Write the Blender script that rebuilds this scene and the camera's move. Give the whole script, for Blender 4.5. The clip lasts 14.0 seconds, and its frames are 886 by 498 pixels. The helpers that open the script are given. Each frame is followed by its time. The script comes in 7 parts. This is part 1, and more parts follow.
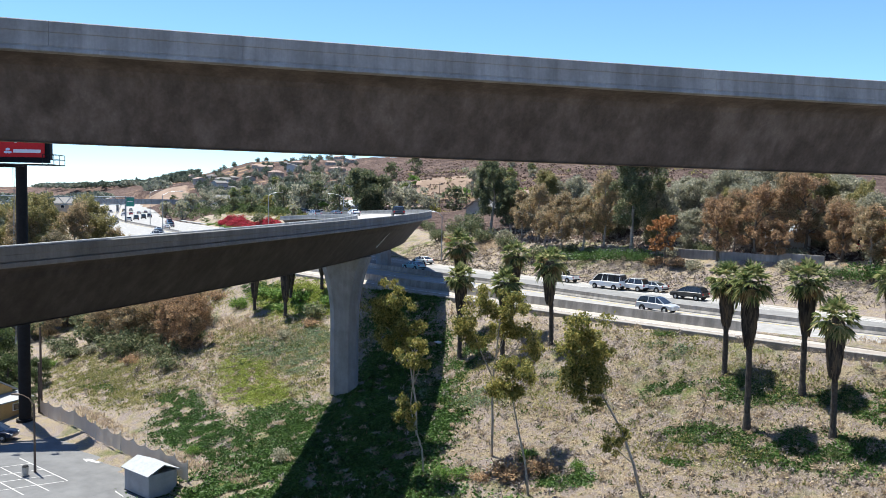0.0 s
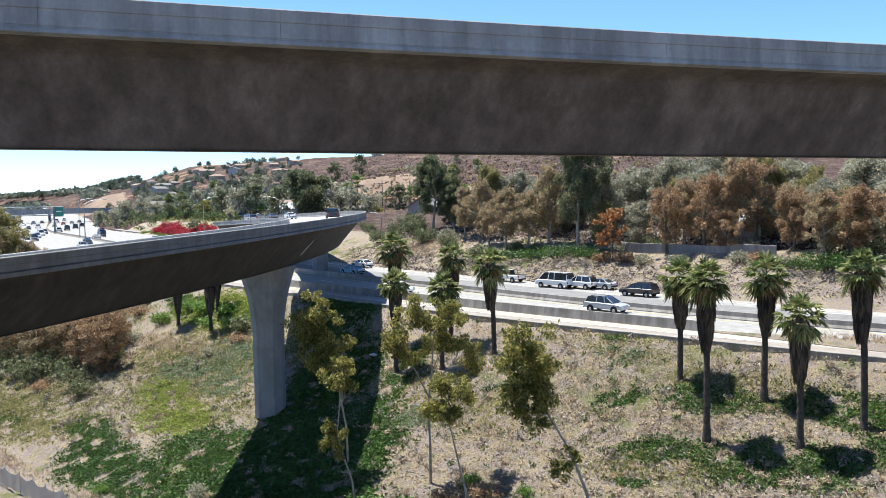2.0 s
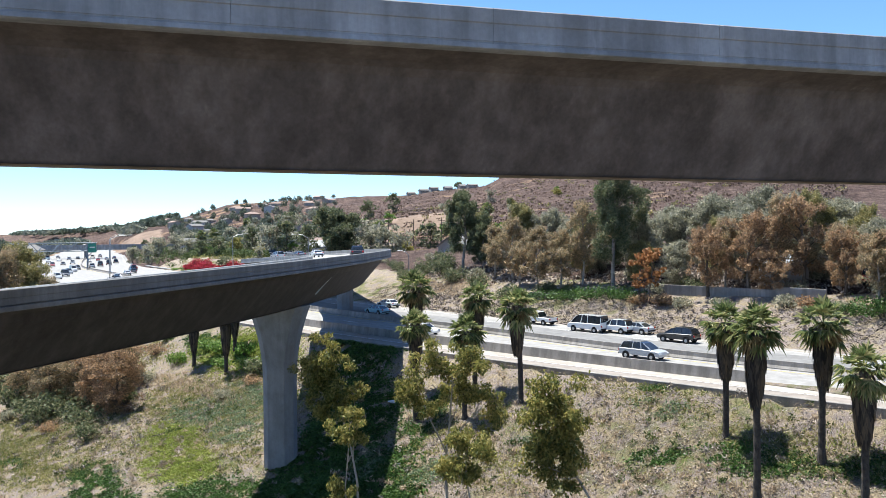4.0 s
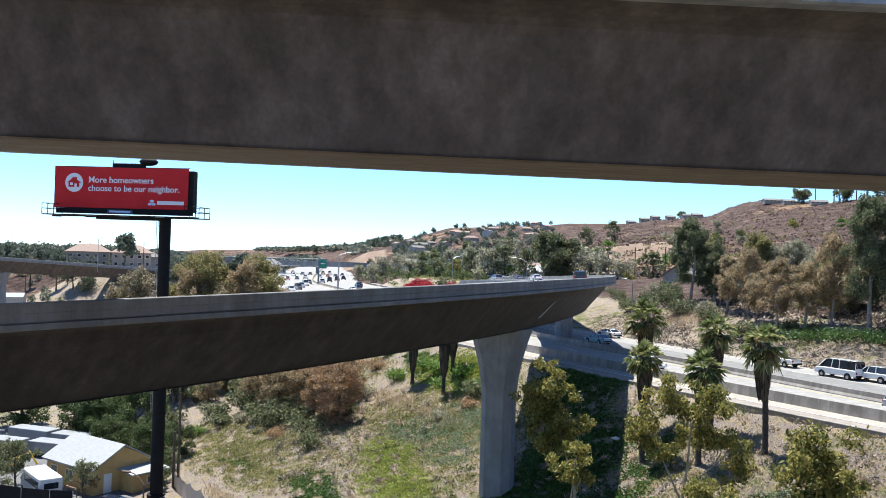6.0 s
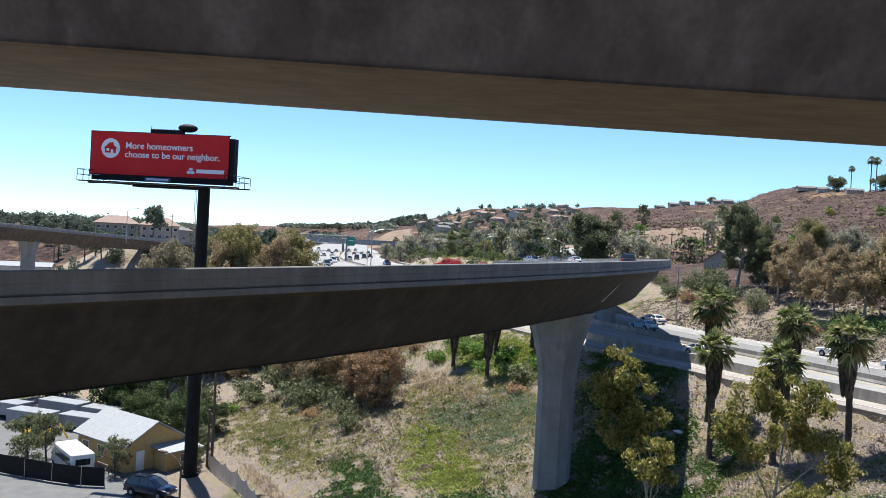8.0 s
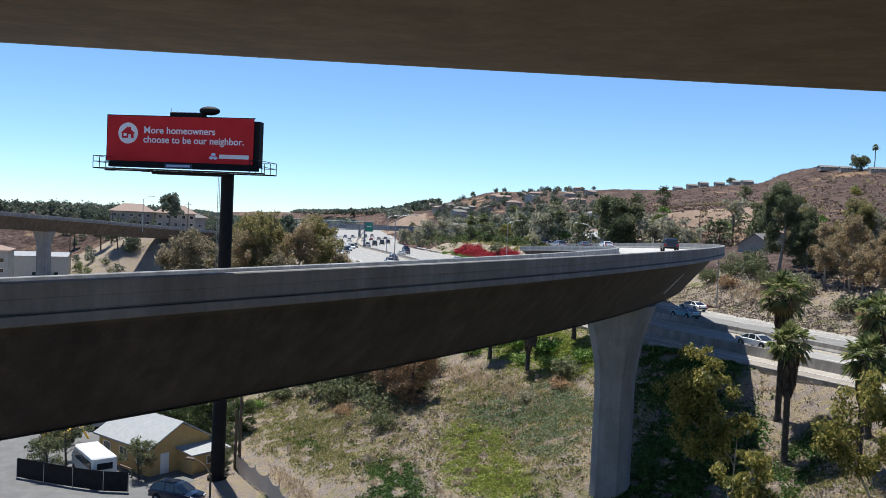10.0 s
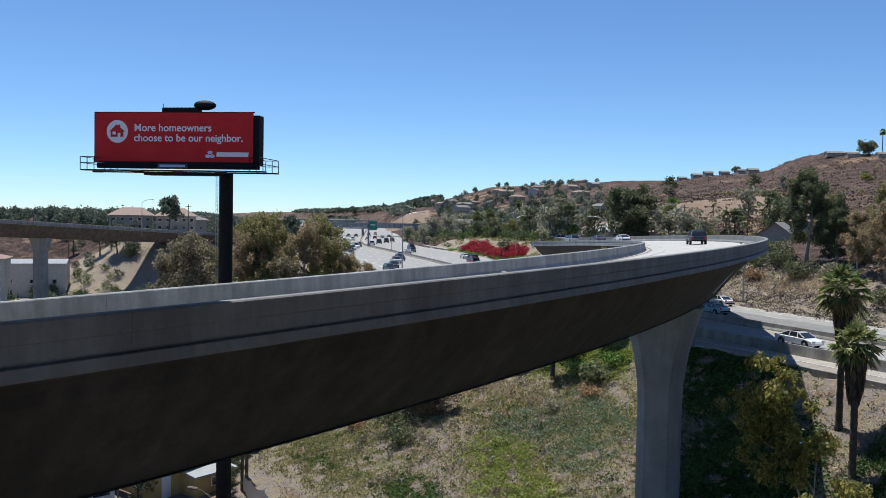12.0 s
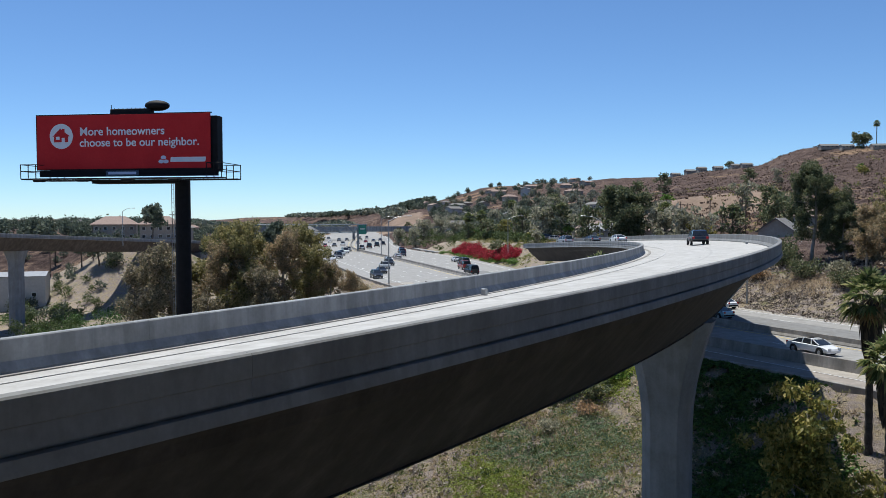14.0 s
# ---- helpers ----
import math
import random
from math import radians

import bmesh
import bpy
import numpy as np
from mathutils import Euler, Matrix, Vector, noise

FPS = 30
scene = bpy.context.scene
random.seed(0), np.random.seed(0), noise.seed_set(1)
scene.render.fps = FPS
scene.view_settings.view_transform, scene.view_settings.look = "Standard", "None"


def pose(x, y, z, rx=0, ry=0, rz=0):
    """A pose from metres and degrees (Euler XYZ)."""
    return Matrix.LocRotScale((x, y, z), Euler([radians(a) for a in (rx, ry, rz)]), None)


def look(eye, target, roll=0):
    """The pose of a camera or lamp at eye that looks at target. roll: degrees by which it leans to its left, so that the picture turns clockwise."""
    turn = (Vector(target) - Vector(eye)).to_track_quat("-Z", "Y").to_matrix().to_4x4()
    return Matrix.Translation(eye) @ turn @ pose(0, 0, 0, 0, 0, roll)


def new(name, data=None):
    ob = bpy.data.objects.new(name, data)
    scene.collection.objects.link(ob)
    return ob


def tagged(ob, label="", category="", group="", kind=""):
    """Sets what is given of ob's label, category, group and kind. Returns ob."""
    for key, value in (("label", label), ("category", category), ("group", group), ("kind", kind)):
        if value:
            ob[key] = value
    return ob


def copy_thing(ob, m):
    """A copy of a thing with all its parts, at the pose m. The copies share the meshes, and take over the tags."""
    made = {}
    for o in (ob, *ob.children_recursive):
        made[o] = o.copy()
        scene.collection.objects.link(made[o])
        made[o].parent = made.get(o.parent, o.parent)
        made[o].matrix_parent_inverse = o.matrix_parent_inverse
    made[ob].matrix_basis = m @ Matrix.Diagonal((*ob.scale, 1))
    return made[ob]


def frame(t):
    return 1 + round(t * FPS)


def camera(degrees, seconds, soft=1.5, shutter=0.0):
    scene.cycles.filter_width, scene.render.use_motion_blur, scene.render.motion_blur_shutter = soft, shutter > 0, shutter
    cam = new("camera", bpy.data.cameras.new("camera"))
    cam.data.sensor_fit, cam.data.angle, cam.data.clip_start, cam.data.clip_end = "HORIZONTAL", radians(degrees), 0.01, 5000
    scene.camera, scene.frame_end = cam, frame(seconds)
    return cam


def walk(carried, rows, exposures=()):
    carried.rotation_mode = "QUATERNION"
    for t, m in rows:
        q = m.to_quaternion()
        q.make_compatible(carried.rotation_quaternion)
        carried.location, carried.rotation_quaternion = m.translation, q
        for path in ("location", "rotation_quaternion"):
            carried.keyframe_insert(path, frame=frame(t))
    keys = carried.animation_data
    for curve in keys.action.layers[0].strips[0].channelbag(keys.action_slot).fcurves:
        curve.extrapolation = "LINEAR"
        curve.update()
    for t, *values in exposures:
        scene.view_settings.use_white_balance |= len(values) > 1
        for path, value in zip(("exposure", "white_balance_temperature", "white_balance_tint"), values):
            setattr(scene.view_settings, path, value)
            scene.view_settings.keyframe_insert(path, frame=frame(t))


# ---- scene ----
cam = camera(55.05, 14.0, .8)
PATH = [
    (0, (21.592, 12.328, 27.844), (20.663, 14.094, 27.714), 0.94),
    (0.5, (21.067, 13.914, 27.798), (20.170, 15.697, 27.665), 0.34),
    (1, (20.674, 15.712, 27.857), (19.801, 17.506, 27.720), -0.11),
    (1.5, (20.209, 17.625, 27.949), (19.355, 19.428, 27.810), -0.55),
    (2, (20.031, 19.371, 27.964), (19.206, 21.188, 27.829), -0.89),
    (2.2, (19.894, 19.935, 27.961), (19.080, 21.757, 27.831), -0.90),
    (4.3, (18.451, 25.062, 27.584), (17.504, 26.823, 27.560), -0.26),
    (4.5, (18.187, 25.377, 27.555), (17.199, 27.115, 27.541), -0.02),
    (5, (17.495, 26.110, 27.610), (16.384, 27.774, 27.612), 0.48),
    (5.5, (16.860, 26.647, 27.322), (15.613, 28.211, 27.340), 0.97),
    (6, (15.839, 27.114, 27.162), (14.522, 28.619, 27.179), 1.76),
    (6.5, (14.757, 27.424, 26.936), (13.421, 28.912, 26.945), 2.40),
    (7, (13.625, 27.803, 26.890), (12.287, 29.289, 26.884), 2.75),
    (7.5, (12.230, 28.255, 26.700), (10.878, 29.729, 26.684), 3.05),
    (8, (10.816, 28.526, 26.722), (9.462, 29.998, 26.691), 3.13),
    (10.5, (3.791, 31.597, 26.963), (2.412, 33.043, 26.888), 2.27),
    (11, (2.360, 32.428, 27.163), (0.979, 33.873, 27.085), 1.91),
    (11.5, (1.309, 33.255, 27.103), (-0.075, 34.698, 27.024), 1.49),
    (12, (-0.005, 34.319, 26.921), (-1.383, 35.767, 26.842), 1.09),
    (12.5, (-1.210, 35.617, 26.835), (-2.582, 37.071, 26.758), 0.84),
    (13, (-2.231, 36.978, 26.893), (-3.596, 38.437, 26.817), 0.40),
    (13.5, (-3.168, 38.454, 27.046), (-4.528, 39.919, 26.972), 0.09),
    (14, (-3.840, 40.042, 27.272), (-5.209, 41.499, 27.196), -0.16),
]
walk(cam, [(t, look(eye, target, roll)) for t, eye, target, roll in PATH],
     ((0, .77, 6450, 6), (2.2, .84, 6450, 6), (4.3, .83, 6400, 6), (7.0, .7, 6500, 7), (8.2, .54, 6500, 7), (10.4, .2, 6500, 7), (12, -.01, 6350, 6), (14, -.08, 6350, 6)))

# ---------------------------------------------------------------- sun and sky
SUN_EL, SUN_AZ = 70.0, 160.0          # elevation; direction the light comes from, anticlockwise from +x
world = bpy.data.worlds.new("sky")
scene.world = world
world.use_nodes = True
wn = world.node_tree
sky = wn.nodes.new("ShaderNodeTexSky")
sky.sky_type, sky.sun_disc = "NISHITA", False
sky.sun_elevation, sky.sun_rotation = radians(SUN_EL), radians(90 - SUN_AZ)
sky.altitude, sky.air_density, sky.dust_density, sky.ozone_density = 2100, .92, 0.0, 3.6
tint = wn.nodes.new("ShaderNodeMix")
tint.data_type, tint.blend_type = "RGBA", "MULTIPLY"
tint.inputs[0].default_value, tint.inputs[7].default_value = 1.0, (.81, .965, 1.13, 1)
wn.links.new(sky.outputs[0], tint.inputs[6])
wn.links.new(tint.outputs[2], wn.nodes["Background"].inputs[0])
wn.nodes["Background"].inputs[1].default_value = 0.12
sun_data = bpy.data.lights.new("sun", "SUN")
sun_data.energy, sun_data.angle, sun_data.color = 6.2, radians(0.53), (1.0, 0.96, 0.9)
sun = new("sun", sun_data)
sun_from = Vector((math.cos(radians(SUN_EL)) * math.cos(radians(SUN_AZ)), math.cos(radians(SUN_EL)) * math.sin(radians(SUN_AZ)), math.sin(radians(SUN_EL))))
sun.matrix_world = look(sun_from * 400, (0, 0, 0))

# ---------------------------------------------------------------- helpers
rng = random.Random(7)


def ramp_node(nt, fac, stops):
    r = nt.nodes.new("ShaderNodeValToRGB")
    while len(r.color_ramp.elements) < len(stops):
        r.color_ramp.elements.new(0.5)
    for e, (p, c) in zip(r.color_ramp.elements, stops):
        e.position, e.color = p, (*c, 1)
    nt.links.new(fac, r.inputs[0])
    return r.outputs[0]


def noise_node(nt, vec, scale, detail=5, rough=.6):
    n = nt.nodes.new("ShaderNodeTexNoise")
    n.inputs["Scale"].default_value, n.inputs["Detail"].default_value, n.inputs["Roughness"].default_value = scale, detail, rough
    nt.links.new(vec, n.inputs["Vector"])
    return n.outputs[0]


def mix_node(nt, fac, a, b, mode="MIX"):
    m = nt.nodes.new("ShaderNodeMix")
    m.data_type, m.blend_type = "RGBA", mode
    for s, v in ((m.inputs[0], fac), (m.inputs[6], a), (m.inputs[7], b)):
        if isinstance(v, (int, float)):
            s.default_value = v
        elif isinstance(v, tuple):
            s.default_value = (*v, 1)
        else:
            nt.links.new(v, s)
    return m.outputs[2]


def stretch(nt, vec, sx, sy, sz):
    m = nt.nodes.new("ShaderNodeMapping")
    m.inputs["Scale"].default_value = (sx, sy, sz)
    nt.links.new(vec, m.inputs[0])
    return m.outputs[0]


def start(name):
    m = bpy.data.materials.new(name)
    m.use_nodes = True
    nt = m.node_tree
    b = nt.nodes["Principled BSDF"]
    pos = nt.nodes.new("ShaderNodeNewGeometry")
    return m, nt, b, pos


def bump_node(nt, b, h, strength, dist=.05):
    n = nt.nodes.new("ShaderNodeBump")
    n.inputs["Strength"].default_value, n.inputs["Distance"].default_value = strength, dist
    nt.links.new(h, n.inputs["Height"])
    nt.links.new(n.outputs[0], b.inputs["Normal"])


def surface(name, a, c, scale=2.0, rough=.8, bump=.3, fine=14.0, metal=0.0, spec=.5, vary=0.0):
    """Two tones mixed by a large and a fine noise, with relief; vary: difference from piece to piece."""
    m, nt, b, pos = start(name)
    n1, n2 = noise_node(nt, pos.outputs["Position"], scale), noise_node(nt, pos.outputs["Position"], scale * fine, 3)
    f = mix_node(nt, .4, n1, n2)
    col = ramp_node(nt, f, [(.36, a), (.64, c)])
    if vary:
        oi = nt.nodes.new("ShaderNodeObjectInfo")
        k = ramp_node(nt, oi.outputs["Random"], [(0, (1 - vary,) * 3), (1, (1 + vary,) * 3)])
        col = mix_node(nt, 1.0, col, k, "MULTIPLY")
    nt.links.new(col, b.inputs["Base Color"])
    b.inputs["Roughness"].default_value, b.inputs["Metallic"].default_value = rough, metal
    b.inputs["Specular IOR Level"].default_value = spec
    if bump:
        bump_node(nt, b, n2, bump, .03)
    return m


def foliage(name, tones, rough=.6, light=.35):
    """Leaves: a tone for each leaf, some light through it."""
    m, nt, b, pos = start(name)
    n = noise_node(nt, pos.outputs["Position"], .35, 3)
    f = mix_node(nt, .5, pos.outputs["Random Per Island"], n)
    col = ramp_node(nt, f, [(.22 + .56 * i / (len(tones) - 1), t) for i, t in enumerate(tones)])
    nt.links.new(col, b.inputs["Base Color"])
    b.inputs["Roughness"].default_value = rough
    b.inputs["Specular IOR Level"].default_value = .25
    tr = nt.nodes.new("ShaderNodeBsdfTranslucent")
    nt.links.new(col, tr.inputs[0])
    mx = nt.nodes.new("ShaderNodeMixShader")
    mx.inputs[0].default_value = light * .85
    nt.links.new(b.outputs[0], mx.inputs[1])
    nt.links.new(tr.outputs[0], mx.inputs[2])
    nt.links.new(mx.outputs[0], nt.nodes["Material Output"].inputs[0])
    return m


def mesh_from(name, verts, faces, smooth_faces=False):
    me = bpy.data.meshes.new(name)
    me.from_pydata([tuple(v) for v in verts], [], [tuple(f) for f in faces])
    if smooth_faces:
        me.polygons.foreach_set("use_smooth", [True] * len(me.polygons))
    me.update()
    return me


def put(name, me, mat, parent=None, label="", m=None):
    ob = new(name, me)
    if mat is not None:
        me.materials.clear()
        me.materials.append(mat)
    if parent is not None:
        ob.parent = parent
    if m is not None:
        ob.matrix_basis = m
    if label:
        ob["label"] = label
    return ob


def part(name, bm, mat, parent=None, label="", m=None, soft=False):
    """One bmesh as one mesh object under a thing or a part."""
    me = bpy.data.meshes.new(name)
    if soft:
        for f in bm.faces:
            f.smooth = True
    bm.to_mesh(me)
    bm.free()
    return put(name, me, mat, parent, label, m)


def thing(name, label, category, m=None, group="", kind=""):
    e = new(name)
    e.empty_display_size = .2
    if m is not None:
        e.matrix_basis = m
    return tagged(e, label, category, group, kind)


def box(bm, x0, y0, z0, x1, y1, z1, bevel=0.0):
    """An axis-aligned block, its edges bevelled."""
    r = bmesh.ops.create_cube(bm, size=1, matrix=Matrix.Translation(((x0 + x1) / 2, (y0 + y1) / 2, (z0 + z1) / 2)) @ Matrix.Diagonal((abs(x1 - x0), abs(y1 - y0), abs(z1 - z0), 1)))
    if bevel:
        es = {e for v in r["verts"] for e in v.link_edges}
        bmesh.ops.bevel(bm, geom=list(es), offset=bevel, segments=1, affect="EDGES")
    return bm


def boxed(x0, y0, z0, x1, y1, z1, bevel=0.0):
    return box(bmesh.new(), x0, y0, z0, x1, y1, z1, bevel)


def tube(bm, pts, radii, sides=8, cap=True):
    """A tapered limb along pts."""
    rings = []
    for i, p in enumerate(pts):
        p = Vector(p)
        d = (Vector(pts[min(i + 1, len(pts) - 1)]) - Vector(pts[max(i - 1, 0)])).normalized()
        a = d.cross(Vector((1, 0, 0)) if abs(d.x) < .8 else Vector((0, 1, 0))).normalized()
        c = d.cross(a)
        rings.append([bm.verts.new(p + (a * math.cos(t) + c * math.sin(t)) * radii[i]) for t in (2 * math.pi * k / sides for k in range(sides))])
    for r0, r1 in zip(rings, rings[1:]):
        for k in range(sides):
            bm.faces.new((r0[k], r0[(k + 1) % sides], r1[(k + 1) % sides], r1[k]))
    if cap:
        bm.faces.new(rings[-1])
        bm.faces.new(rings[0][::-1])
    return bm


def sweep(line, profile, closed=True, name="sweep"):
    """line: rows of (x, y, z, nx, ny); profile: (offset along n, height). Returns a mesh."""
    verts, faces, n = [], [], len(profile)
    for x, y, z, nx, ny in line:
        for o, h in profile:
            verts.append((x + nx * o, y + ny * o, z + h))
    m = n if closed else n - 1
    for i in range(len(line) - 1):
        for k in range(m):
            a, b = i * n + k, i * n + (k + 1) % n
            faces.append((a, b, b + n, a + n))
    if closed:
        faces.append(tuple(range(n))[::-1])
        faces.append(tuple(range((len(line) - 1) * n, len(line) * n)))
    return mesh_from(name, verts, faces)


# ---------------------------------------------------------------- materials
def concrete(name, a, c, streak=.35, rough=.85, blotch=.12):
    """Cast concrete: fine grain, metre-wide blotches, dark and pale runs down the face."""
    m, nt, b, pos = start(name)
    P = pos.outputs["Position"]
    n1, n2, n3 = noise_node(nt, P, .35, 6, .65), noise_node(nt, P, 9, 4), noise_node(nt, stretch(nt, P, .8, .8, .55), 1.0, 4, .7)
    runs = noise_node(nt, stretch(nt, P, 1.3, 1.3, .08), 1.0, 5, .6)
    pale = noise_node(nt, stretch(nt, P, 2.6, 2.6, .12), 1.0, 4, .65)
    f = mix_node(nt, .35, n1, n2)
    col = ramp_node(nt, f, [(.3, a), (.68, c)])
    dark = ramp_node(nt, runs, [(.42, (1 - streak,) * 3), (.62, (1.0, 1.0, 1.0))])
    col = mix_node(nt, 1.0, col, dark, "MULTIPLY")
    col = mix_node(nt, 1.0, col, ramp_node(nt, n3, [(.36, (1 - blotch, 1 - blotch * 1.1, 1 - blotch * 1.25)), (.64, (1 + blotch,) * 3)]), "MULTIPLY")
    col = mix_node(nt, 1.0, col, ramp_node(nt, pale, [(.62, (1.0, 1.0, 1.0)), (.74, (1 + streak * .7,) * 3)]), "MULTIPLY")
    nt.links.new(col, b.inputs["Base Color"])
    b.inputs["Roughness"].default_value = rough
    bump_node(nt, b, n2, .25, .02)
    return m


M_PARAPET = concrete("parapet concrete", (.23, .242, .252), (.33, .342, .352), .3)
# Shaded copy of the parapet concrete, for the ramp's unlit outer side.
M_PARAPETSHADE = concrete("parapet concrete darkened for shade", (.145, .148, .15), (.22, .223, .225), .22)
# Blotches and runs are stains; the dark brown base also carries the web's shade.
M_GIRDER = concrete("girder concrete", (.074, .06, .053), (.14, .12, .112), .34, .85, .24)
M_COLUMN = concrete("column concrete", (.19, .2, .215), (.265, .275, .29), .15)
# Runs are weathering; the near-black tone is shade under the ramp, put into the colour.
M_GIRDERSHADE = concrete("weathered girder concrete darkened for shade", (.038, .031, .027), (.07, .06, .054), .32, .85, .2)
M_DECK = concrete("deck concrete", (.35, .342, .33), (.44, .432, .418), .1)
# Stains apart, the warm tan is light from the ground put into the colour.
M_SOFFIT = concrete("stained soffit concrete with ground bounce painted in", (.15, .115, .082), (.24, .19, .14), .2)
M_ROAD = concrete("freeway concrete", (.225, .22, .212), (.305, .298, .288), .1)
M_TRACK = concrete("worn deck concrete", (.31, .304, .295), (.4, .393, .382), .12)
M_RAMPROAD = concrete("tan worn concrete", (.215, .185, .16), (.285, .255, .225), .12)
M_BARRIER = concrete("barrier concrete", (.22, .205, .19), (.35, .33, .305), .3)
M_ASPHALT = surface("grey asphalt", (.09, .09, .092), (.145, .145, .145), .6, .9, .3, 30)
M_PAINT = surface("white road paint", (.62, .62, .60), (.8, .8, .78), 3, .6, .1)
M_WORN = surface("worn grey-white road paint", (.34, .335, .325), (.46, .455, .44), 3, .8, .1)
M_YPAINT = surface("yellow road paint", (.55, .38, .06), (.66, .47, .1), 3, .6, .1)
M_BLACK = surface("black painted steel", (.006, .006, .007), (.014, .014, .016), 2, .7, .1, 14, 0, .2)
M_STEEL = surface("galvanised steel", (.30, .31, .32), (.42, .43, .44), 3, .45, .05, 14, .8)
M_WOOD = surface("weathered pole wood", (.07, .05, .038), (.15, .11, .085), 2, .9, .4, 12)
M_BARK = surface("brown bark", (.07, .055, .042), (.17, .14, .11), 3, .95, .6, 9)
M_PALEBARK = surface("pale eucalyptus bark", (.22, .19, .16), (.42, .38, .33), 2, .9, .4, 9)
M_PALMBARK = surface("palm bark", (.03, .026, .023), (.085, .072, .062), 4, .95, .6, 8)
M_SKIRT = foliage("dead palm fronds", [(.022, .019, .017), (.055, .046, .04), (.1, .082, .066), (.16, .12, .08)], .85, .1)
M_TANFROND = foliage("tan dying fronds", [(.2, .13, .06), (.36, .26, .13), (.5, .4, .22)], .7, .35)
M_PALM = foliage("palm fronds", [(0.050, 0.075, 0.033), (0.125, 0.169, 0.062), (0.250, 0.281, 0.112), (0.525, 0.475, 0.250)], .4, .4)
M_EUC = foliage("dark eucalyptus leaves", [(0.05, 0.068, 0.035), (0.1, 0.125, 0.062), (0.17, 0.185, 0.095), (0.26, 0.24, 0.14)], 0.55, 0.45)
M_OLIVE = foliage("olive leaves", [(0.092, 0.098, 0.041), (0.196, 0.190, 0.075), (0.322, 0.282, 0.115), (0.437, 0.356, 0.172)], 0.6, 0.38)
M_RUST = foliage("dull rusty leaves", [(0.149, 0.109, 0.069), (0.276, 0.190, 0.115), (0.414, 0.270, 0.155), (0.529, 0.345, 0.207)], 0.65, 0.5)
M_YGREEN = foliage("yellow-green leaves", [(.075, .095, .03), (.17, .18, .05), (.3, .27, .08), (.44, .36, .13)], .5, .5)
M_GRASS = foliage("yellowing grass", [(.09, .11, .035), (.18, .19, .06), (.28, .265, .1), (.4, .34, .16)], .7, .4)
M_GREY = foliage("grey-green leaves", [(0.134, 0.140, 0.095), (0.235, 0.235, 0.162), (0.381, 0.364, 0.263), (0.515, 0.470, 0.358)], 0.65, 0.5)
M_GREEN = foliage("fresh green leaves", [(.04, .1, .016), (.09, .185, .032), (.165, .27, .055), (.27, .35, .095)], .5, .3)
M_LIME = foliage("lime groundcover", [(0.127, 0.172, 0.029), (0.241, 0.287, 0.057), (0.380, 0.402, 0.103)], .6, .4)
M_STRAW = foliage("dry straw", [(0.248, 0.186, 0.132), (0.435, 0.342, 0.240), (0.590, 0.482, 0.342)], .85, .45)
M_IVY = foliage("dark ivy leaves", [(0.018, 0.040, 0.010), (0.040, 0.084, 0.018), (0.073, 0.140, 0.031), (0.123, 0.202, 0.056)], .5, .3)
M_DULL = foliage("dull green shrub leaves", [(0.03, 0.05, 0.015), (0.065, 0.095, 0.03), (0.11, 0.145, 0.05), (0.17, 0.19, 0.08)], 0.6, 0.3)
M_FLOWER = foliage("bougainvillea bracts", [(.05, .07, .03), (.3, .02, .035), (.48, .03, .06), (.58, .07, .11)], .7, .3)


def ground_material():
    m, nt, b, pos = start("hillside soil and litter")
    P = pos.outputs["Position"]
    big, mid, fine = noise_node(nt, P, .055, 5, .6), noise_node(nt, P, .4, 6, .65), noise_node(nt, P, 12.0, 8, .85)
    patch, grain = noise_node(nt, P, .9, 6, .75), noise_node(nt, P, 34.0, 4, .8)
    f = mix_node(nt, .35, fine, grain)
    litter = ramp_node(nt, f, [(.36, (0.073, 0.057, 0.050)), (.46, (0.206, 0.168, 0.150)), (.54, (0.310, 0.262, 0.237)), (.64, (0.533, 0.482, 0.430))])
    straw = ramp_node(nt, f, [(.36, (0.095, 0.074, 0.047)), (.48, (0.267, 0.215, 0.142)), (.62, (0.482, 0.413, 0.292))])
    earth = ramp_node(nt, f, [(.36, (0.052, 0.040, 0.033)), (.48, (0.155, 0.122, 0.105)), (.62, (0.310, 0.258, 0.228))])
    grass = ramp_node(nt, f, [(.36, (.035, .05, .014)), (.5, (.11, .13, .04)), (.64, (.26, .25, .11))])
    col = mix_node(nt, ramp_node(nt, patch, [(.46, (0, 0, 0)), (.56, (1, 1, 1))]), litter, straw)
    col = mix_node(nt, ramp_node(nt, mix_node(nt, .5, patch, mid), [(.32, (1, 1, 1)), (.4, (0, 0, 0))]), col, earth)
    mask = ramp_node(nt, mix_node(nt, .5, big, mid), [(.52, (0, 0, 0)), (.62, (1, 1, 1))])
    col = mix_node(nt, mask, col, grass)
    nt.links.new(col, b.inputs["Base Color"])
    b.inputs["Roughness"].default_value = .95
    b.inputs["Specular IOR Level"].default_value = .1
    bump_node(nt, b, f, 1.0, .22)
    return m


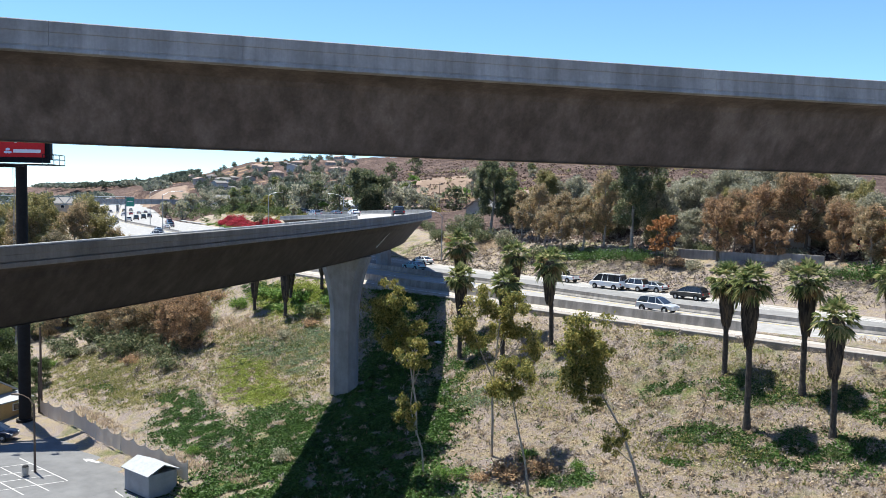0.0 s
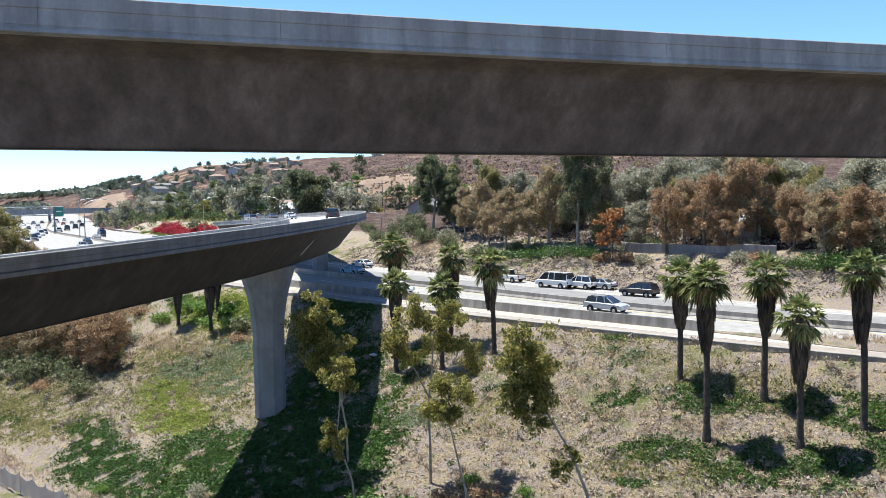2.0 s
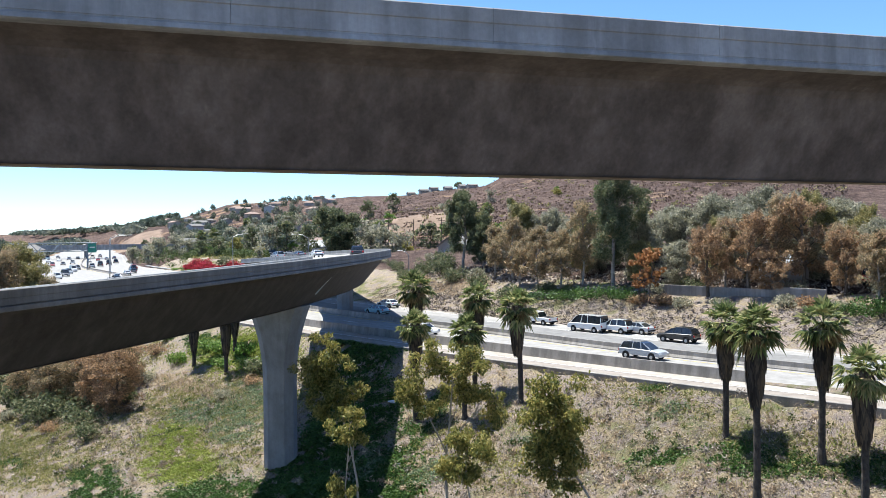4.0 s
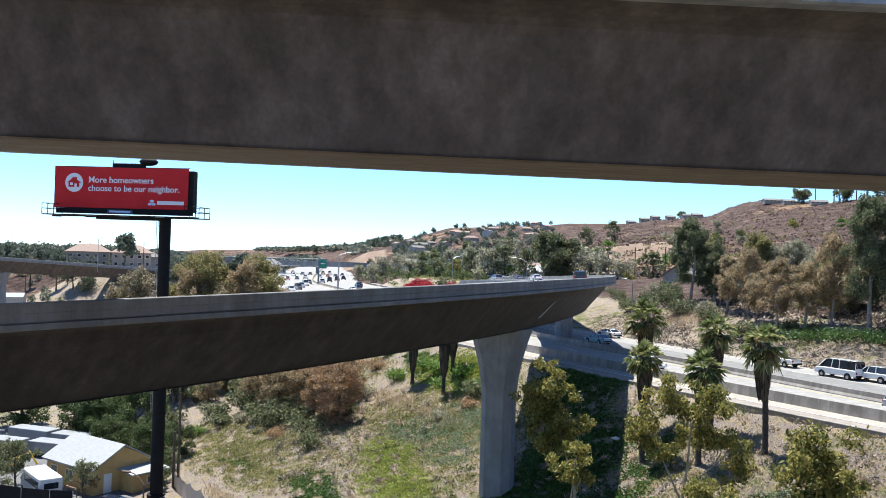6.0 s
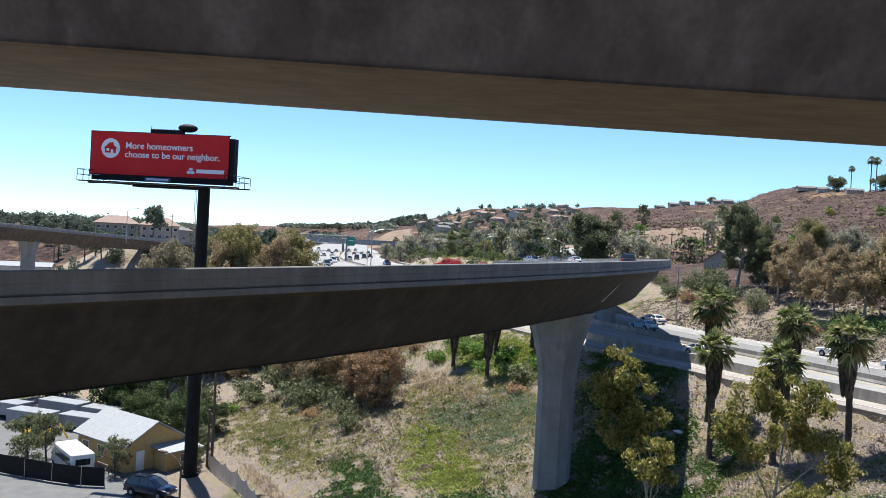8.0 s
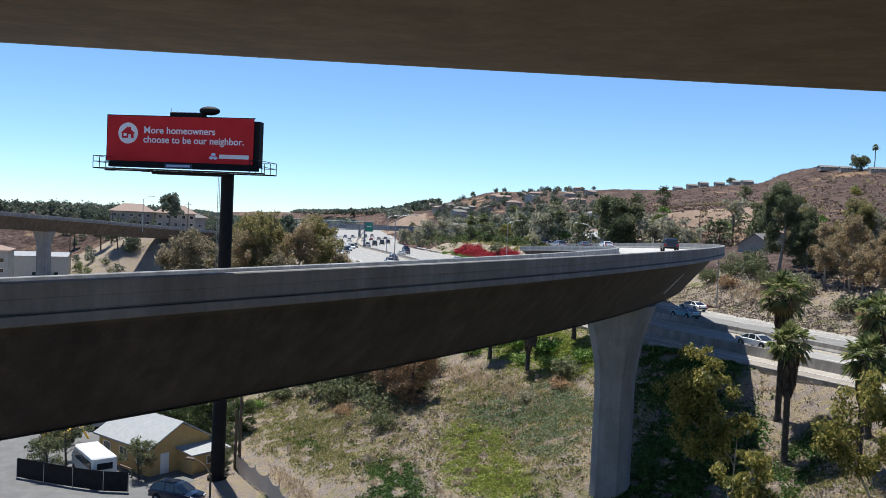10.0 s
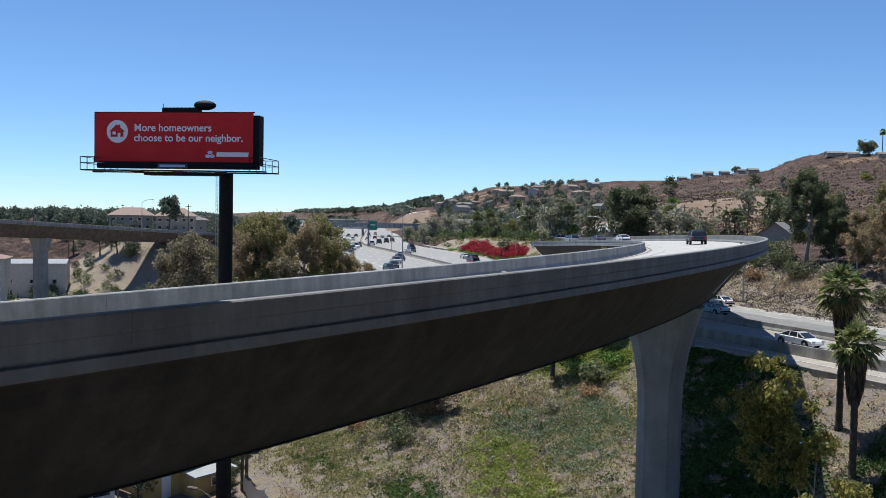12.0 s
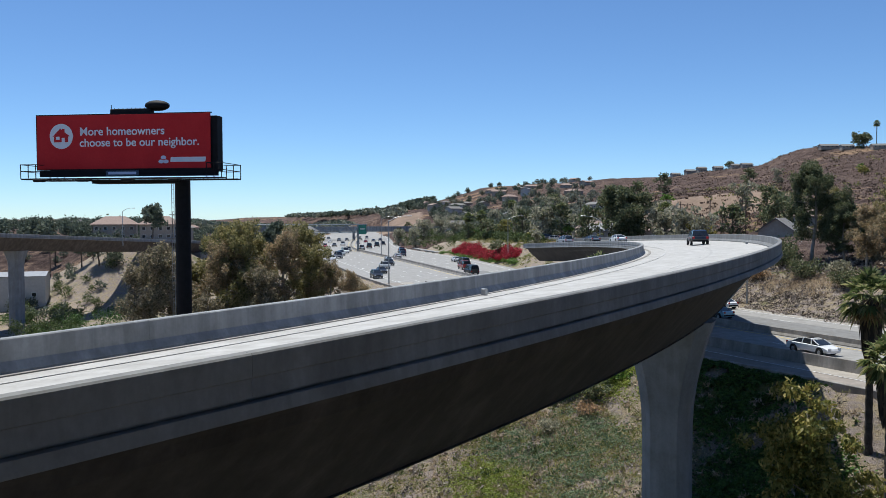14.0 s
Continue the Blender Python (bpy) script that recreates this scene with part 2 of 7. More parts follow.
def hill_material():
    m, nt, b, pos = start("dry brush on the hill")
    P = pos.outputs["Position"]
    big, mid, fine = noise_node(nt, P, .009, 5, .6), noise_node(nt, P, .05, 6, .7), noise_node(nt, P, .4, 6, .8)
    brush = ramp_node(nt, mix_node(nt, .55, mid, fine), [(.38, (.038, .028, .026)), (.5, (.1, .07, .062)), (.62, (.19, .14, .115))])
    bare = ramp_node(nt, fine, [(.35, (.2, .13, .08)), (.65, (.36, .25, .165))])
    col = mix_node(nt, ramp_node(nt, mix_node(nt, .4, big, mid), [(.55, (0, 0, 0)), (.61, (1, 1, 1))]), brush, bare)
    nt.links.new(col, b.inputs["Base Color"])
    b.inputs["Roughness"].default_value = 1
    b.inputs["Specular IOR Level"].default_value = .05
    bump_node(nt, b, fine, 1.0, 1.6)
    return m


M_BARE = surface("bare reddish earth", (.13, .088, .06), (.25, .175, .125), .08, .95, .6, 9)
M_GROUND, M_HILL = ground_material(), hill_material()

# ---------------------------------------------------------------- plan of the land
def curve_points(x, y, heading, bends, step=2.0):
    """Points, headings and running lengths along a road: bends are (length, turn in degrees)."""
    px, py, hd, run = [x], [y], [math.radians(heading)], [0.0]
    for length, turn in bends:
        n = max(1, int(round(length / step)))
        for _ in range(n):
            h = hd[-1] + math.radians(turn) / n
            m = (h + hd[-1]) / 2
            px.append(px[-1] + length / n * math.cos(m))
            py.append(py[-1] + length / n * math.sin(m))
            hd.append(h)
            run.append(run[-1] + length / n)
    return np.array(px), np.array(py), np.array(hd), np.array(run)


# the freeway's edge on the valley side, from the east to the far west
FWY = curve_points(160.5, 61.0, 168.3, [(130, 0), (60, -8.3), (10, 0), (130, -12.5), (110, 1.5), (40, -8), (80, -3), (780, 0), (700, 12)], 4.0)
ROAD_Z = 14.6


def freeway_uv(x, y):
    """Signed distance from the freeway's edge (positive towards the valley) and the length along it."""
    x, y = np.atleast_1d(np.asarray(x, float)), np.atleast_1d(np.asarray(y, float))
    px, py, hd, run = FWY
    u, along = np.zeros(x.shape), np.zeros(x.shape)
    for a in range(0, len(x), 4000):
        dx, dy = x[a:a + 4000, None] - px[None], y[a:a + 4000, None] - py[None]
        d = dx * dx + dy * dy
        i = d.argmin(1)
        k = np.arange(len(i))
        ex, ey, c, s, best = dx[k, i], dy[k, i], np.cos(hd[i]), np.sin(hd[i]), np.sqrt(d[k, i])
        side = -ex * s + ey * c
        u[a:a + 4000] = np.where(np.abs(side) * 1.02 + 3 < best, np.sign(side) * best, side)
        along[a:a + 4000] = run[i] + ex * c + ey * s
    return u, along


def fwy_width(along):
    return np.interp(along, [0, 150, 170, 185, 212, 300, 345, 395, 435, 500, 900], [26.5, 28.0, 30.4, 32.0, 33.8, 37.5, 41.5, 44.5, 44.0, 42.0, 42.0])


def median_at(along):
    """Offset of the median barrier from the freeway's edge."""
    return np.interp(along, [0, 150, 170, 200, 316, 450, 900], [15.4, 15.7, 16.5, 19.0, 22.4, 22.2, 22.0])


def smooth(a, b, t):
    t = np.clip((t - a) / (b - a), 0, 1)
    return t * t * (3 - 2 * t)


def ripple(x, y):
    return (np.sin(x * .31 + 1.3 * np.sin(y * .17)) * np.sin(y * .27 + 1.1 * np.sin(x * .13 + 2)) * .22
            + np.sin(x * .83 + y * .51) * np.sin(y * .94 - x * .37) * .07)


def land(x, y):
    """Height of the ground."""
    x, y = np.atleast_1d(np.asarray(x, float)), np.atleast_1d(np.asarray(y, float))
    u, s = freeway_uv(x, y)
    w = fwy_width(s)
    bear = np.degrees(np.arctan2(y - 40, x))
    bear = np.where(bear < -60, bear + 360, bear)
    dist = np.hypot(x, y - 40)
    # valley side: a bank falling to a flat floor
    valley = np.interp(u, [0, 1.5, 4, 8, 17, 24, 34, 40, 44], [14.95, 14.75, 13.2, 11.2, 7.5, 5.6, 2.4, 1.0, .6])
    west = smooth(258, 300, dist) * smooth(146, 152, bear) * (1 - smooth(153, 161, bear) * (1 - smooth(300, 380, dist)))
    valley = valley * (1 - west) + 19.0 * west
    # far side: a cut bank, a terrace and the hill
    v = -u - w
    bank = np.interp(v, [0, 3, 12, 26, 60, 160], [14.5, 15.0, 18.8, 22.0, 24.5, 27.0])
    bank = np.where(s > 300, np.interp(v, [0, 3, 10, 30, 160], [14.2, 14.6, 17.5, 19.0, 23.0]), bank)
    ramp_end = smooth(296, 322, s) * (1 - smooth(400, 470, s))
    bank = bank + ramp_end * np.interp(v, [0, 2, 5, 9, 30, 60], [0, .1, .8, 1.5, 1.5, 0])
    ridge = np.interp(bear, [60, 90, 105.8, 109.4, 111, 112.2, 113, 116.7, 119.6, 123, 126.9, 128.4, 129.6, 130.7, 131.5, 132.6, 134.1, 135.8, 136.8, 140.2, 146], [88, 84, 74.5, 77, 74.5, 69.5, 65.2, 66, 63.5, 64, 68, 64.5, 66.5, 64.5, 59, 53, 48.5, 44, 36, 31, 24])
    far = np.interp(bear, [60, 100, 118, 127, 136, 141], [520, 560, 780, 1000, 1300, 1500])
    foot = np.interp(bear, [60, 100, 118, 127, 141], [190, 190, 230, 300, 600])
    climb = np.clip((dist - foot) / (far - foot), 0, 1)
    rise = .45 * climb + .55 * climb ** 1.6
    hill = bank + (np.maximum(ridge, bank) - bank) * rise
    hill = hill + rise * np.sin(x * .021 + 2 * np.sin(y * .013)) * np.sin(y * .024 + x * .009) * 2.2
    # cut faces: a bare one beside the far freeway, a cliff below the ridge
    hill = hill + 6.5 * smooth(610, 700, dist) * np.clip((138.8 - bear) / 2.8, 0, 1) * smooth(131.5, 135.0, bear) * (1 - smooth(760, 1100, dist))
    hill = hill + 5.0 * smooth(335, 365, dist) * smooth(111, 113, bear) * (1 - smooth(119.5, 121.5, bear)) * (1 - smooth(380, 520, dist))
    z = np.where(u > 0, valley, np.where(v > 0, hill, ROAD_Z - .35))
    rough = np.where((u > 1.5) & (u < 40), np.minimum((u - 1.5) / 3, 1) * np.clip((40 - u) / 3, 0, 1), 0) + np.where(v > 3, np.minimum((v - 3) / 6, 1) * 1.3, 0)
    z = z + rough * ripple(x, y)
    # the levelled car park behind its fence
    level = smooth(.2, 1.9, 78.2 - .3036 * (x + 66.8) - y) * smooth(-64, -58, x) * (1 - smooth(-31, -28, x)) * smooth(44, 47, y)
    return z * (1 - level) + .6 * level


# ---------------------------------------------------------------- ground: one sheet to the horizon
def graded(lo, hi, a, b, step, n):
    """Even steps between a and b, growing ones out to lo and hi."""
    left = a - (a - lo) * (np.linspace(1, 0, n, endpoint=False) ** 2.4)
    right = b + (hi - b) * (np.linspace(0, 1, n + 1)[1:] ** 2.4)
    return np.concatenate([left, np.arange(a, b + .01, step), right])


gx, gy = graded(-4500, 3500, -150, 60, 1.5, 46), graded(-1500, 4500, 20, 230, 1.5, 56)
gx = np.concatenate([gx[gx < -760], np.arange(-760, -151, 5.0), gx[gx >= -150]])      # finer along the western freeway
gy = np.concatenate([gy[gy <= 230], np.arange(235, 761, 5.0), gy[gy > 765]])
GX, GY = np.meshgrid(gx, gy)
GZ = land(GX.ravel(), GY.ravel())
nx_, ny_ = len(gx), len(gy)
idx = np.arange(nx_ * ny_).reshape(ny_, nx_)
quads = np.stack([idx[:-1, :-1], idx[:-1, 1:], idx[1:, 1:], idx[1:, :-1]], -1).reshape(-1, 4)
ground_mesh = mesh_from("ground", np.stack([GX.ravel(), GY.ravel(), GZ], 1).tolist(), quads.tolist(), True)
ground = tagged(put("ground", ground_mesh, M_GROUND), "brown hillside of dry litter with green groundcover patches", "ground", kind="structure")
ground_mesh.materials.append(M_HILL)
ground_mesh.materials.append(M_BARE)
qc = quads[:, 0]
qu, qs = freeway_uv(GX.ravel()[qc], GY.ravel()[qc])
far_side = (-qu - fwy_width(qs) > 15) | (np.hypot(GX.ravel()[qc], GY.ravel()[qc] - 40) > 320)
q_bear, q_dist = np.degrees(np.arctan2(GY.ravel()[qc] - 40, GX.ravel()[qc])), np.hypot(GX.ravel()[qc], GY.ravel()[qc] - 40)
cut_slope = (q_bear > 135.2) & (q_bear < 138.6) & (q_dist > 600) & (q_dist < 705) | (q_bear > 112) & (q_bear < 121) & (q_dist > 330) & (q_dist < 375)
ground_mesh.polygons.foreach_set("material_index", np.where(cut_slope, 2, far_side).astype(np.int32))


# ---------------------------------------------------------------- freeway
def fwy_line(s0, s1, off=0.0, z=ROAD_Z, step=4.0):
    """Rows along the freeway's edge; n points away from the valley."""
    px, py, hd, run = FWY
    out = []
    for s in np.linspace(s0, s1, max(2, int((s1 - s0) / step) + 1)):
        x, y, h = np.interp(s, run, px), np.interp(s, run, py), np.interp(s, run, hd)
        nx, ny = math.sin(h), -math.cos(h)
        out.append((x + nx * off, y + ny * off, z, nx, ny))
    return out


def fwy_strip(name, s0, s1, o0, o1, z, mat, label, category, kind="structure", thick=.3):
    me = sweep(fwy_line(s0, s1, 0, z), [(o0, 0), (o1, 0), (o1, -thick), (o0, -thick)], name=name)
    return tagged(put(name, me, mat), label, category, kind=kind)


def fwy_pt(s, o):
    (x, y, z, nx, ny), = fwy_line(s, s, o, ROAD_Z)[:1]
    return x, y, z


def fwy_band(name, s0, s1, fa, fb, z, mat, label, category, thick=.3, step=4.0):
    """A strip along the freeway between two offsets that vary along it."""
    rows = fwy_line(s0, s1, 0, z, step)
    runs = np.linspace(s0, s1, len(rows))
    vs, fs = [], []
    for (x, y, z_, nx, ny), r in zip(rows, runs):
        a, b = float(fa(r)), float(fb(r))
        vs += [(x + nx * a, y + ny * a, z_), (x + nx * b, y + ny * b, z_), (x + nx * b, y + ny * b, z_ - thick), (x + nx * a, y + ny * a, z_ - thick)]
    for i in range(len(rows) - 1):
        for k in range(4):
            a, c = i * 4 + k, i * 4 + (k + 1) % 4
            fs.append((a, c, c + 4, a + 4))
    return tagged(put(name, mesh_from(name, vs, fs), mat), label, category, kind="structure")


M_GREYLANE = concrete("grey worn lane", (.15, .15, .15), (.205, .203, .2), .12)
M_DUST = surface("pale dusty concrete", (.25, .225, .195), (.37, .34, .3), 1.2, .95, .2, 12)
fwy_band("road_slip", 0, 300, lambda r: .2, lambda r: 5.3, ROAD_Z, M_RAMPROAD, "tan worn concrete slip road beside the freeway", "road")
fwy_band("slip_shoulder", 0, 300, lambda r: 5.3, lambda r: 7.5, ROAD_Z + .004, M_DUST, "whitish dusty shoulder with windblown litter", "road")
fwy_band("road_eastbound", 0, 300, lambda r: 7.5, lambda r: median_at(r) - .1, ROAD_Z + .02, M_ROAD, "pale concrete freeway lanes", "road")
fwy_band("road_eastbound_west", 300, 1500, lambda r: .2, lambda r: median_at(r) - .1, ROAD_Z + .02, M_ROAD, "pale concrete freeway lanes", "road")
fwy_band("road_westbound", 0, 1500, lambda r: median_at(r) + .1, lambda r: fwy_width(r) + .8, ROAD_Z + .02, M_ROAD, "pale concrete freeway lanes below the cut bank", "road", .4)
fwy_band("worn_lane", 0, 330, lambda r: median_at(r) + 4.2, lambda r: median_at(r) + 9.6, ROAD_Z + .026, M_GREYLANE, "grey worn lane of the freeway", "road", .02)
fwy_band("shoulder_far", 0, 330, lambda r: fwy_width(r) - .9, lambda r: fwy_width(r) + .4, ROAD_Z + .03, M_DUST, "dusty gutter below the cut bank", "road", .02)
# walls and barriers, in cast lengths with open joints
JERSEY = [(-.3, 0), (-.3, .1), (-.14, .35), (-.1, .8), (.1, .8), (.14, .35), (.3, .1), (.3, 0)]


def barrier(name, s0, s1, off, profile, mat, label, z=ROAD_Z, cut=12.0):
    top = tagged(new(name), label, "barrier", kind="structure")
    s = s0
    while s < s1 - .5:
        e = min(s + cut, s1)
        rows = [fwy_line(q, q, off(q), z)[0] for q in np.linspace(s + .012, e - .012, 4)]
        put("barrier_length", sweep(rows, profile, name="barrier_length"), mat, top)
        s = e
    return top


barrier("edge_wall", 60, 420, lambda q: 0.0, [(-.18, -1.6), (-.18, .6), (-.15, .64), (.15, .64), (.18, .6), (.2, -.25)], M_BARRIER, "grey concrete wall along the slip road")
barrier("barrier_inner", 156, 290, lambda q: 7.5, [(-.28, -.2), (-.2, .3), (-.12, .96), (.12, .96), (.2, .3), (.28, -.2)], M_BARRIER, "stained concrete barrier between slip road and freeway")
barrier("barrier_median", 40, 900, median_at, JERSEY, M_BARRIER, "concrete median barrier of the freeway", ROAD_Z, 24)
for fo, w_, mm, s0_ in ((lambda r: .75, .14, M_PAINT, 40), (lambda r: 4.9, .12, M_PAINT, 150), (lambda r: median_at(r) - 1.3, .14, M_YPAINT, 40), (lambda r: median_at(r) + 1.3, .14, M_YPAINT, 40), (lambda r: fwy_width(r) - 1.4, .14, M_PAINT, 40)):
    fwy_band("edge_line", s0_, 700, fo, lambda r, fo=fo, w_=w_: fo(r) + w_, ROAD_Z + .034, mm, "painted line on the road", "road marking", .004)


def dashes(name, s0, s1, off, label):
    top = tagged(new(name), label, "road marking", kind="structure")
    s = s0
    while s < s1:
        o = float(off(s))
        put("dash", sweep(fwy_line(s, s + 3.6, 0, ROAD_Z + .034), [(o, 0), (o + .12, 0), (o + .12, -.006), (o, -.006)], name="dash"), M_PAINT, top)
        s += 14.6


for fo in (lambda r: median_at(r) - 4.7, lambda r: median_at(r) + 4.1, lambda r: median_at(r) + 9.7):
    dashes("lane_dashes", 60, 330, fo, "white broken lane line")
for k_ in (-16.5, -12.8, -9.1, -5.4, 5.2, 8.9, 12.6, 16.3):
    dashes("lane_dashes", 300, 640, lambda r, k_=k_: median_at(r) + k_, "white broken lane line")


# dry grassy gore where the slip road leaves the freeway, and a concrete apron far along
gv, gf_ = [], []
for (x, y, z, nx, ny), s_ in zip(fwy_line(40, 156, 0, ROAD_Z, 4.0), np.linspace(40, 156, len(fwy_line(40, 156, 0, ROAD_Z, 4.0)))):
    o = 7.3 - 1.9 * float(smooth(0, 18, 156 - s_))
    gv += [(x + nx * o, y + ny * o, z + .05), (x + nx * (10.4 - 2.8 * float(smooth(140, 156, s_))), y + ny * (10.4 - 2.8 * float(smooth(140, 156, s_))), z + .16), (x + nx * (10.4 - 2.8 * float(smooth(140, 156, s_))), y + ny * (10.4 - 2.8 * float(smooth(140, 156, s_))), z - .3), (x + nx * o, y + ny * o, z - .3)]
for i in range(len(gv) // 4 - 1):
    for k in range(4):
        a, c = i * 4 + k, i * 4 + (k + 1) % 4
        gf_.append((a, c, c + 4, a + 4))
tagged(put("verge", mesh_from("verge", gv, gf_), M_GROUND), "dry grassy gore beside the slip road", "ground", kind="structure")
fwy_strip("apron", 424, 470, 45.0, 60, ROAD_Z + .5, M_ROAD, "pale concrete apron where the ramp joins the freeway", "road")
# ---------------------------------------------------------------- viaducts
def deck_line(x0, y0, heading, bend, z0, grade, sag, s0, s1, straight=(-1e9, 1e9), step=3.0, counter=0.0):
    """Rows along a viaduct's outer edge, measured from the point (x0, y0); n points across the deck."""
    ss = np.linspace(s0, s1, int((s1 - s0) / step) + 1)
    fine = np.linspace(s0, s1, 6001)
    k = np.where((fine > straight[0]) & (fine < straight[1]), bend, 0.0)
    k = np.where((fine > 178) & (fine < 178 + counter), -bend, k)
    th = np.concatenate([[0], np.cumsum((k[1:] + k[:-1]) / 2 * np.diff(fine))])
    th = th - np.interp(0, fine, th) + heading
    cx = np.concatenate([[0], np.cumsum((np.cos(th)[1:] + np.cos(th)[:-1]) / 2 * np.diff(fine))])
    cy = np.concatenate([[0], np.cumsum((np.sin(th)[1:] + np.sin(th)[:-1]) / 2 * np.diff(fine))])
    cx, cy = cx - np.interp(0, fine, cx) + x0, cy - np.interp(0, fine, cy) + y0
    out = []
    for s in ss:
        h = np.interp(s, fine, th)
        c = np.clip(s, -60, 170)
        z = z0 + grade * c + sag * c * c + (s - c) * (grade + 2 * sag * c)
        out.append((float(np.interp(s, fine, cx)), float(np.interp(s, fine, cy)), float(z), -math.sin(h), math.cos(h)))
    return out


def viaduct(name, label, line, width, fall, lip, web, depth, barrier_h, slab=.28, girder=None, rail=None, haunch=None, under=.3, web_far=None, seam=.42, edge_h=.25, groove=.12):
    """A box-girder viaduct: girder, deck slab, two parapets with joints. Heights from the outer parapet's top."""
    rail = rail or M_PARAPET
    slab = lip - barrier_h - .02
    top = thing(name, label, "bridge", group="viaducts")
    d0 = -barrier_h                       # deck surface at the outer parapet
    hx, hz = haunch or (web * .22, -lip - .12)     # where the overhang meets the web
    low, wf = fall * under, web_far or web
    gir = [(.32, d0 - slab), (hx * .6, hz + .13), (hx * .85, hz + .03), (hx, hz - .08), (hx + .14, hz - .27), (hx + .26, hz - .55), (web * .97, -depth + .1), (web, -depth), (web + .12, -depth - .02),
           (width - wf - .12, -depth - .02 + low), (width - wf, -depth + low), (width - wf * .97, -depth + .1 + low), (width - hx - .26, hz - .55 + fall), (width - hx, hz - .08 + fall), (width - hx * .6, hz + .13 + fall), (width - .32, d0 - slab + fall)]
    put("girder", sweep(line, gir, name="girder"), girder or M_GIRDER, top, "brown stained concrete box girder darkened for shade")
    # Thin strip over the girder's underside; its tan holds the warm ground bounce.
    put("soffit", sweep(line, [(web - .1, -depth - .015), (web + .1, -depth - .035), (width - wf - .1, -depth - .035 + low), (width - wf + .1, -depth - .015 + low)], name="soffit"), M_SOFFIT, top, "stained underside of the girder, its tan including ground bounce")
    put("deck", sweep(line, [(.36, d0), (width - .36, d0 + fall), (width - .36, d0 - slab + .02 + fall), (.36, d0 - slab + .02)], name="deck"), M_DECK, top, "sunlit pale concrete carriageway")
    for side in (0, 1):
        # On the ramp the outer side wears the shaded copy, the inner the lit one.
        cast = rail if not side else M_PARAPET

        def sec(o, h):
            return (o, h) if not side else (width - o, h + fall)
        edge = [sec(.03, -lip), sec(-.06, -lip + .03), sec(-.035, -lip + edge_h - .015), sec(.02, -lip + edge_h), sec(.36, -lip + edge_h), sec(.36, d0 - slab - .012)]
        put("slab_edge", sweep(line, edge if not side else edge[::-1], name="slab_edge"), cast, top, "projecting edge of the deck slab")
        # parapet in cast lengths
        n = 2
        for i in range(0, len(line) - n, n):
            seg = []
            a, b = line[i], line[i + n]
            for t in np.linspace(.0006, .9994, n + 1):
                f = t * n
                j = min(int(f), n - 1)
                p, q, g = line[i + j], line[i + j + 1], f - min(int(f), n - 1)
                seg.append(tuple(p[m] * (1 - g) + q[m] * g for m in range(5)))
            prof = [sec(groove, -lip + edge_h - .05), sec(groove, -lip + edge_h + .055), sec(-.0, -lip + edge_h + .065), sec(.035, -seam - .015), sec(.0, -seam + .01), sec(.0, -.03), sec(.03, 0), sec(.24, 0), sec(.27, -.03), sec(.3, d0 + .3), sec(.46, d0 + .08), sec(.46, d0 + .004), sec(.34, d0 - .1)]
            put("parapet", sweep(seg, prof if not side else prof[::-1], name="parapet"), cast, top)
    return top


def flared_column(name, x, y, turn, z0, z1, wide, deep, flare_w, flare_d, drop, label):
    """An octagonal column that flares under the girder."""
    top = thing(name, label, "column", pose(x, y, 0, 0, 0, turn), "viaduct columns")
    verts, faces, rings = [], [], []
    levels = [z0 - 1.0, z1 - drop] + [z1 - drop * (1 - t) for t in (.2, .4, .55, .7, .8, .9, 1.0)]
    for z in levels:
        t = max(0.0, (z - (z1 - drop)) / drop)
        f = t * t * (1.15 - .15 * t)
        a, b = wide / 2 + flare_w * f, deep / 2 + flare_d * f
        c = .62
        ring = [(-a + c, -b), (a - c, -b), (a, -b + c), (a, b - c), (a - c, b), (-a + c, b), (-a, b - c), (-a, -b + c)]
        rings.append(len(verts))
        verts += [(px, py, z) for px, py in ring]
    for r0, r1 in zip(rings, rings[1:]):
        for k in range(8):
            faces.append((r0 + k, r0 + (k + 1) % 8, r1 + (k + 1) % 8, r1 + k))
    faces += [tuple(range(8))[::-1], tuple(range(rings[-1], rings[-1] + 8))]
    put("shaft", mesh_from("shaft", verts, faces), M_COLUMN, top)
    return top


RAMP = deck_line(-17.432, 67.0, 1.77277, .00534, 25.483, .0079, -.0001668, -170, 160, (-70, 175), 3.0)
NEAR = deck_line(-18.479, 14.03, .83205, -.00244, 33.401, -.01141, 0, -200, 180, (-80, 80))
RAMP_DECK = viaduct("ramp_viaduct", "curved concrete ramp viaduct with pale deck over the freeway", RAMP, 11.48, -.958, .976, 3.67, 4.366, .86, .28, M_GIRDERSHADE, M_PARAPETSHADE, haunch=(1.1, -1.16), seam=.37)
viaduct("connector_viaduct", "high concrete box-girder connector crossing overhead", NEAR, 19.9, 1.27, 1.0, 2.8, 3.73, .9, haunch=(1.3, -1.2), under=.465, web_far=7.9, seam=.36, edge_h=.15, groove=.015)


def ramp_at(s, o=5.6):
    i = (s + 170) / (330 / (len(RAMP) - 1))
    j = max(0, min(int(i), len(RAMP) - 2))
    g = i - j
    p = [RAMP[j][m] * (1 - g) + RAMP[j + 1][m] * g for m in range(5)]
    return p[0] + p[3] * o, p[1] + p[4] * o, p[2] - .86 - .958 * o / 11.48, math.degrees(math.atan2(-p[3], p[4]))


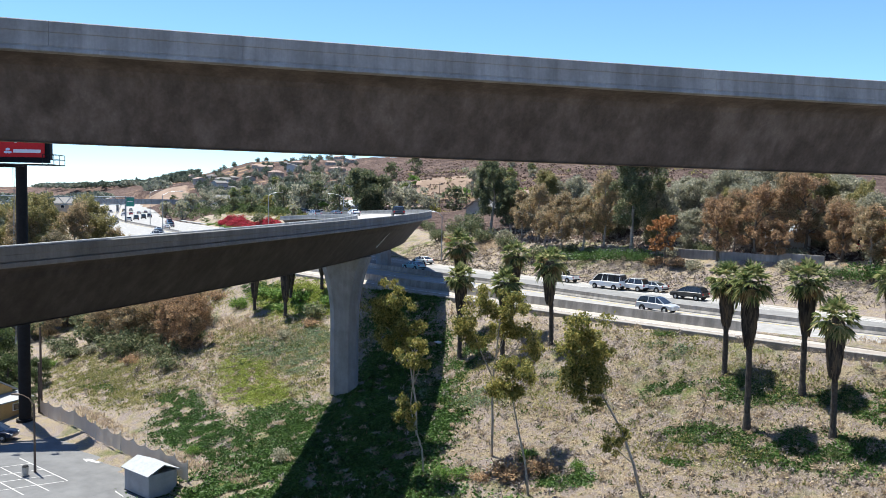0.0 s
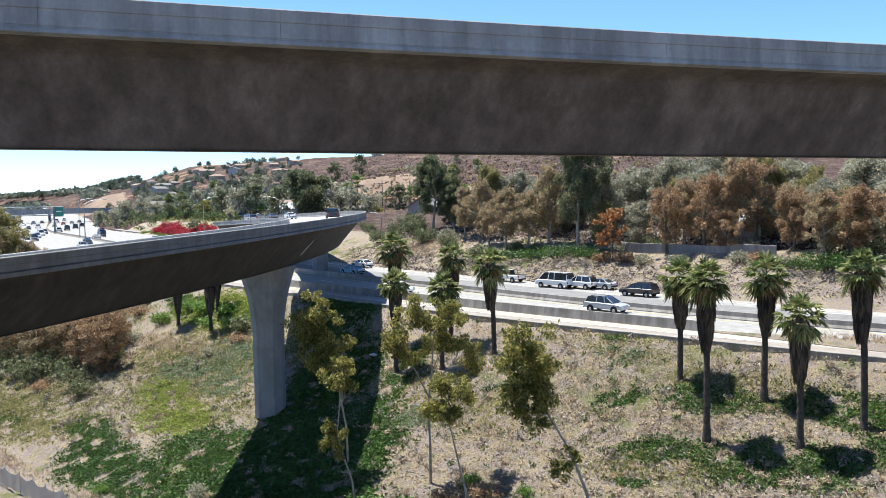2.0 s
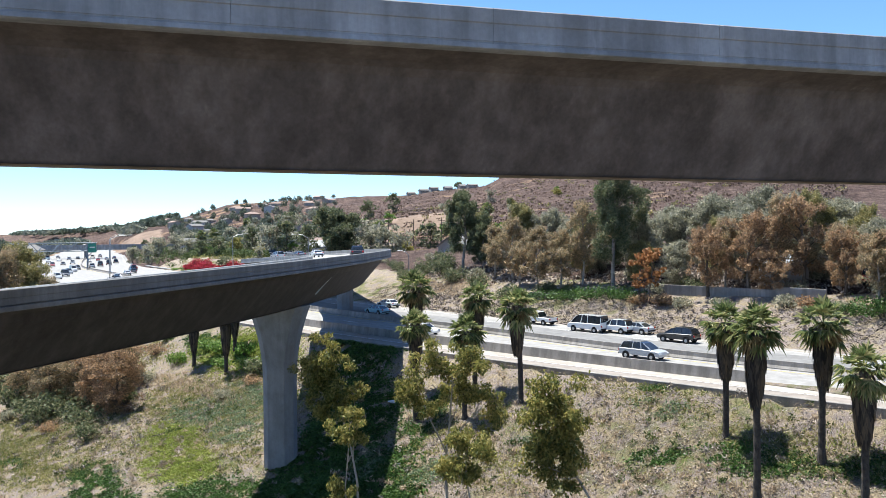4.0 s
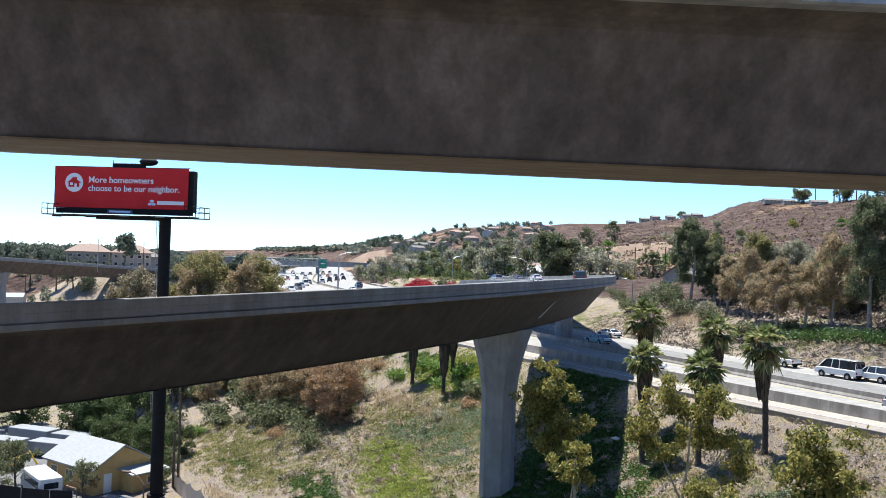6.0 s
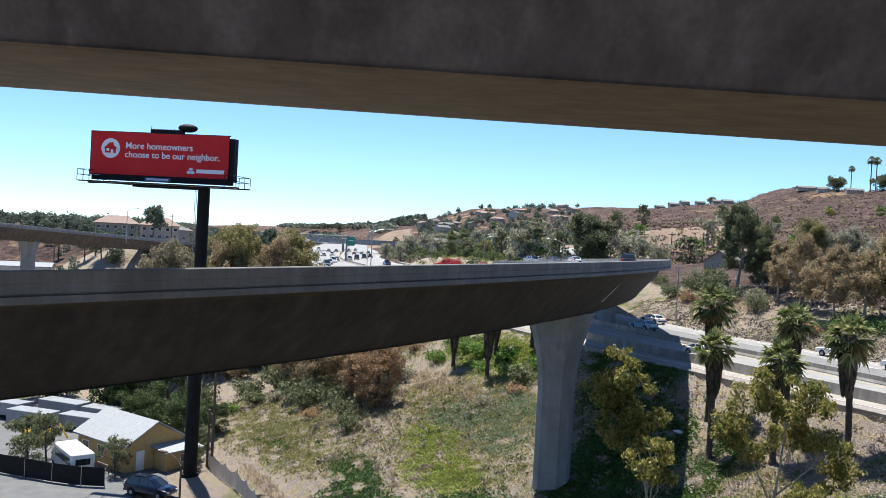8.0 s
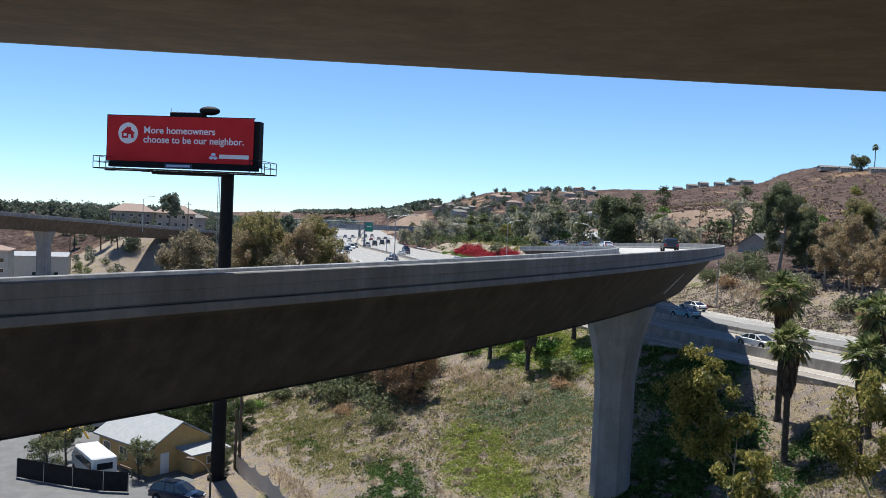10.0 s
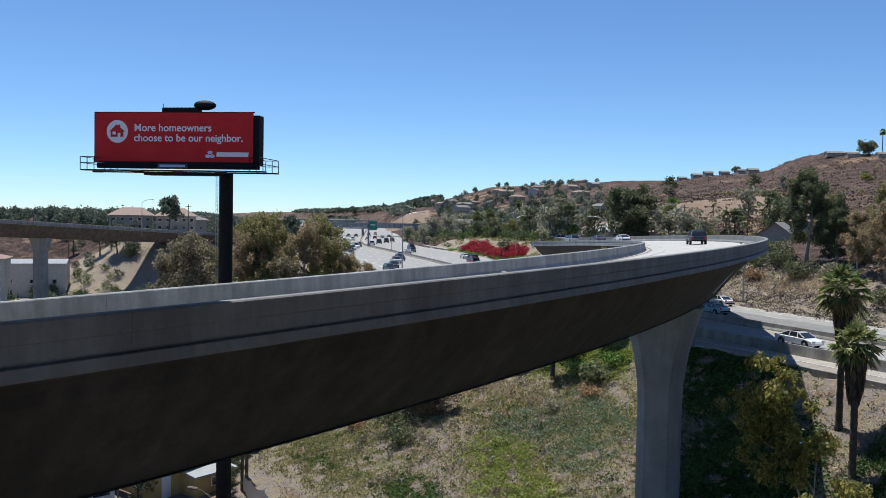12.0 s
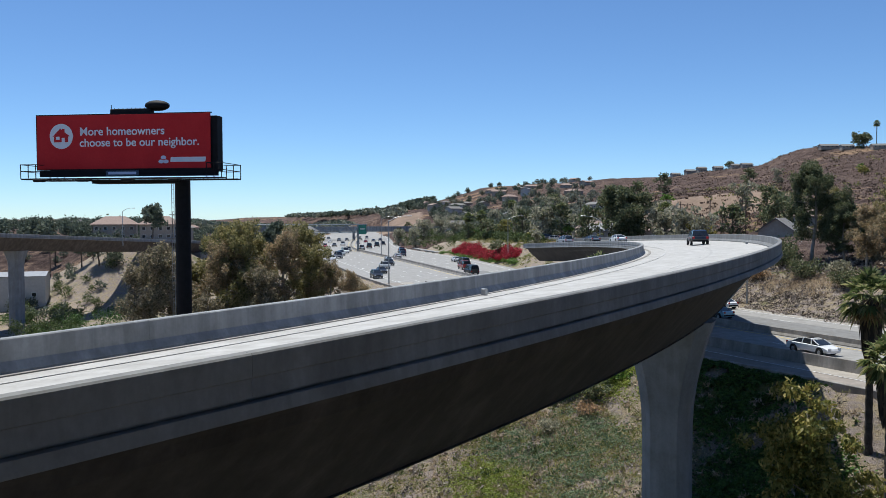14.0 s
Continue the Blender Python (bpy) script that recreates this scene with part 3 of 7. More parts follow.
def deck_strip(name, label, s0, s1, o0, o1, mat, lift=.006):
    """A thin strip lying on the ramp's deck."""
    rows = []
    for s in np.linspace(s0, s1, max(2, int((s1 - s0) / 3))):
        x, y, z, t = ramp_at(s, 0)
        rows.append((x, y, z, -math.sin(radians(t)), math.cos(radians(t))))
    k = -.958 / 11.48
    me = sweep(rows, [(o0, k * o0 + lift), (o1, k * o1 + lift), (o1, k * o1 - .01), (o0, k * o0 - .01)], name=name)
    return tagged(put(name, me, mat), label, "road marking", kind="structure")


deck_strip("gutter", "dark gutter along the inner parapet of the ramp", -150, 158, 10.45, 10.72, M_BARRIER)
deck_strip("shoulder_line", "white edge line on the ramp deck", -150, 158, 9.0, 9.1, M_WORN)
deck_strip("shoulder_line", "white edge line on the ramp deck", -150, 158, 1.9, 2.0, M_WORN)
deck_strip("wheel_track", "greyer worn wheel track on the deck", -150, 158, 2.7, 3.5, M_TRACK, .004)
deck_strip("wheel_track", "greyer worn wheel track on the deck", -150, 158, 4.5, 5.2, M_TRACK, .004)
for s_ in range(-40, 155, 15):
    deck_strip("lane_dash", "white lane dash on the ramp", s_, s_ + 3.0, 5.5, 5.6, M_WORN, .008)

# pale drain pipe on the ramp's web above the column
dp = bmesh.new()
x, y, z, t = ramp_at(23.0, 1.62)
x2, y2, z2, t2 = ramp_at(21.8, 2.75)
tube(dp, [(x, y, z - .95), (x2, y2, z2 - 2.35)], [.06, .06], 8)
drain = part("drain_pipe", dp, M_STEEL, RAMP_DECK, "thin pale drain pipe")

cx, cy, cz, ch = ramp_at(21, 5.85)
flared_column("ramp_column", cx, cy, ch, float(land(cx, cy)[0]), cz - 3.02, 2.3, 2.75, .35, 1.25, 6.5, "octagonal concrete column flaring under the ramp viaduct")
for s_ in (89.6,):
    cx, cy, cz, ch = ramp_at(s_, 5.64)
    flared_column("ramp_column", cx, cy, ch, ROAD_Z, cz - 3.02, 2.2, 2.6, .3, .8, 3.4, "short concrete column standing beside the freeway median")
cx, cy, cz, ch = ramp_at(-60, 5.64)
flared_column("ramp_column", cx, cy, ch, float(land(cx, cy)[0]), cz - 3.02, 2.2, 2.35, .35, 1.25, 6.5, "octagonal concrete column flaring under the ramp viaduct")
for i in (18, len(NEAR) - 22):
    x, y, z, nx, ny = NEAR[i]
    x, y = x + nx * 7.4, y + ny * 7.4
    flared_column("connector_column", x, y, math.degrees(math.atan2(-nx, ny)), float(land(x, y)[0]), z - 3.4, 2.5, 3.4, .4, 1.2, 6.0, "tall concrete column under the connector viaduct")


# the far overpass in the west, with its column and abutment
WESTB = deck_line(-178.0, 63.5, radians(123.7), 0, 26.4, -.045, 0, -60, 182)
viaduct("west_viaduct", "distant dark concrete viaduct with a single column", WESTB, 9.0, 0.0, .95, 2.6, 4.0, .86)
x, y, z, nx, ny = WESTB[int(len(WESTB) * (60 + 70) / 242)]
x, y = x + nx * 4.5, y + ny * 4.5
flared_column("west_column", x, y, 123.7, float(land(x, y)[0]), z - 3.9, 3.4, 2.8, .6, .9, 4.0, "pale concrete column under the distant viaduct")
ab = WESTB[-6]
m_ab = pose(ab[0] + ab[3] * 4.5, ab[1] + ab[4] * 4.5, 0, 0, 0, 123.7)
tagged(part("west_abutment", boxed(-6, -4.6, 8, 6, 4.6, ab[2] - 3.95, .1), M_COLUMN, None, "", m_ab), "concrete abutment of the distant viaduct", "abutment", kind="structure")
# ---------------------------------------------------------------- billboard
M_RED = surface("red printed vinyl", (.5, .02, .024), (.58, .03, .034), .5, .7, .02, 14, 0, .2)
M_WHITE = surface("white print", (.74, .76, .8), (.8, .82, .86), 1, .5, .02)
M_PALE = surface("pale blue print", (.55, .62, .78), (.62, .68, .82), 1, .5, .02)


def letters(name, text, size, x, z, mat, parent, y=-.03, bold=.0, shear=0.0, align="LEFT"):
    cu = bpy.data.curves.new(name, "FONT")
    cu.body, cu.size, cu.extrude, cu.offset, cu.shear, cu.align_x = text, size, .006, bold, shear, align
    cu.resolution_u = 6
    ob = new(name, cu)
    deps = bpy.context.evaluated_depsgraph_get()
    me = bpy.data.meshes.new_from_object(ob.evaluated_get(deps))
    bpy.data.objects.remove(ob)
    return put(name, me, mat, parent, "", pose(x, y, z, 90, 0, 0))


def wording(text, size, x, z, mat, parent):
    """A line of lettering, word by word."""
    words, done = text.split(" "), ""
    for w in words:
        ob = letters("word", w, size, x, z, mat, parent, bold=.012)
        if done:
            whole = letters("word", done + w, size, x, z, mat, parent, bold=.012)
            ob.matrix_basis = pose(x + max(v.co.x for v in whole.data.vertices) - max(v.co.x for v in ob.data.vertices), -.03, z, 90, 0, 0)
            bpy.data.objects.remove(whole)
        done += w + " "


def disc(bm, x, z, r, y, n=36, squash=1.0):
    v = [bm.verts.new((x + r * math.cos(2 * math.pi * k / n), y, z + r * squash * math.sin(2 * math.pi * k / n))) for k in range(n)]
    bm.faces.new(v)
    return bm


def slab(bm, pts, y0, y1):
    """A flat outline in x and z given thickness along y."""
    a, c = [bm.verts.new((x, y0, z)) for x, z in pts], [bm.verts.new((x, y1, z)) for x, z in pts]
    bm.faces.new(a)
    bm.faces.new(c[::-1])
    for k in range(len(pts)):
        bm.faces.new((a[k], c[k], c[(k + 1) % len(pts)], a[(k + 1) % len(pts)]))
    return bm


W_, H_ = 14.63, 4.27
BB_TURN = math.degrees(math.atan2(8.41, 11.97))
board = thing("billboard", "red billboard with white lettering on a single black steel pole", "billboard", pose(-74.55, 67.70, 31.15, 0, 0, BB_TURN))
face = part("sign_face", boxed(0, 0, 0, W_, .12, H_, .01), M_RED, board, "flat red printed face")
part("face_frame", box(box(boxed(-.08, .03, -.08, W_ + .08, .18, 0), -.08, .03, H_, W_ + .08, .18, H_ + .08), -.08, .03, 0, 0, .18, H_), M_BLACK, board)
part("back_structure", boxed(.9, .2, -.25, W_ + .5, 1.25, H_ - .2, .03), M_BLACK, board, "black sheet side and back of the sign")
wording("More homeowners", .92, 3.7, 2.66, M_WHITE, face)
wording("choose to be our neighbor.", .905, 3.68, 1.78, M_WHITE, face)
logo = disc(bmesh.new(), 2.12, 2.62, 1.0, -.012)
part("round_logo", logo, M_WHITE, face, "white disc with a red house shape")
hs = bmesh.new()
slab(hs, [(1.5, 2.15), (1.5, 2.62), (1.34, 2.58), (2.05, 3.24), (2.2, 3.12), (2.2, 3.22), (2.42, 3.22), (2.42, 2.95), (2.86, 2.62), (2.7, 2.6), (2.7, 2.15), (2.42, 2.15), (2.42, 2.5), (2.15, 2.5), (2.15, 2.15)], -.02, -.03)
part("house_shape", hs, M_RED, face)
wb = bmesh.new()
slab(wb, [(1.68, 2.35), (1.98, 2.35), (1.98, 2.6), (1.68, 2.6)], -.033, -.036)
part("house_window", wb, M_WHITE, face)
lg = bmesh.new()
for lx, lz in ((10.55, .52), (10.95, .52), (10.75, .84)):
    vv = [lg.verts.new((lx + .23 * math.cos(2 * math.pi * k / 20), -.014, lz + .15 * math.sin(2 * math.pi * k / 20))) for k in range(20)]
    lg.faces.new(vv)
part("sponsor_mark", lg, M_PALE, face, "three pale ovals")
sb = bmesh.new()
slab(sb, [(11.3, .48), (14.2, .48), (14.27, .86), (11.37, .86)], -.012, -.018)
part("sponsor_bar", sb, M_WHITE, face, "plain slanted white bar")
# catwalk, rails, apron
part("apron", boxed(.2, -.05, -.62, W_ + .6, .15, -.1, .02), M_BLACK, board)
part("owner_plate", boxed(5.95, -.12, -.56, 8.7, -.06, -.16, .01), surface("dark blue plate", (.03, .06, .11), (.05, .09, .15), 1, .5, .02), board, "dark blue plate with a white bar")
part("plate_bar", boxed(6.15, -.135, -.46, 8.5, -.121, -.26), M_PALE, board)
part("catwalk", boxed(-.8, -1.0, -.86, W_ + 1.3, -.1, -.76, .01), M_BLACK, board)
part("catwalk", boxed(-.8, 2.2, -.86, W_ + 1.3, 3.0, -.76, .01), M_BLACK, board)
for xs in ((-.8, .5), (W_ + .1, W_ + 1.3)):
    rail = bmesh.new()
    for yy in (-1.0, 2.9):
        for xx in (xs[0], (xs[0] + xs[1]) / 2, xs[1]):
            tube(rail, [(xx, yy, -.8), (xx, yy, .35)], [.035, .035], 6)
        for zz in (.33, -.2):
            tube(rail, [(xs[0], yy, zz), (xs[1], yy, zz)], [.03, .03], 6)
    for xx in xs:
        for zz in (.33, -.2):
            tube(rail, [(xx, -1.0, zz), (xx, 2.9, zz)], [.03, .03], 6)
    part("railing", rail, M_BLACK, board)
lamp_arms = (1.8, 5.4, 9.0, 12.8)
for lx in lamp_arms:
    arm = tube(bmesh.new(), [(lx, -.9, -.84), (lx, -2.0, -.95), (lx, -2.4, -.98)], [.04, .04, .04], 6)
    a = part("lamp_arm", arm, M_BLACK, board)
    part("floodlight", boxed(lx - .42, -2.75, -1.12, lx + .42, -2.3, -.92, .04), M_BLACK, a, "flat dark floodlight head")
tb = box(bmesh.new(), W_ * .3, .4, -1.15, W_ * .8, 1.8, -.86, .03)
part("torsion_beam", tb, M_BLACK, board)
inv = board.matrix_basis.inverted()
px, py, pz = inv @ Vector((-65.75, 75.5, 0))
gz = float(land(-65.75, 75.5)[0]) - 31.15
pole = tube(bmesh.new(), [(px, py, gz - .8), (px, py, -13), (px, py, -12.9), (px, py, -.9)], [.66, .66, .60, .60], 28)
part("pole", pole, M_BLACK, board, "thick round black steel pole")
fl = tube(bmesh.new(), [(px, py, gz - .2), (px, py, gz + .25)], [.95, .95], 28)
part("base_flange", fl, M_BLACK, board)
ld = bmesh.new()
for dx in (-.2, .2):
    tube(ld, [(px - .85, py + dx, gz + 9), (px - .85, py + dx, -1)], [.025, .025], 5)
z = gz + 9
while z < -1:
    tube(ld, [(px - .85, py - .2, z), (px - .85, py + .2, z)], [.015, .015], 4)
    z += .35
part("ladder", ld, M_STEEL, board, "narrow steel ladder on the pole")
# dish-like light hood and truss on the top edge
ds = bmesh.new()
bmesh.ops.create_uvsphere(ds, u_segments=24, v_segments=12, radius=1.0, matrix=Matrix.Translation((9.85, .9, H_ + .75)) @ Matrix.Diagonal((1.0, .75, .42, 1)))
part("round_hood", ds, M_BLACK, board, "black oval hood on the top edge", soft=True)
tr = bmesh.new()
for k in range(9):
    x_ = 6.2 + k * .36
    tube(tr, [(x_, .6, H_), (x_ + .18, .6, H_ + .55), (x_ + .36, .6, H_)], [.05, .05, .05], 5)
box(tr, 6.1, .35, H_ + .05, 9.5, 1.1, H_ + .5, .05)
tube(tr, [(6.1, .6, H_), (6.1, .6, H_ + .85)], [.03, .03], 5)
part("top_equipment", tr, M_BLACK, board)

# ---------------------------------------------------------------- trees
def leaf_mesh(name, clumps, per, size, seed, droop=.3, aspect=1.8, shell=.55):
    """Many small leaves gathered in clumps: (x, y, z, radius x, y, z)."""
    r = np.random.RandomState(seed)
    V, Fc = [], []
    base = 0
    for cx, cy, cz, rx, ry, rz in clumps:
        n = max(6, int(per * (rx * ry * rz) ** (2 / 3)))
        d = r.normal(size=(n, 3))
        d /= np.linalg.norm(d, axis=1)[:, None]
        rad = shell + (1 - shell) * r.rand(n) ** .6
        rad *= 1 + .22 * r.normal(size=n)
        c = np.array([cx, cy, cz]) + d * rad[:, None] * np.array([rx, ry, rz])
        a = r.normal(size=(n, 3)) + d * .5
        a[:, 2] -= droop * 2
        a /= np.linalg.norm(a, axis=1)[:, None]
        b = np.cross(a, r.normal(size=(n, 3)))
        b /= np.linalg.norm(b, axis=1)[:, None] + 1e-9
        s = size * (.6 + .8 * r.rand(n))[:, None]
        p0, p1, p2, p3 = c - a * s * aspect * .5, c + b * s * .5, c + a * s * aspect * .5, c - b * s * .5
        V.append(np.stack([p0, p1, p2, p3], 1).reshape(-1, 3))
        k = base + np.arange(n)[:, None] * 4 + np.arange(4)[None]
        Fc.append(k)
        base += n * 4
    V, Fc = np.concatenate(V), np.concatenate(Fc)
    me = bpy.data.meshes.new(name)
    me.vertices.add(len(V))
    me.vertices.foreach_set("co", V.ravel())
    me.loops.add(len(Fc) * 4)
    me.loops.foreach_set("vertex_index", Fc.ravel().astype(np.int32))
    me.polygons.add(len(Fc))
    me.polygons.foreach_set("loop_start", (np.arange(len(Fc)) * 4).astype(np.int32))
    me.update()
    me.validate()
    return me


def broadleaf(name, label, seed, height, spread, trunk_r, leafmat, barkmat, per=26, size=.42, stem=.35, limbs=7, sub=3, lean=.08, droop=.3, category="tree", flat=.8, tuft=(.2, .4)):
    """A tree with a tapered trunk, limbs and an uneven crown; built at the origin."""
    r = random.Random(seed)
    top = thing(name, label, category)
    bm = bmesh.new()
    lx, ly = r.uniform(-lean, lean) * height, r.uniform(-lean, lean) * height
    spine = [(lx * t * t + .02 * height * math.sin(5 * t + seed), ly * t * t + .02 * height * math.cos(4 * t + seed), height * .86 * t - (.5 if t == 0 else 0)) for t in (0, .15, .3, .45, .6, .75, .9, 1)]
    tube(bm, spine, [trunk_r * (1.25 if i == 0 else 1 - .11 * i) for i in range(8)], 8)
    clumps = []
    for i in range(limbs):
        t = stem + (1 - stem) * (i + .5) / limbs
        k = min(int(t * 7), 6)
        g = t * 7 - k
        b0 = Vector(spine[k]).lerp(Vector(spine[k + 1]), g)
        ang = i * 2.4 + r.uniform(-.5, .5)
        reach = spread * max(.34, 1.1 - .85 * abs(t - .5) * 2) * r.uniform(.6, 1.15)
        tip = b0 + Vector((math.cos(ang) * reach, math.sin(ang) * reach, reach * r.uniform(.25, .8)))
        mid = b0.lerp(tip, .5) + Vector((0, 0, reach * .1))
        tube(bm, [b0, mid, tip], [trunk_r * .42 * (1 - t * .5), trunk_r * .26 * (1 - t * .4), trunk_r * .08], 5)
        for j in range(sub):
            q = b0.lerp(tip, r.uniform(.55, 1.05)) + Vector((r.uniform(-1, 1), r.uniform(-1, 1), r.uniform(-1.0, .8))) * spread * .32
            rad = spread * r.uniform(*tuft)
            clumps.append((q.x, q.y, q.z, rad, rad * r.uniform(.8, 1.2), rad * flat * r.uniform(.7, 1.1)))
            if j:
                tube(bm, [mid, q], [trunk_r * .12, trunk_r * .05], 4)
    for j in range(3):
        q = Vector(spine[-1]) + Vector((r.uniform(-.3, .3) * spread, r.uniform(-.3, .3) * spread, r.uniform(-.5, .6) * spread * .4))
        rad = spread * r.uniform(*tuft)
        clumps.append((q.x, q.y, q.z, rad, rad, rad * flat))
    part("trunk", bm, barkmat, top, soft=True)
    put("crown", leaf_mesh("crown", clumps, per, size, seed, droop), leafmat, top)
    return top


def bush(name, label, seed, radius, height, leafmat, per=40, size=.3, category="bush"):
    r = random.Random(seed)
    top = thing(name, label, category)
    bm = bmesh.new()
    clumps = []
    for i in range(9):
        a, d = i * 2.4, radius * math.sqrt(r.random()) * .75
        h = height * r.uniform(.35, .8)
        rad = radius * r.uniform(.3, .5)
        clumps.append((math.cos(a) * d, math.sin(a) * d, h, rad, rad, min(rad, h) * .85))
        tube(bm, [(0, 0, -.2), (math.cos(a) * d * .6, math.sin(a) * d * .6, h * .6), (math.cos(a) * d, math.sin(a) * d, h)], [.07, .045, .02], 5)
    part("stem", bm, M_BARK, top)
    put("foliage", leaf_mesh("foliage", clumps, per * 2.4, size * .62, seed, .1), leafmat, top)
    return top


def fan_palm(label, seed, height, skirt, crown_r=1.9, trunk_r=.27, lean=(0, 0)):
    """A tall fan palm: trunk, hanging skirt of dead fronds, crown of fan leaves."""
    r = random.Random(seed)
    top = thing("fan_palm", label, "palm tree")
    bm = bmesh.new()
    n = 26
    pts = [(lean[0] * (i / n) ** 2, lean[1] * (i / n) ** 2, height * i / n - (.6 if i == 0 else 0)) for i in range(n + 1)]
    tube(bm, pts, [trunk_r * (1.5 if i == 0 else 1.12 if i == 1 else 1 - .2 * i / n) * (1.07 if i % 2 else .95) for i in range(n + 1)], 10)
    part("trunk", bm, M_PALMBARK, top)
    hx, hy = lean
    # skirt: a boot of overlapping dead fronds, widest below the crown
    V, Fc = [], []

    def blade(p, d, up, length, wide, bend):
        s = d.cross(up)
        s = s.normalized() if s.length > 1e-4 else Vector((1, 0, 0))
        b = len(V)
        m = p + d * length * .5
        e = p + d * length + Vector((0, 0, -bend * length))
        V.extend([p - s * wide * .2, p + s * wide * .2, m + s * wide / 2 + Vector((0, 0, -bend * length * .15)), e, m - s * wide / 2 + Vector((0, 0, -bend * length * .15))])
        Fc.append((b, b + 1, b + 2, b + 3, b + 4))

    def boot(q):
        return float(np.interp(q, [0, .12, .3, .6, .85, 1], [.4, .66, .68, .6, .46, .3]))

    for k in range(9):
        for m in range(12):
            a = 2 * math.pi * m / 12
            V.append(Vector((hx + math.cos(a) * boot(k / 8) * .86, hy + math.sin(a) * boot(k / 8) * .86, height + .1 - skirt * k / 8)))
    for k in range(8):
        for m in range(12):
            Fc.append((k * 12 + m, k * 12 + (m + 1) % 12, k * 12 + 12 + (m + 1) % 12, k * 12 + 12 + m))
    for i in range(int(300 * skirt / 3)):
        a = r.uniform(0, 2 * math.pi)
        q = r.random() * .93
        rad = boot(q) * r.uniform(.86, 1.0)
        p = Vector((hx + math.cos(a) * rad, hy + math.sin(a) * rad, height + .15 - skirt * q))
        o = boot(min(1, q + .16)) * r.uniform(.9, 1.12)
        e = Vector((hx + math.cos(a + .1) * o, hy + math.sin(a + .1) * o, height - .1 - skirt * min(1, q + .16)))
        blade(p, (e - p).normalized(), Vector((math.cos(a), math.sin(a), 0)), (e - p).length * r.uniform(.9, 1.25), r.uniform(.12, .26), .0)
    put("skirt", mesh_from("skirt", V, Fc), M_SKIRT, top, "hanging skirt of dead fronds")

    def fan(a, el, st, size, droop):
        """One frond: a stalk and a pleated fan of narrow blades."""
        d = Vector((math.cos(a) * math.cos(el), math.sin(a) * math.cos(el), math.sin(el)))
        o = Vector((hx, hy, height + .1))
        hub = o + d * st + Vector((0, 0, -.1 * st))
        side = d.cross(Vector((0, 0, 1))).normalized()
        upv = side.cross(d)
        blade(o, (hub - o).normalized(), upv, st * 1.04, .06, 0)
        for k in range(13):
            w = math.radians(-100 + 200 * k / 12)
            ld = (d * math.cos(w) + side * math.sin(w) + upv * (.16 if k % 2 else -.04)).normalized()
            blade(hub, ld, upv, size * (1 - .3 * abs(k - 6) / 6) * r.uniform(.85, 1.12), size * .19, droop * r.uniform(.4, 1.3))

    V, Fc = [], []
    n = 44
    for i in range(n):
        el = math.radians(84 - 136 * (i / (n - 1)) ** .95 + r.uniform(-13, 13))
        fan(i * 2.39996 + r.uniform(-.35, .35), el, crown_r * r.uniform(.42, .78), crown_r * r.uniform(.44, .6), .22 + .5 * i / n)
    put("crown", mesh_from("crown", V, Fc), M_PALM, top, "crown of green fan leaves")
    V, Fc = [], []
    for i in range(r.choice((6, 9, 12))):
        fan(r.uniform(0, 6.28), math.radians(r.uniform(-62, -18)), crown_r * r.uniform(.4, .6), crown_r * r.uniform(.42, .55), .5)
    put("dead_fronds", mesh_from("dead_fronds", V, Fc), M_TANFROND, top, "tan dying fronds below the crown")
    return top


def plant(proto, x, y, turn=0.0, size=1.0, z=None, sink=0.0, tall=1.0):
    h = float(land(x, y)[0]) if z is None else z
    return copy_thing(proto, pose(x, y, h - sink, 0, 0, turn) @ Matrix.Diagonal((size, size, size * tall, 1)))


def settle(proto, x, y, turn=0.0, size=1.0, z=None):
    """Moves the first of its kind to a place of its own."""
    proto.matrix_basis = pose(x, y, float(land(x, y)[0]) if z is None else z, 0, 0, turn) @ Matrix.Diagonal((size, size, size, 1))

# palms on the bank: x, y, ground, height to the head, skirt
PALMS = [(22.4, 82.1, 11.3, 11.0, 4.8), (12.38, 81.0, 10.4, 11.0, 5.0), (15.9, 85.3, 12.6, 8.7, 4.2), (18.5, 80.2, 10.5, 8.8, 4.4), (9.51, 87.64, 12.5, 8.4, 4.0),
         (-8.39, 93.24, 12.4, 8.7, 4.2), (-13.44, 94.68, 12.7, 8.9, 3.8), (-13.0, 91.52, 11.1, 7.8, 3.4), (-20.54, 96.61, 12.2, 10.0, 4.0), (-18.0, 91.71, 10.4, 8.7, 3.8)]
for i, (x, y, z, h, sk) in enumerate(PALMS):
    p = fan_palm("tall fan palm with brown skirt and green crown on the bank", 100 + i, h, sk, 1.62 + .1 * (i % 3), .24, ((i % 3 - 1) * .25, (i % 2) * .2))
    p["group"] = "palms on the bank"
    p.matrix_basis = pose(x, y, z, 0, 0, 37 * i)
# palms by the freeway under the ramp
for i, (x, y) in enumerate(((-58.4, 106.8), (-50.7, 104.0), (-54.0, 109.5), (-49.0, 110.0))):
    p = fan_palm("fan palm seen under the ramp with a long dead skirt", 130 + i, 7.4 + .5 * (i % 2), 5.6, 1.8, .24)
    p["group"] = "palms on the bank"
    p.matrix_basis = pose(x, y, float(land(x, y)[0]), 0, 0, 50 * i)

# ---------------------------------------------------------------- trees across the freeway
def mixed(name, a, c):
    """Leaves of two colours in one crown."""
    return foliage(name, [a[0], a[1], c[0], c[1]], .6, .48)


M_OLIVERUST = mixed("olive and rust leaves", ((0.144, 0.132, 0.078), (0.264, 0.222, 0.132)), ((0.396, 0.288, 0.168), (0.552, 0.408, 0.252)))
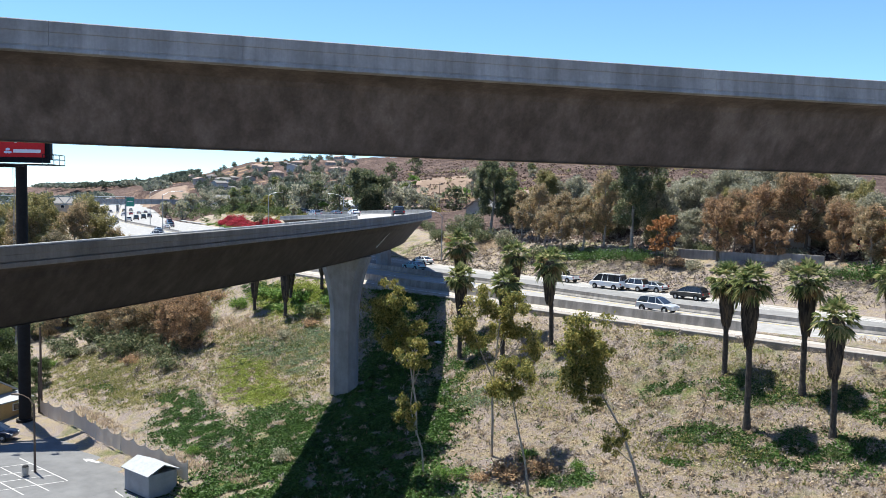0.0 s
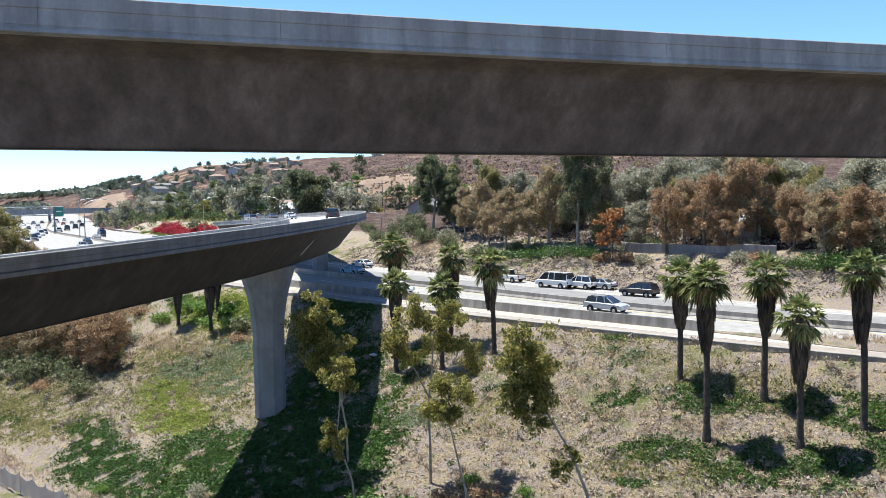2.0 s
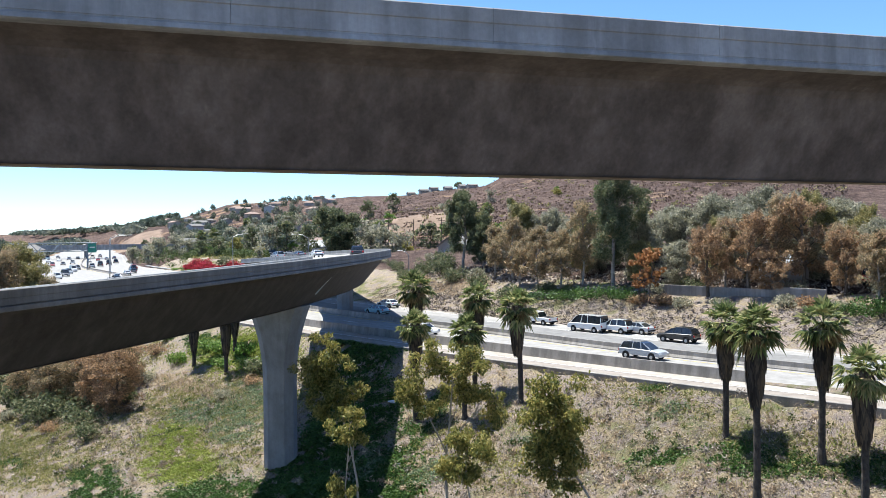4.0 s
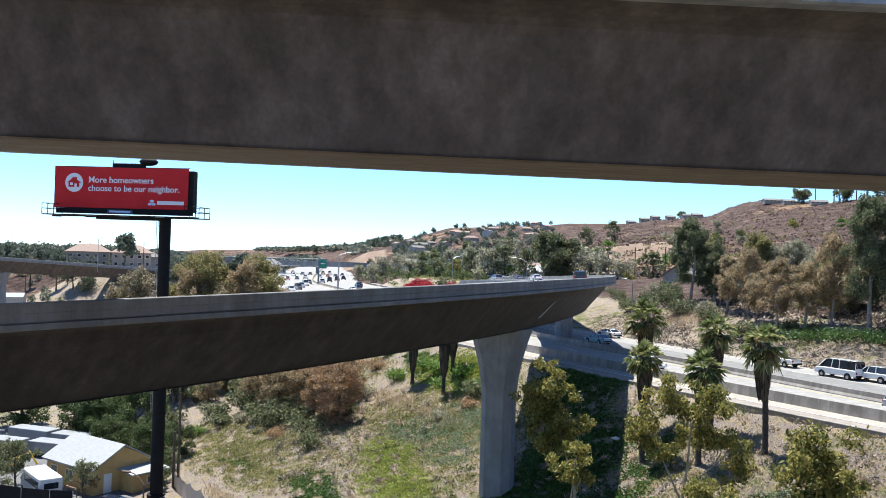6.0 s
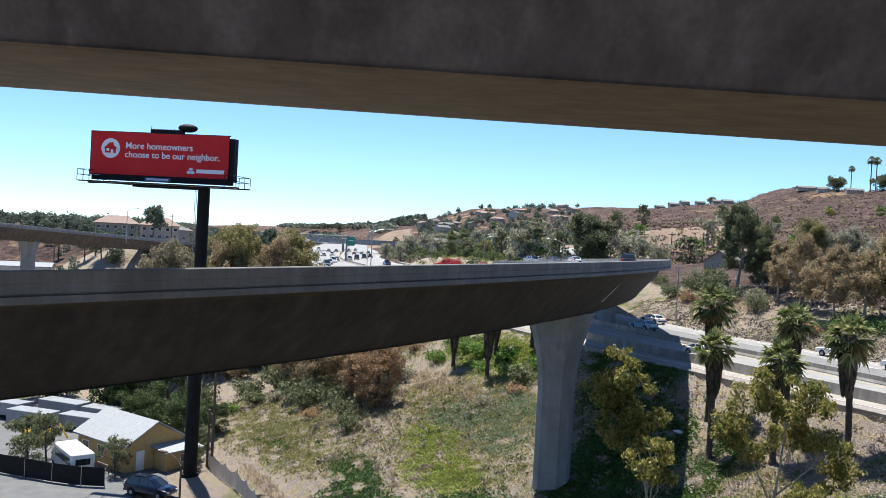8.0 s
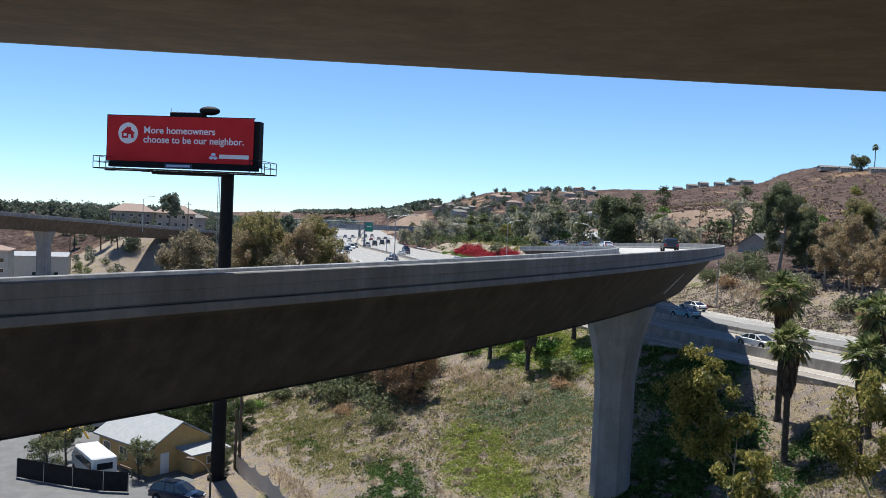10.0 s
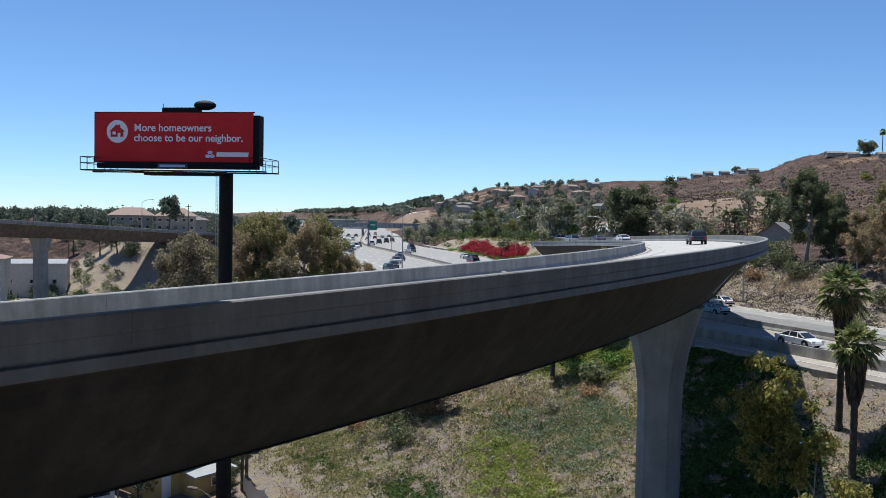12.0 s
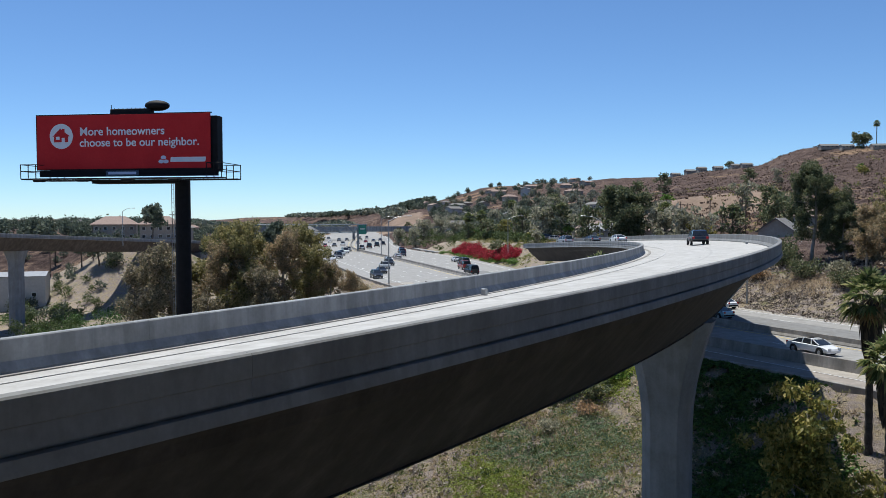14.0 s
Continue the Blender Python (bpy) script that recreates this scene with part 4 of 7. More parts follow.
M_ORANGE = foliage("dead orange leaves", [(.16, .075, .03), (.34, .16, .06), (.48, .25, .11)], .65, .3)
G_FAR = "trees on the cut bank"


def grove(protos, rows, group):
    """rows: x, y, height wanted, turn; the first use of a prototype moves the prototype itself."""
    used = set()
    for k, (i, x, y, h) in enumerate(rows):
        ob, h0 = protos[i]
        size = h / h0
        if i in used:
            even = group in ("bougainvillea bank", "trees on the skyline", "grove beside the freeway")
            c = plant(ob, x, y, 67 * k, size * (1 if even else .84 + .32 * ((k * .618) % 1)), sink=.1, tall=1 if even else 1 + .2 * math.sin(k * 2.3))
        else:
            used.add(i)
            c = ob
            settle(ob, x, y, 67 * k, size)
        c["group"] = group


RAG = (.12, .25)
FAR = [(broadleaf("eucalyptus_tree", "tall dark green eucalyptus with bare pale trunk", 11, 16, 3.6, .3, M_EUC, M_PALEBARK, 520, .15, .28, 18, 7, tuft=RAG, flat=1.35), 16.5),
       (broadleaf("eucalyptus_tree", "rusty brown eucalyptus with thin crown on the cut bank", 12, 11, 2.8, .2, M_OLIVERUST, M_PALEBARK, 430, .14, .22, 15, 5, tuft=RAG, flat=1.35), 11.3),
       (broadleaf("dead_tree", "small tree with dead orange leaves", 13, 8, 1.9, .14, M_ORANGE, M_BARK, 150, .24, .25, 10, 4, tuft=(.14, .28)), 8.2),
       (broadleaf("grey_tree", "grey-green bushy tree on the terrace", 14, 9, 3.4, .22, M_GREY, M_BARK, 360, .14, .06, 16, 6, tuft=(.12, .26), flat=1.2), 9.2),
       (broadleaf("rust_tree", "broad tree of rust and olive leaves", 15, 10, 2.9, .24, M_RUST, M_BARK, 420, .135, .18, 15, 5, tuft=(.11, .25), flat=1.2), 10.2),
       (broadleaf("eucalyptus_tree", "olive eucalyptus with several thin trunks", 16, 12, 3.6, .2, M_OLIVE, M_PALEBARK, 470, .14, .16, 16, 6, tuft=RAG, flat=1.35), 12.3)]
grove(FAR, [(0, -50.6, 171, 16.4), (0, -15.2, 148.5, 16.2), (0, -45.5, 169, 13.5), (1, -36.1, 159.8, 11.5), (1, -29.1, 152.7, 10.5), (1, -24.9, 151.9, 13.6), (1, -21, 151.8, 10.8), (1, -40.5, 163, 11), (2, -8.3, 141.6, 8.2), (2, -10.0, 142.3, 6.2),
            (4, -.7, 142.2, 10), (4, 4.4, 141.0, 10.4), (1, 1.3, 144.5, 9.2), (4, 7.5, 138.8, 10.4), (4, 11.3, 141.8, 10.8), (1, 19.4, 132.8, 9.6), (4, 22.5, 133, 10), (4, 28, 131, 10.5), (1, 15.5, 140, 11), (1, 34, 128, 10),
            (3, -8.4, 162, 9.6), (3, -15.1, 162.4, 9.4), (3, -2, 161.2, 10), (3, 9.4, 157.6, 10.5), (3, -11.7, 168.4, 10.2), (3, 3, 166, 10), (3, -19, 172, 10), (3, 16, 155, 10.5), (3, -13, 155, 9), (3, 24, 150, 10), (3, -27, 166, 9), (3, -33, 170, 9.5),
            (5, -38, 170, 11.5), (5, -50, 179, 10), (5, 18, 147, 11), (5, 31, 141, 11), (5, 8, 150, 10), (5, -23, 158, 9.5), (3, 40, 140, 10), (4, 38, 124, 9), (5, 44, 126, 10), (3, -6, 147, 7), (3, 3, 149, 8), (3, 13, 145, 8), (3, 20, 141, 8), (3, 27, 137, 8), (5, -12, 149.5, 9), (5, -1, 151, 9.5), (5, 23, 137, 8.5), (1, -33, 155.5, 9), (1, 8.5, 142.5, 9.5), (3, -22, 163, 9), (3, -42, 171, 8.5), (5, 12, 150, 10), (3, 34, 146, 9), (3, 48, 136, 9), (4, 16, 137, 8.5)], G_FAR)
BUSHES = [(bush("shrub", "dark green rounded shrub on dry ground", 21, 2.0, 2.6, M_EUC, 90, .24), 1), (bush("shrub", "dark green low spreading shrub on the bank", 22, 2.3, .9, M_IVY, 110, .17), 1),
          (bush("shrub", "dry brown brushwood on the cut bank", 23, 1.9, 1.6, M_RUST, 55, .3), 1), (bush("shrub", "grey-green low shrub on dry soil", 24, 1.6, 1.5, M_GREY, 60, .3), 1)]
grove(BUSHES, [(0, -61.5, 167.9, 1.0), (0, -58.8, 170.9, 1.1), (2, -56.2, 163.9, 1.0), (0, -53.7, 168.2, 1.2), (0, -49, 163, 1.2), (0, -27, 151.5, 1.1), (3, -8, 144.5, 1.0), (0, -3, 145, 1.0), (3, 10, 140, 1.0), (3, 20, 136, 1.2), (0, 25, 134.5, 1.1), (3, 31, 132, 1.2), (3, -44, 163, 1.2), (0, -64.5, 172.5, 1.0), (0, -57, 175, 1.3), (0, -42, 158, 1.1), (0, -33, 150.5, 1.1),
               (1, -22.5, 147.5, 1.3), (1, -18.5, 146.2, 1.4), (1, -14.8, 144.8, 1.2), (1, -12, 143.4, 1.0), (1, -26, 149, 1.1), (1, 20, 130, 1.3), (1, 23, 129.5, 1.2), (1, 17.2, 131.2, .9), (3, -3.8, 139.2, .9), (2, -6.6, 140.8, 1.1), (2, -10.5, 142, .9),
               (3, 9.6, 135.6, 1), (3, 1.5, 138, .8), (2, 12.5, 134, .9), (2, -30, 148, .9), (3, 15, 132.4, .9), (0, -69, 178, .9), (0, -74, 184, .8), (3, -80, 190, .8), (3, -66, 186, .9)], "shrubs on the cut bank")

# big dark tree and its neighbours beyond the ramp
DARK = broadleaf("dark_tree", "large dense dark green tree behind the ramp", 31, 13, 5.2, .4, M_EUC, M_BARK, 130, .32, .12, 13, 4)
settle(DARK, -113, 222, 0, 1.06)
MID = [(broadleaf("garden_tree", "dark green rounded garden tree", 32, 8, 3.2, .2, M_EUC, M_BARK, 34, .42, .12, 9, 3), 8.2),
       (broadleaf("garden_tree", "pale grey-green garden tree", 33, 7, 3.4, .2, M_GREY, M_BARK, 34, .42, .1, 9, 3), 7.2),
       (broadleaf("garden_tree", "bright green garden tree", 34, 7, 3.2, .2, M_GREEN, M_BARK, 34, .42, .12, 9, 3), 7.2),
       (broadleaf("garden_tree", "small tree with yellow-green leaves", 35, 6, 2.8, .18, M_YGREEN, M_BARK, 50, .4, .2, 8, 3), 6.2)]
rows = [(1, -104, 224, 8), (1, -98, 222, 7), (1, -108, 230, 8), (1, -94, 221, 5.5), (0, -99, 250, 10), (0, -94, 262, 9), (0, -86, 248, 8), (2, -70, 232, 5), (0, -128, 246, 9), (0, -140, 258, 8), (3, -96, 230, 5)]
r_ = random.Random(5)
for k in range(52):
    b, d = math.radians(r_.uniform(100, 142)), r_.uniform(235, 480)
    x, y = d * math.cos(b), 40 + d * math.sin(b)
    u_, s_ = freeway_uv(x, y)
    if -u_[0] - fwy_width(s_)[0] < 26:
        continue
    rows.append((r_.choice((0, 0, 0, 1, 1, 2, 2, 3)), x, y, r_.uniform(5, 10)))
for k in range(46):
    s_, o_ = r_.uniform(335, 660), r_.uniform(42, 112)
    x, y, _ = fwy_pt(s_, o_)
    rows.append((r_.choice((0, 0, 1, 1, 2, 3)), x, y, r_.uniform(3.5, 8)))
grove(MID, rows, "garden trees below the hill")

# ---------------------------------------------------------------- grove in front of the freeway, behind the sign
WEST = [(broadleaf("eucalyptus_tree", "tall olive-brown eucalyptus with open crown", 41, 20, 3.9, .34, M_OLIVERUST, M_PALEBARK, 380, .145, .12, 20, 6, tuft=(.1, .21), flat=1.45), 20.6),
        (broadleaf("eucalyptus_tree", "tall olive eucalyptus with drooping leaves", 42, 19, 3.9, .34, M_OLIVE, M_PALEBARK, 380, .145, .12, 20, 6, tuft=(.1, .21), flat=1.45), 19.6),
        (broadleaf("eucalyptus_tree", "greyish brown eucalyptus with ragged crown", 43, 18, 3.6, .3, mixed("grey and rust leaves", ((.1, .1, .06), (.2, .18, .115)), ((.32, .265, .17), (.44, .36, .25))), M_PALEBARK, 380, .145, .1, 20, 6, tuft=(.1, .21), flat=1.45), 18.6)]
grove(WEST, [(2, -112.5, 97, 23), (2, -108.9, 99, 20), (1, -113, 103, 21), (0, -106.8, 105.5, 22), (1, -105.1, 108.5, 22.6), (1, -110, 112, 22), (0, -102.4, 111.9, 20), (1, -101.6, 115.0, 17.0), (0, -99.5, 118.1, 13), (0, -96.9, 120.2, 10.5), (1, -121, 116, 21), (1, -108, 120, 20), (2, -100, 108, 14), (2, -104, 101, 13)], "grove beside the freeway")

# ---------------------------------------------------------------- the near bank
def sapling(label, seed, x, y, tops, stems, per=620):
    """A slender young eucalyptus: thin leaning trunk from the ground at (x, y), leaf clumps (dx, dy, z over ground, radius)."""
    r = random.Random(seed)
    top = thing("young_eucalyptus", label, "tree", pose(x, y, float(land(x, y)[0])), "young trees on the bank")
    bm = bmesh.new()
    for pts, rad in stems:
        tube(bm, pts, [rad * (1.2 - .9 * i / (len(pts) - 1)) for i in range(len(pts))], 7)
    clumps = []
    for dx, dy, z, rad in tops:
        for k in range(12):
            q = Vector((r.gauss(0, 1), r.gauss(0, 1), r.gauss(0, .85))) * rad * .5
            cr = rad * r.uniform(.3, .52)
            clumps.append((dx + q.x, dy + q.y, z + q.z, cr, cr, cr * .85))
        near_pt = min((Vector(p) for pts, _ in stems for p in pts), key=lambda p: (p - Vector((dx, dy, z - rad))).length)
        tube(bm, [near_pt, (near_pt + Vector((dx, dy, z))) / 2 + Vector((.1, .1, -.1)), (dx, dy, z)], [.05, .035, .015], 5)
    part("trunk", bm, M_PALEBARK, top, soft=True)
    put("crown", leaf_mesh("crown", clumps, per, .105, seed, .5, 2.4), M_YGREEN, top)
    return top


# right of the picture plane is about (.9, .42) here
RX, RY = .885, .466
def off(a, z):
    return (a * RX, a * RY, z)


sapling("young yellow-green eucalyptus leaning over the shaded bank", 51, -15.4, 76.9, [(*off(-1.7, 12.8), 1.0), (*off(-2.5, 11.8), 1.0), (*off(-1.8, 11.0), 1.15), (*off(-.6, 11.7), .8), (*off(-2.6, 10.0), .95), (*off(-1.0, 9.6), 1.0), (*off(.4, 9.9), .75), (*off(-1.9, 8.6), .9), (*off(-.4, 8.4), .8)],
        [([off(.6, -.4), off(.5, 3), off(0, 6), off(-.9, 9), off(-1.7, 12)], .09), ([off(.2, 5), off(.3, 7.4), off(.4, 9.6)], .05)])
sapling("young yellow-green eucalyptus with a bare curved trunk", 52, -11.1, 71.8, [(*off(-.6, 10.6), .8), (*off(-1.1, 9.5), .9), (*off(-.5, 9.0), .7), (*off(-1.4, 5.6), .8), (*off(-1.8, 4.7), .65), (*off(-1.2, 4.3), .5)],
        [([off(0, -.4), off(-.2, 2), off(-.7, 3.5), off(-1.2, 5.4), off(-1.0, 7.4), off(-.8, 10)], .07)])
sapling("young yellow-green eucalyptus with an open spreading crown", 53, -6.8, 75.6, [(*off(-1.0, 13.0), 1.2), (*off(1.6, 12.6), 1.2), (*off(.4, 12.2), 1.1), (*off(-2.3, 11.0), 1.2), (*off(.8, 10.4), 1.1), (*off(3.2, 9.2), 1.2), (*off(2.2, 10.6), 1.0), (*off(-1.4, 9.6), .9), (*off(.0, 5.6), .8)],
        [([off(0, -.4), off(0, 3), off(-.1, 6), off(.2, 8.5), off(.4, 11), off(.2, 12.8)], .1), ([off(0, 6.5), off(-1.2, 9), off(-1.9, 11)], .06), ([off(0, 7.2), off(1.8, 9), off(2.8, 10)], .055)])
sapling("slender leaning eucalyptus with yellow-green tufts", 54, -1.6, 70.9, [(*off(-1.6, 9.6), 1.1), (*off(-.5, 9.3), .9), (*off(-2.6, 8.2), .95), (*off(-1.0, 7.9), .9)],
        [([off(0, -.4), off(-.3, 2.4), off(-.9, 5), off(-1.4, 7.4), off(-1.4, 9.2)], .085)])
sapling("leaning eucalyptus with a long bare trunk and dense top", 55, 6.5, 71.6, [(*off(-4.2, 12.2), 1.3), (*off(-4.8, 11.0), 1.2), (*off(-3.5, 10.6), 1.2), (*off(-4.4, 9.4), 1.3), (*off(-3.2, 9.0), 1.0), (*off(-5.0, 8.2), 1.1), (*off(-4.2, 7.4), .9), (*off(-2.1, 3.9), .7), (*off(-1.4, 4.6), .6)],
        [([off(.3, -.4), off(-.4, 2.4), off(-1.4, 5), off(-2.8, 7.4), off(-4, 10), off(-4.2, 12)], .1)])
BANK = [(broadleaf("pepper_tree", "wide brown-leaved tree with forked trunk on the slope", 61, 7, 3.4, .22, M_RUST, M_BARK, 420, .12, .06, 15, 6, tuft=(.11, .24)), 7.2),
        (broadleaf("small_oak", "dark olive small tree on the slope", 62, 6, 3.0, .18, M_OLIVERUST, M_BARK, 420, .125, .04, 14, 6, tuft=(.11, .26)), 6.2)]
grove(BANK, [(0, -59.8, 95.4, 7.6), (0, -64, 97, 6.6), (1, -70, 99, 6.6), (1, -74, 98, 6.0), (1, -78.2, 100, 6.8), (1, -83, 101, 6.4), (1, -72, 103, 6.0), (1, -80, 107, 7), (0, -87, 105, 6), (1, -66, 103, 5), (1, -90, 109, 5.5), (0, -84, 112, 6), (1, -97, 106, 6), (0, -93, 113, 5.5), (1, -101, 110, 6.5), (1, -88, 116, 5.5), (0, -79, 114, 5), (1, -95, 101, 4.5), (1, -104, 103, 5.5)], "small trees on the slope")
NB = [(bush("slope_shrub", "dark green shrub on the slope", 71, 1.5, 1.5, M_EUC, 110, .22), 1), (bush("slope_shrub", "fresh green shrub on the slope", 72, 1.5, 1.2, M_GREEN, 120, .2), 1), (bush("slope_shrub", "heap of dry brown brushwood", 73, 1.4, .9, M_RUST, 100, .2), 1), (bush("slope_shrub", "grey-green shrub on the slope", 74, 1.3, 1.2, M_GREY, 110, .2), 1)]
grove(NB, [(0, -57.5, 89.2, 1.1), (0, -60.5, 91.5, 1.2), (0, -80.6, 93.6, 1.3), (0, -84, 95, 1.2), (3, -78, 95, 1), (1, -81.7, 90.9, .8), (0, -70, 93, 1.1), (2, -66, 91, 1.0), (2, -4.1, 72.8, 1.1), (2, -1.8, 73.8, 1.0), (2, -6.2, 72.2, .8), (1, -3.6, 75.6, .7),
           (1, 1.0, 74.5, .6), (1, -8, 72.4, 1.0), (1, -9.4, 71.6, .8), (1, -53, 106, 1.3), (1, -47.6, 104.3, 1.5), (1, -62, 107.5, 1.4), (3, -46, 98, 1.1), (1, -56.6, 110, 1.5), (1, -44.5, 105.5, 1.2), (0, -45.2, 103, 1.1), (3, -26, 72, .8), (1, -36.6, 72.2, .8), (2, -44, 101, 1.0), (1, -51, 108, 1.5), (1, -60, 111, 1.6), (3, -88, 97, 1.3), (0, -90, 92, 1.4), (0, -91, 105, 1.6), (0, -66.5, 94.6, 1.5), (0, -71, 95.5, 1.7), (0, -75, 95.5, 1.6), (0, -81, 97.5, 1.7), (0, -62, 99, 1.4), (3, -86, 108, 1.5), (0, -80, 110, 1.4), (2, -74, 109, 1.6), (3, -95, 110, 1.5), (0, -98, 101, 1.7), (2, -70, 112, 1.4), (1, -72, 116, 1.4), (2, -83, 118, 1.3), (3, -64, 104, 1.2)], "shrubs on the slope")


# ---------------------------------------------------------------- low cover, too fine to count
def cover(name, label, mat, patches, density, size, rise, seed, aspect=1.5, upright=.0, lift=.03):
    """Leaves lying over oval patches of ground: x, y, half-lengths, turn."""
    r = np.random.RandomState(seed)
    C = []
    for x, y, a, c, turn in patches:
        n = int(density * a * c * 3.14)
        rad, th = np.sqrt(r.rand(n)) * (1 + .18 * r.normal(size=n)), r.rand(n) * 6.283
        px, py = rad * np.cos(th) * a, rad * np.sin(th) * c
        t = math.radians(turn)
        C.append(np.stack([x + px * math.cos(t) - py * math.sin(t), y + px * math.sin(t) + py * math.cos(t)], 1))
    C = np.concatenate(C)
    ragged = np.sin(C[:, 0] * .9 + 1.9 * np.sin(C[:, 1] * .7 + seed)) * np.sin(C[:, 1] * 1.1 + 1.6 * np.sin(C[:, 0] * .6)) + .5 * np.sin(C[:, 0] * 2.7 + seed) * np.sin(C[:, 1] * 3.1 + 1.4 * np.sin(C[:, 0] * 1.9))
    C = C[ragged > -.5 + .25 * r.normal(size=len(C))]
    lump = .5 + .5 * np.sin(C[:, 0] * 1.9 + 1.7 * np.sin(C[:, 1] * 1.3)) * np.sin(C[:, 1] * 2.1 + 1.2 * np.sin(C[:, 0] * 1.1))
    z = land(C[:, 0], C[:, 1]) + lift + rise * lump * (.5 + .5 * r.rand(len(C)))
    n = len(C)
    c = np.stack([C[:, 0], C[:, 1], z], 1)
    a = r.normal(size=(n, 3))
    a[:, 2] = a[:, 2] * .5 + upright * 2
    a /= np.linalg.norm(a, axis=1)[:, None]
    b = np.cross(a, r.normal(size=(n, 3)))
    b /= np.linalg.norm(b, axis=1)[:, None] + 1e-9
    s = size * (.5 + r.rand(n))[:, None]
    V = np.stack([c - a * s * aspect * .5, c + b * s * .5, c + a * s * aspect * .5, c - b * s * .5], 1).reshape(-1, 3)
    me = bpy.data.meshes.new(name)
    me.vertices.add(len(V))
    me.vertices.foreach_set("co", V.ravel())
    me.loops.add(n * 4)
    me.loops.foreach_set("vertex_index", np.arange(n * 4, dtype=np.int32))
    me.polygons.add(n)
    me.polygons.foreach_set("loop_start", (np.arange(n) * 4).astype(np.int32))
    me.update()
    return tagged(put(name, me, mat), label, "plants", kind="stuff")


M_SAGE = foliage("blue-green weeds", [(.07, .11, .06), (.13, .18, .1), (.21, .26, .15), (.3, .34, .2)], .7, .35)
cover("ivy", "dark green ivy over the foot of the slope", M_IVY, [(-41.7, 76.5, 6, 3, -20), (-30, 79, 6.5, 3.4, -10), (-24, 76, 8, 4, -15), (-47.5, 81.5, 5, 2, -25), (-34, 74, 5, 2.4, -15), (-20, 81, 6, 4, 0), (.6, 72.9, 2.3, 1.3, 10), (17, 78.6, 6, 2.2, -8), (21, 84.2, 4.4, 1.5, -10), (12, 85.4, 4.2, 1.5, -12), (27, 80, 5, 2.6, 0), (9, 80, 3, 1.2, 0), (5, 86, 2, 1, 0), (3, 93.6, 1.2, .6, 0), (-17, 90.5, 1.6, 5, 0), (-13.5, 80, 1.2, 3, 0), (-57, 110, 7, 2, -20), (-47, 107, 5, 1.6, -20), (-62, 113, 6, 1.6, -22), (24, 83, 4, 1.5, 0), (8, 76.5, 1.2, .5, 0), (-64, 84.6, 2.5, .9, -10)], 230, .12, .2, 81)
# Ivy spread densely along the ramp's shadow, its dark leaves added to deepen it.
cover("floor_ivy", "dark green ivy deepening the shade on the valley floor", M_IVY, [(-20, 66, 13, 9, 0), (-3, 62, 12, 7, 0), (-17, 78, 5, 9, 12), (-25, 92, 4.5, 7, 25), (-31, 102, 4.5, 4.5, 0), (-24, 84, 4, 6, 15), (-36, 107, 3, 3, 0)], 170, .17, .24, 88)
cover("lime_cover", "lime-green creeping groundcover", M_LIME, [(-52, 108.5, 12, 4.2, -20), (-46, 106, 5, 2, -20), (-41, 85.4, 5.2, 3.0, -20), (-45.4, 90.2, 5.4, 3.0, -25), (-37, 83, 3, 2.2, 0), (-53, 110.5, 5, 1.4, -20)], 150, .105, .34, 82)
cover("blue_green_weeds", "soft grey-green weeds beside the column", M_SAGE, [(-47, 95, 5, 2.4, -20), (-40.2, 96.3, 5.0, 2.8, -20), (-38.5, 91.5, 3.4, 2.4, -10), (-44, 99.5, 3.4, 1.2, -20), (-12, 84, 2.4, 1.8, 0), (-19.5, 85, 1.6, 3, 0), (-5, 88, 2, .8, 0), (4.5, 91, 3, .8, -15)], 130, .105, .4, 83)
cover("slope_grass", "yellowing green grass over the slope", M_GRASS, [(-60, 83, 9, 3, -17), (-68, 85, 7, 3.4, -15), (-90, 110, 14, 7, -25), (-75, 112, 10, 5, -22), (-46, 93, 12, 7, -20), (-40, 98, 8, 4, -20), (-58, 86, 10, 4, -18), (-70, 90, 9, 5, -15), (-52, 100, 9, 5, -20), (-36, 86, 5, 4, -10), (-80, 92, 6, 4, -10), (-14, 88, 3, 6, 0), (5, 92, 8, 1.5, -18), (16, 86, 8, 2, -15), (-8, 84, 5, 2, -10), (10, 78, 6, 1.6, 0)], 36, .09, .26, 87, 3.4, .45)
cover("straw", "dry straw and fallen litter on the slope", M_STRAW, [(-20, 84, 52, 17, -18), (5, 82, 30, 12, -15), (-60, 92, 24, 12, -15), (-5, 142, 40, 5, -20)], 13, .05, .06, 84, 5.5, .12)
cover("bank_litter", "grey-brown twigs and litter on the cut bank", foliage("grey-brown twigs", [(.06, .05, .042), (.13, .108, .09), (.22, .185, .155)], .9, .1), [(-40, 150, 16, 5, -27), (-14, 138.5, 18, 4, -22), (12, 129.5, 16, 4, -20), (36, 121, 14, 4, -20), (-58, 161, 12, 5, -30)], 26, .09, .25, 89, 3.5, .15)
cover("straw_tufts", "tufts of tall dry grass", M_STRAW, [(-47, 98.8, 5, 1.2, -20), (-56, 102, 8, 1.5, -20), (-44, 92.5, 2.5, .8, -20), (-33, 70.2, 8, .8, -14), (-55, 77, 9, .8, -18), (18, 133, 6, 1.4, -20), (-46, 160, 7, 4, -20), (-52, 163, 6, 3, -20)], 34, .09, .28, 85, 5.5, .8)
cover("weeds", "scattered green weeds in the litter", M_GRASS, [(-15, 86, 44, 14, -18), (8, 84, 24, 9, -15), (-62, 92, 24, 10, -15)], 5, .07, .16, 86, 4.0, .6)


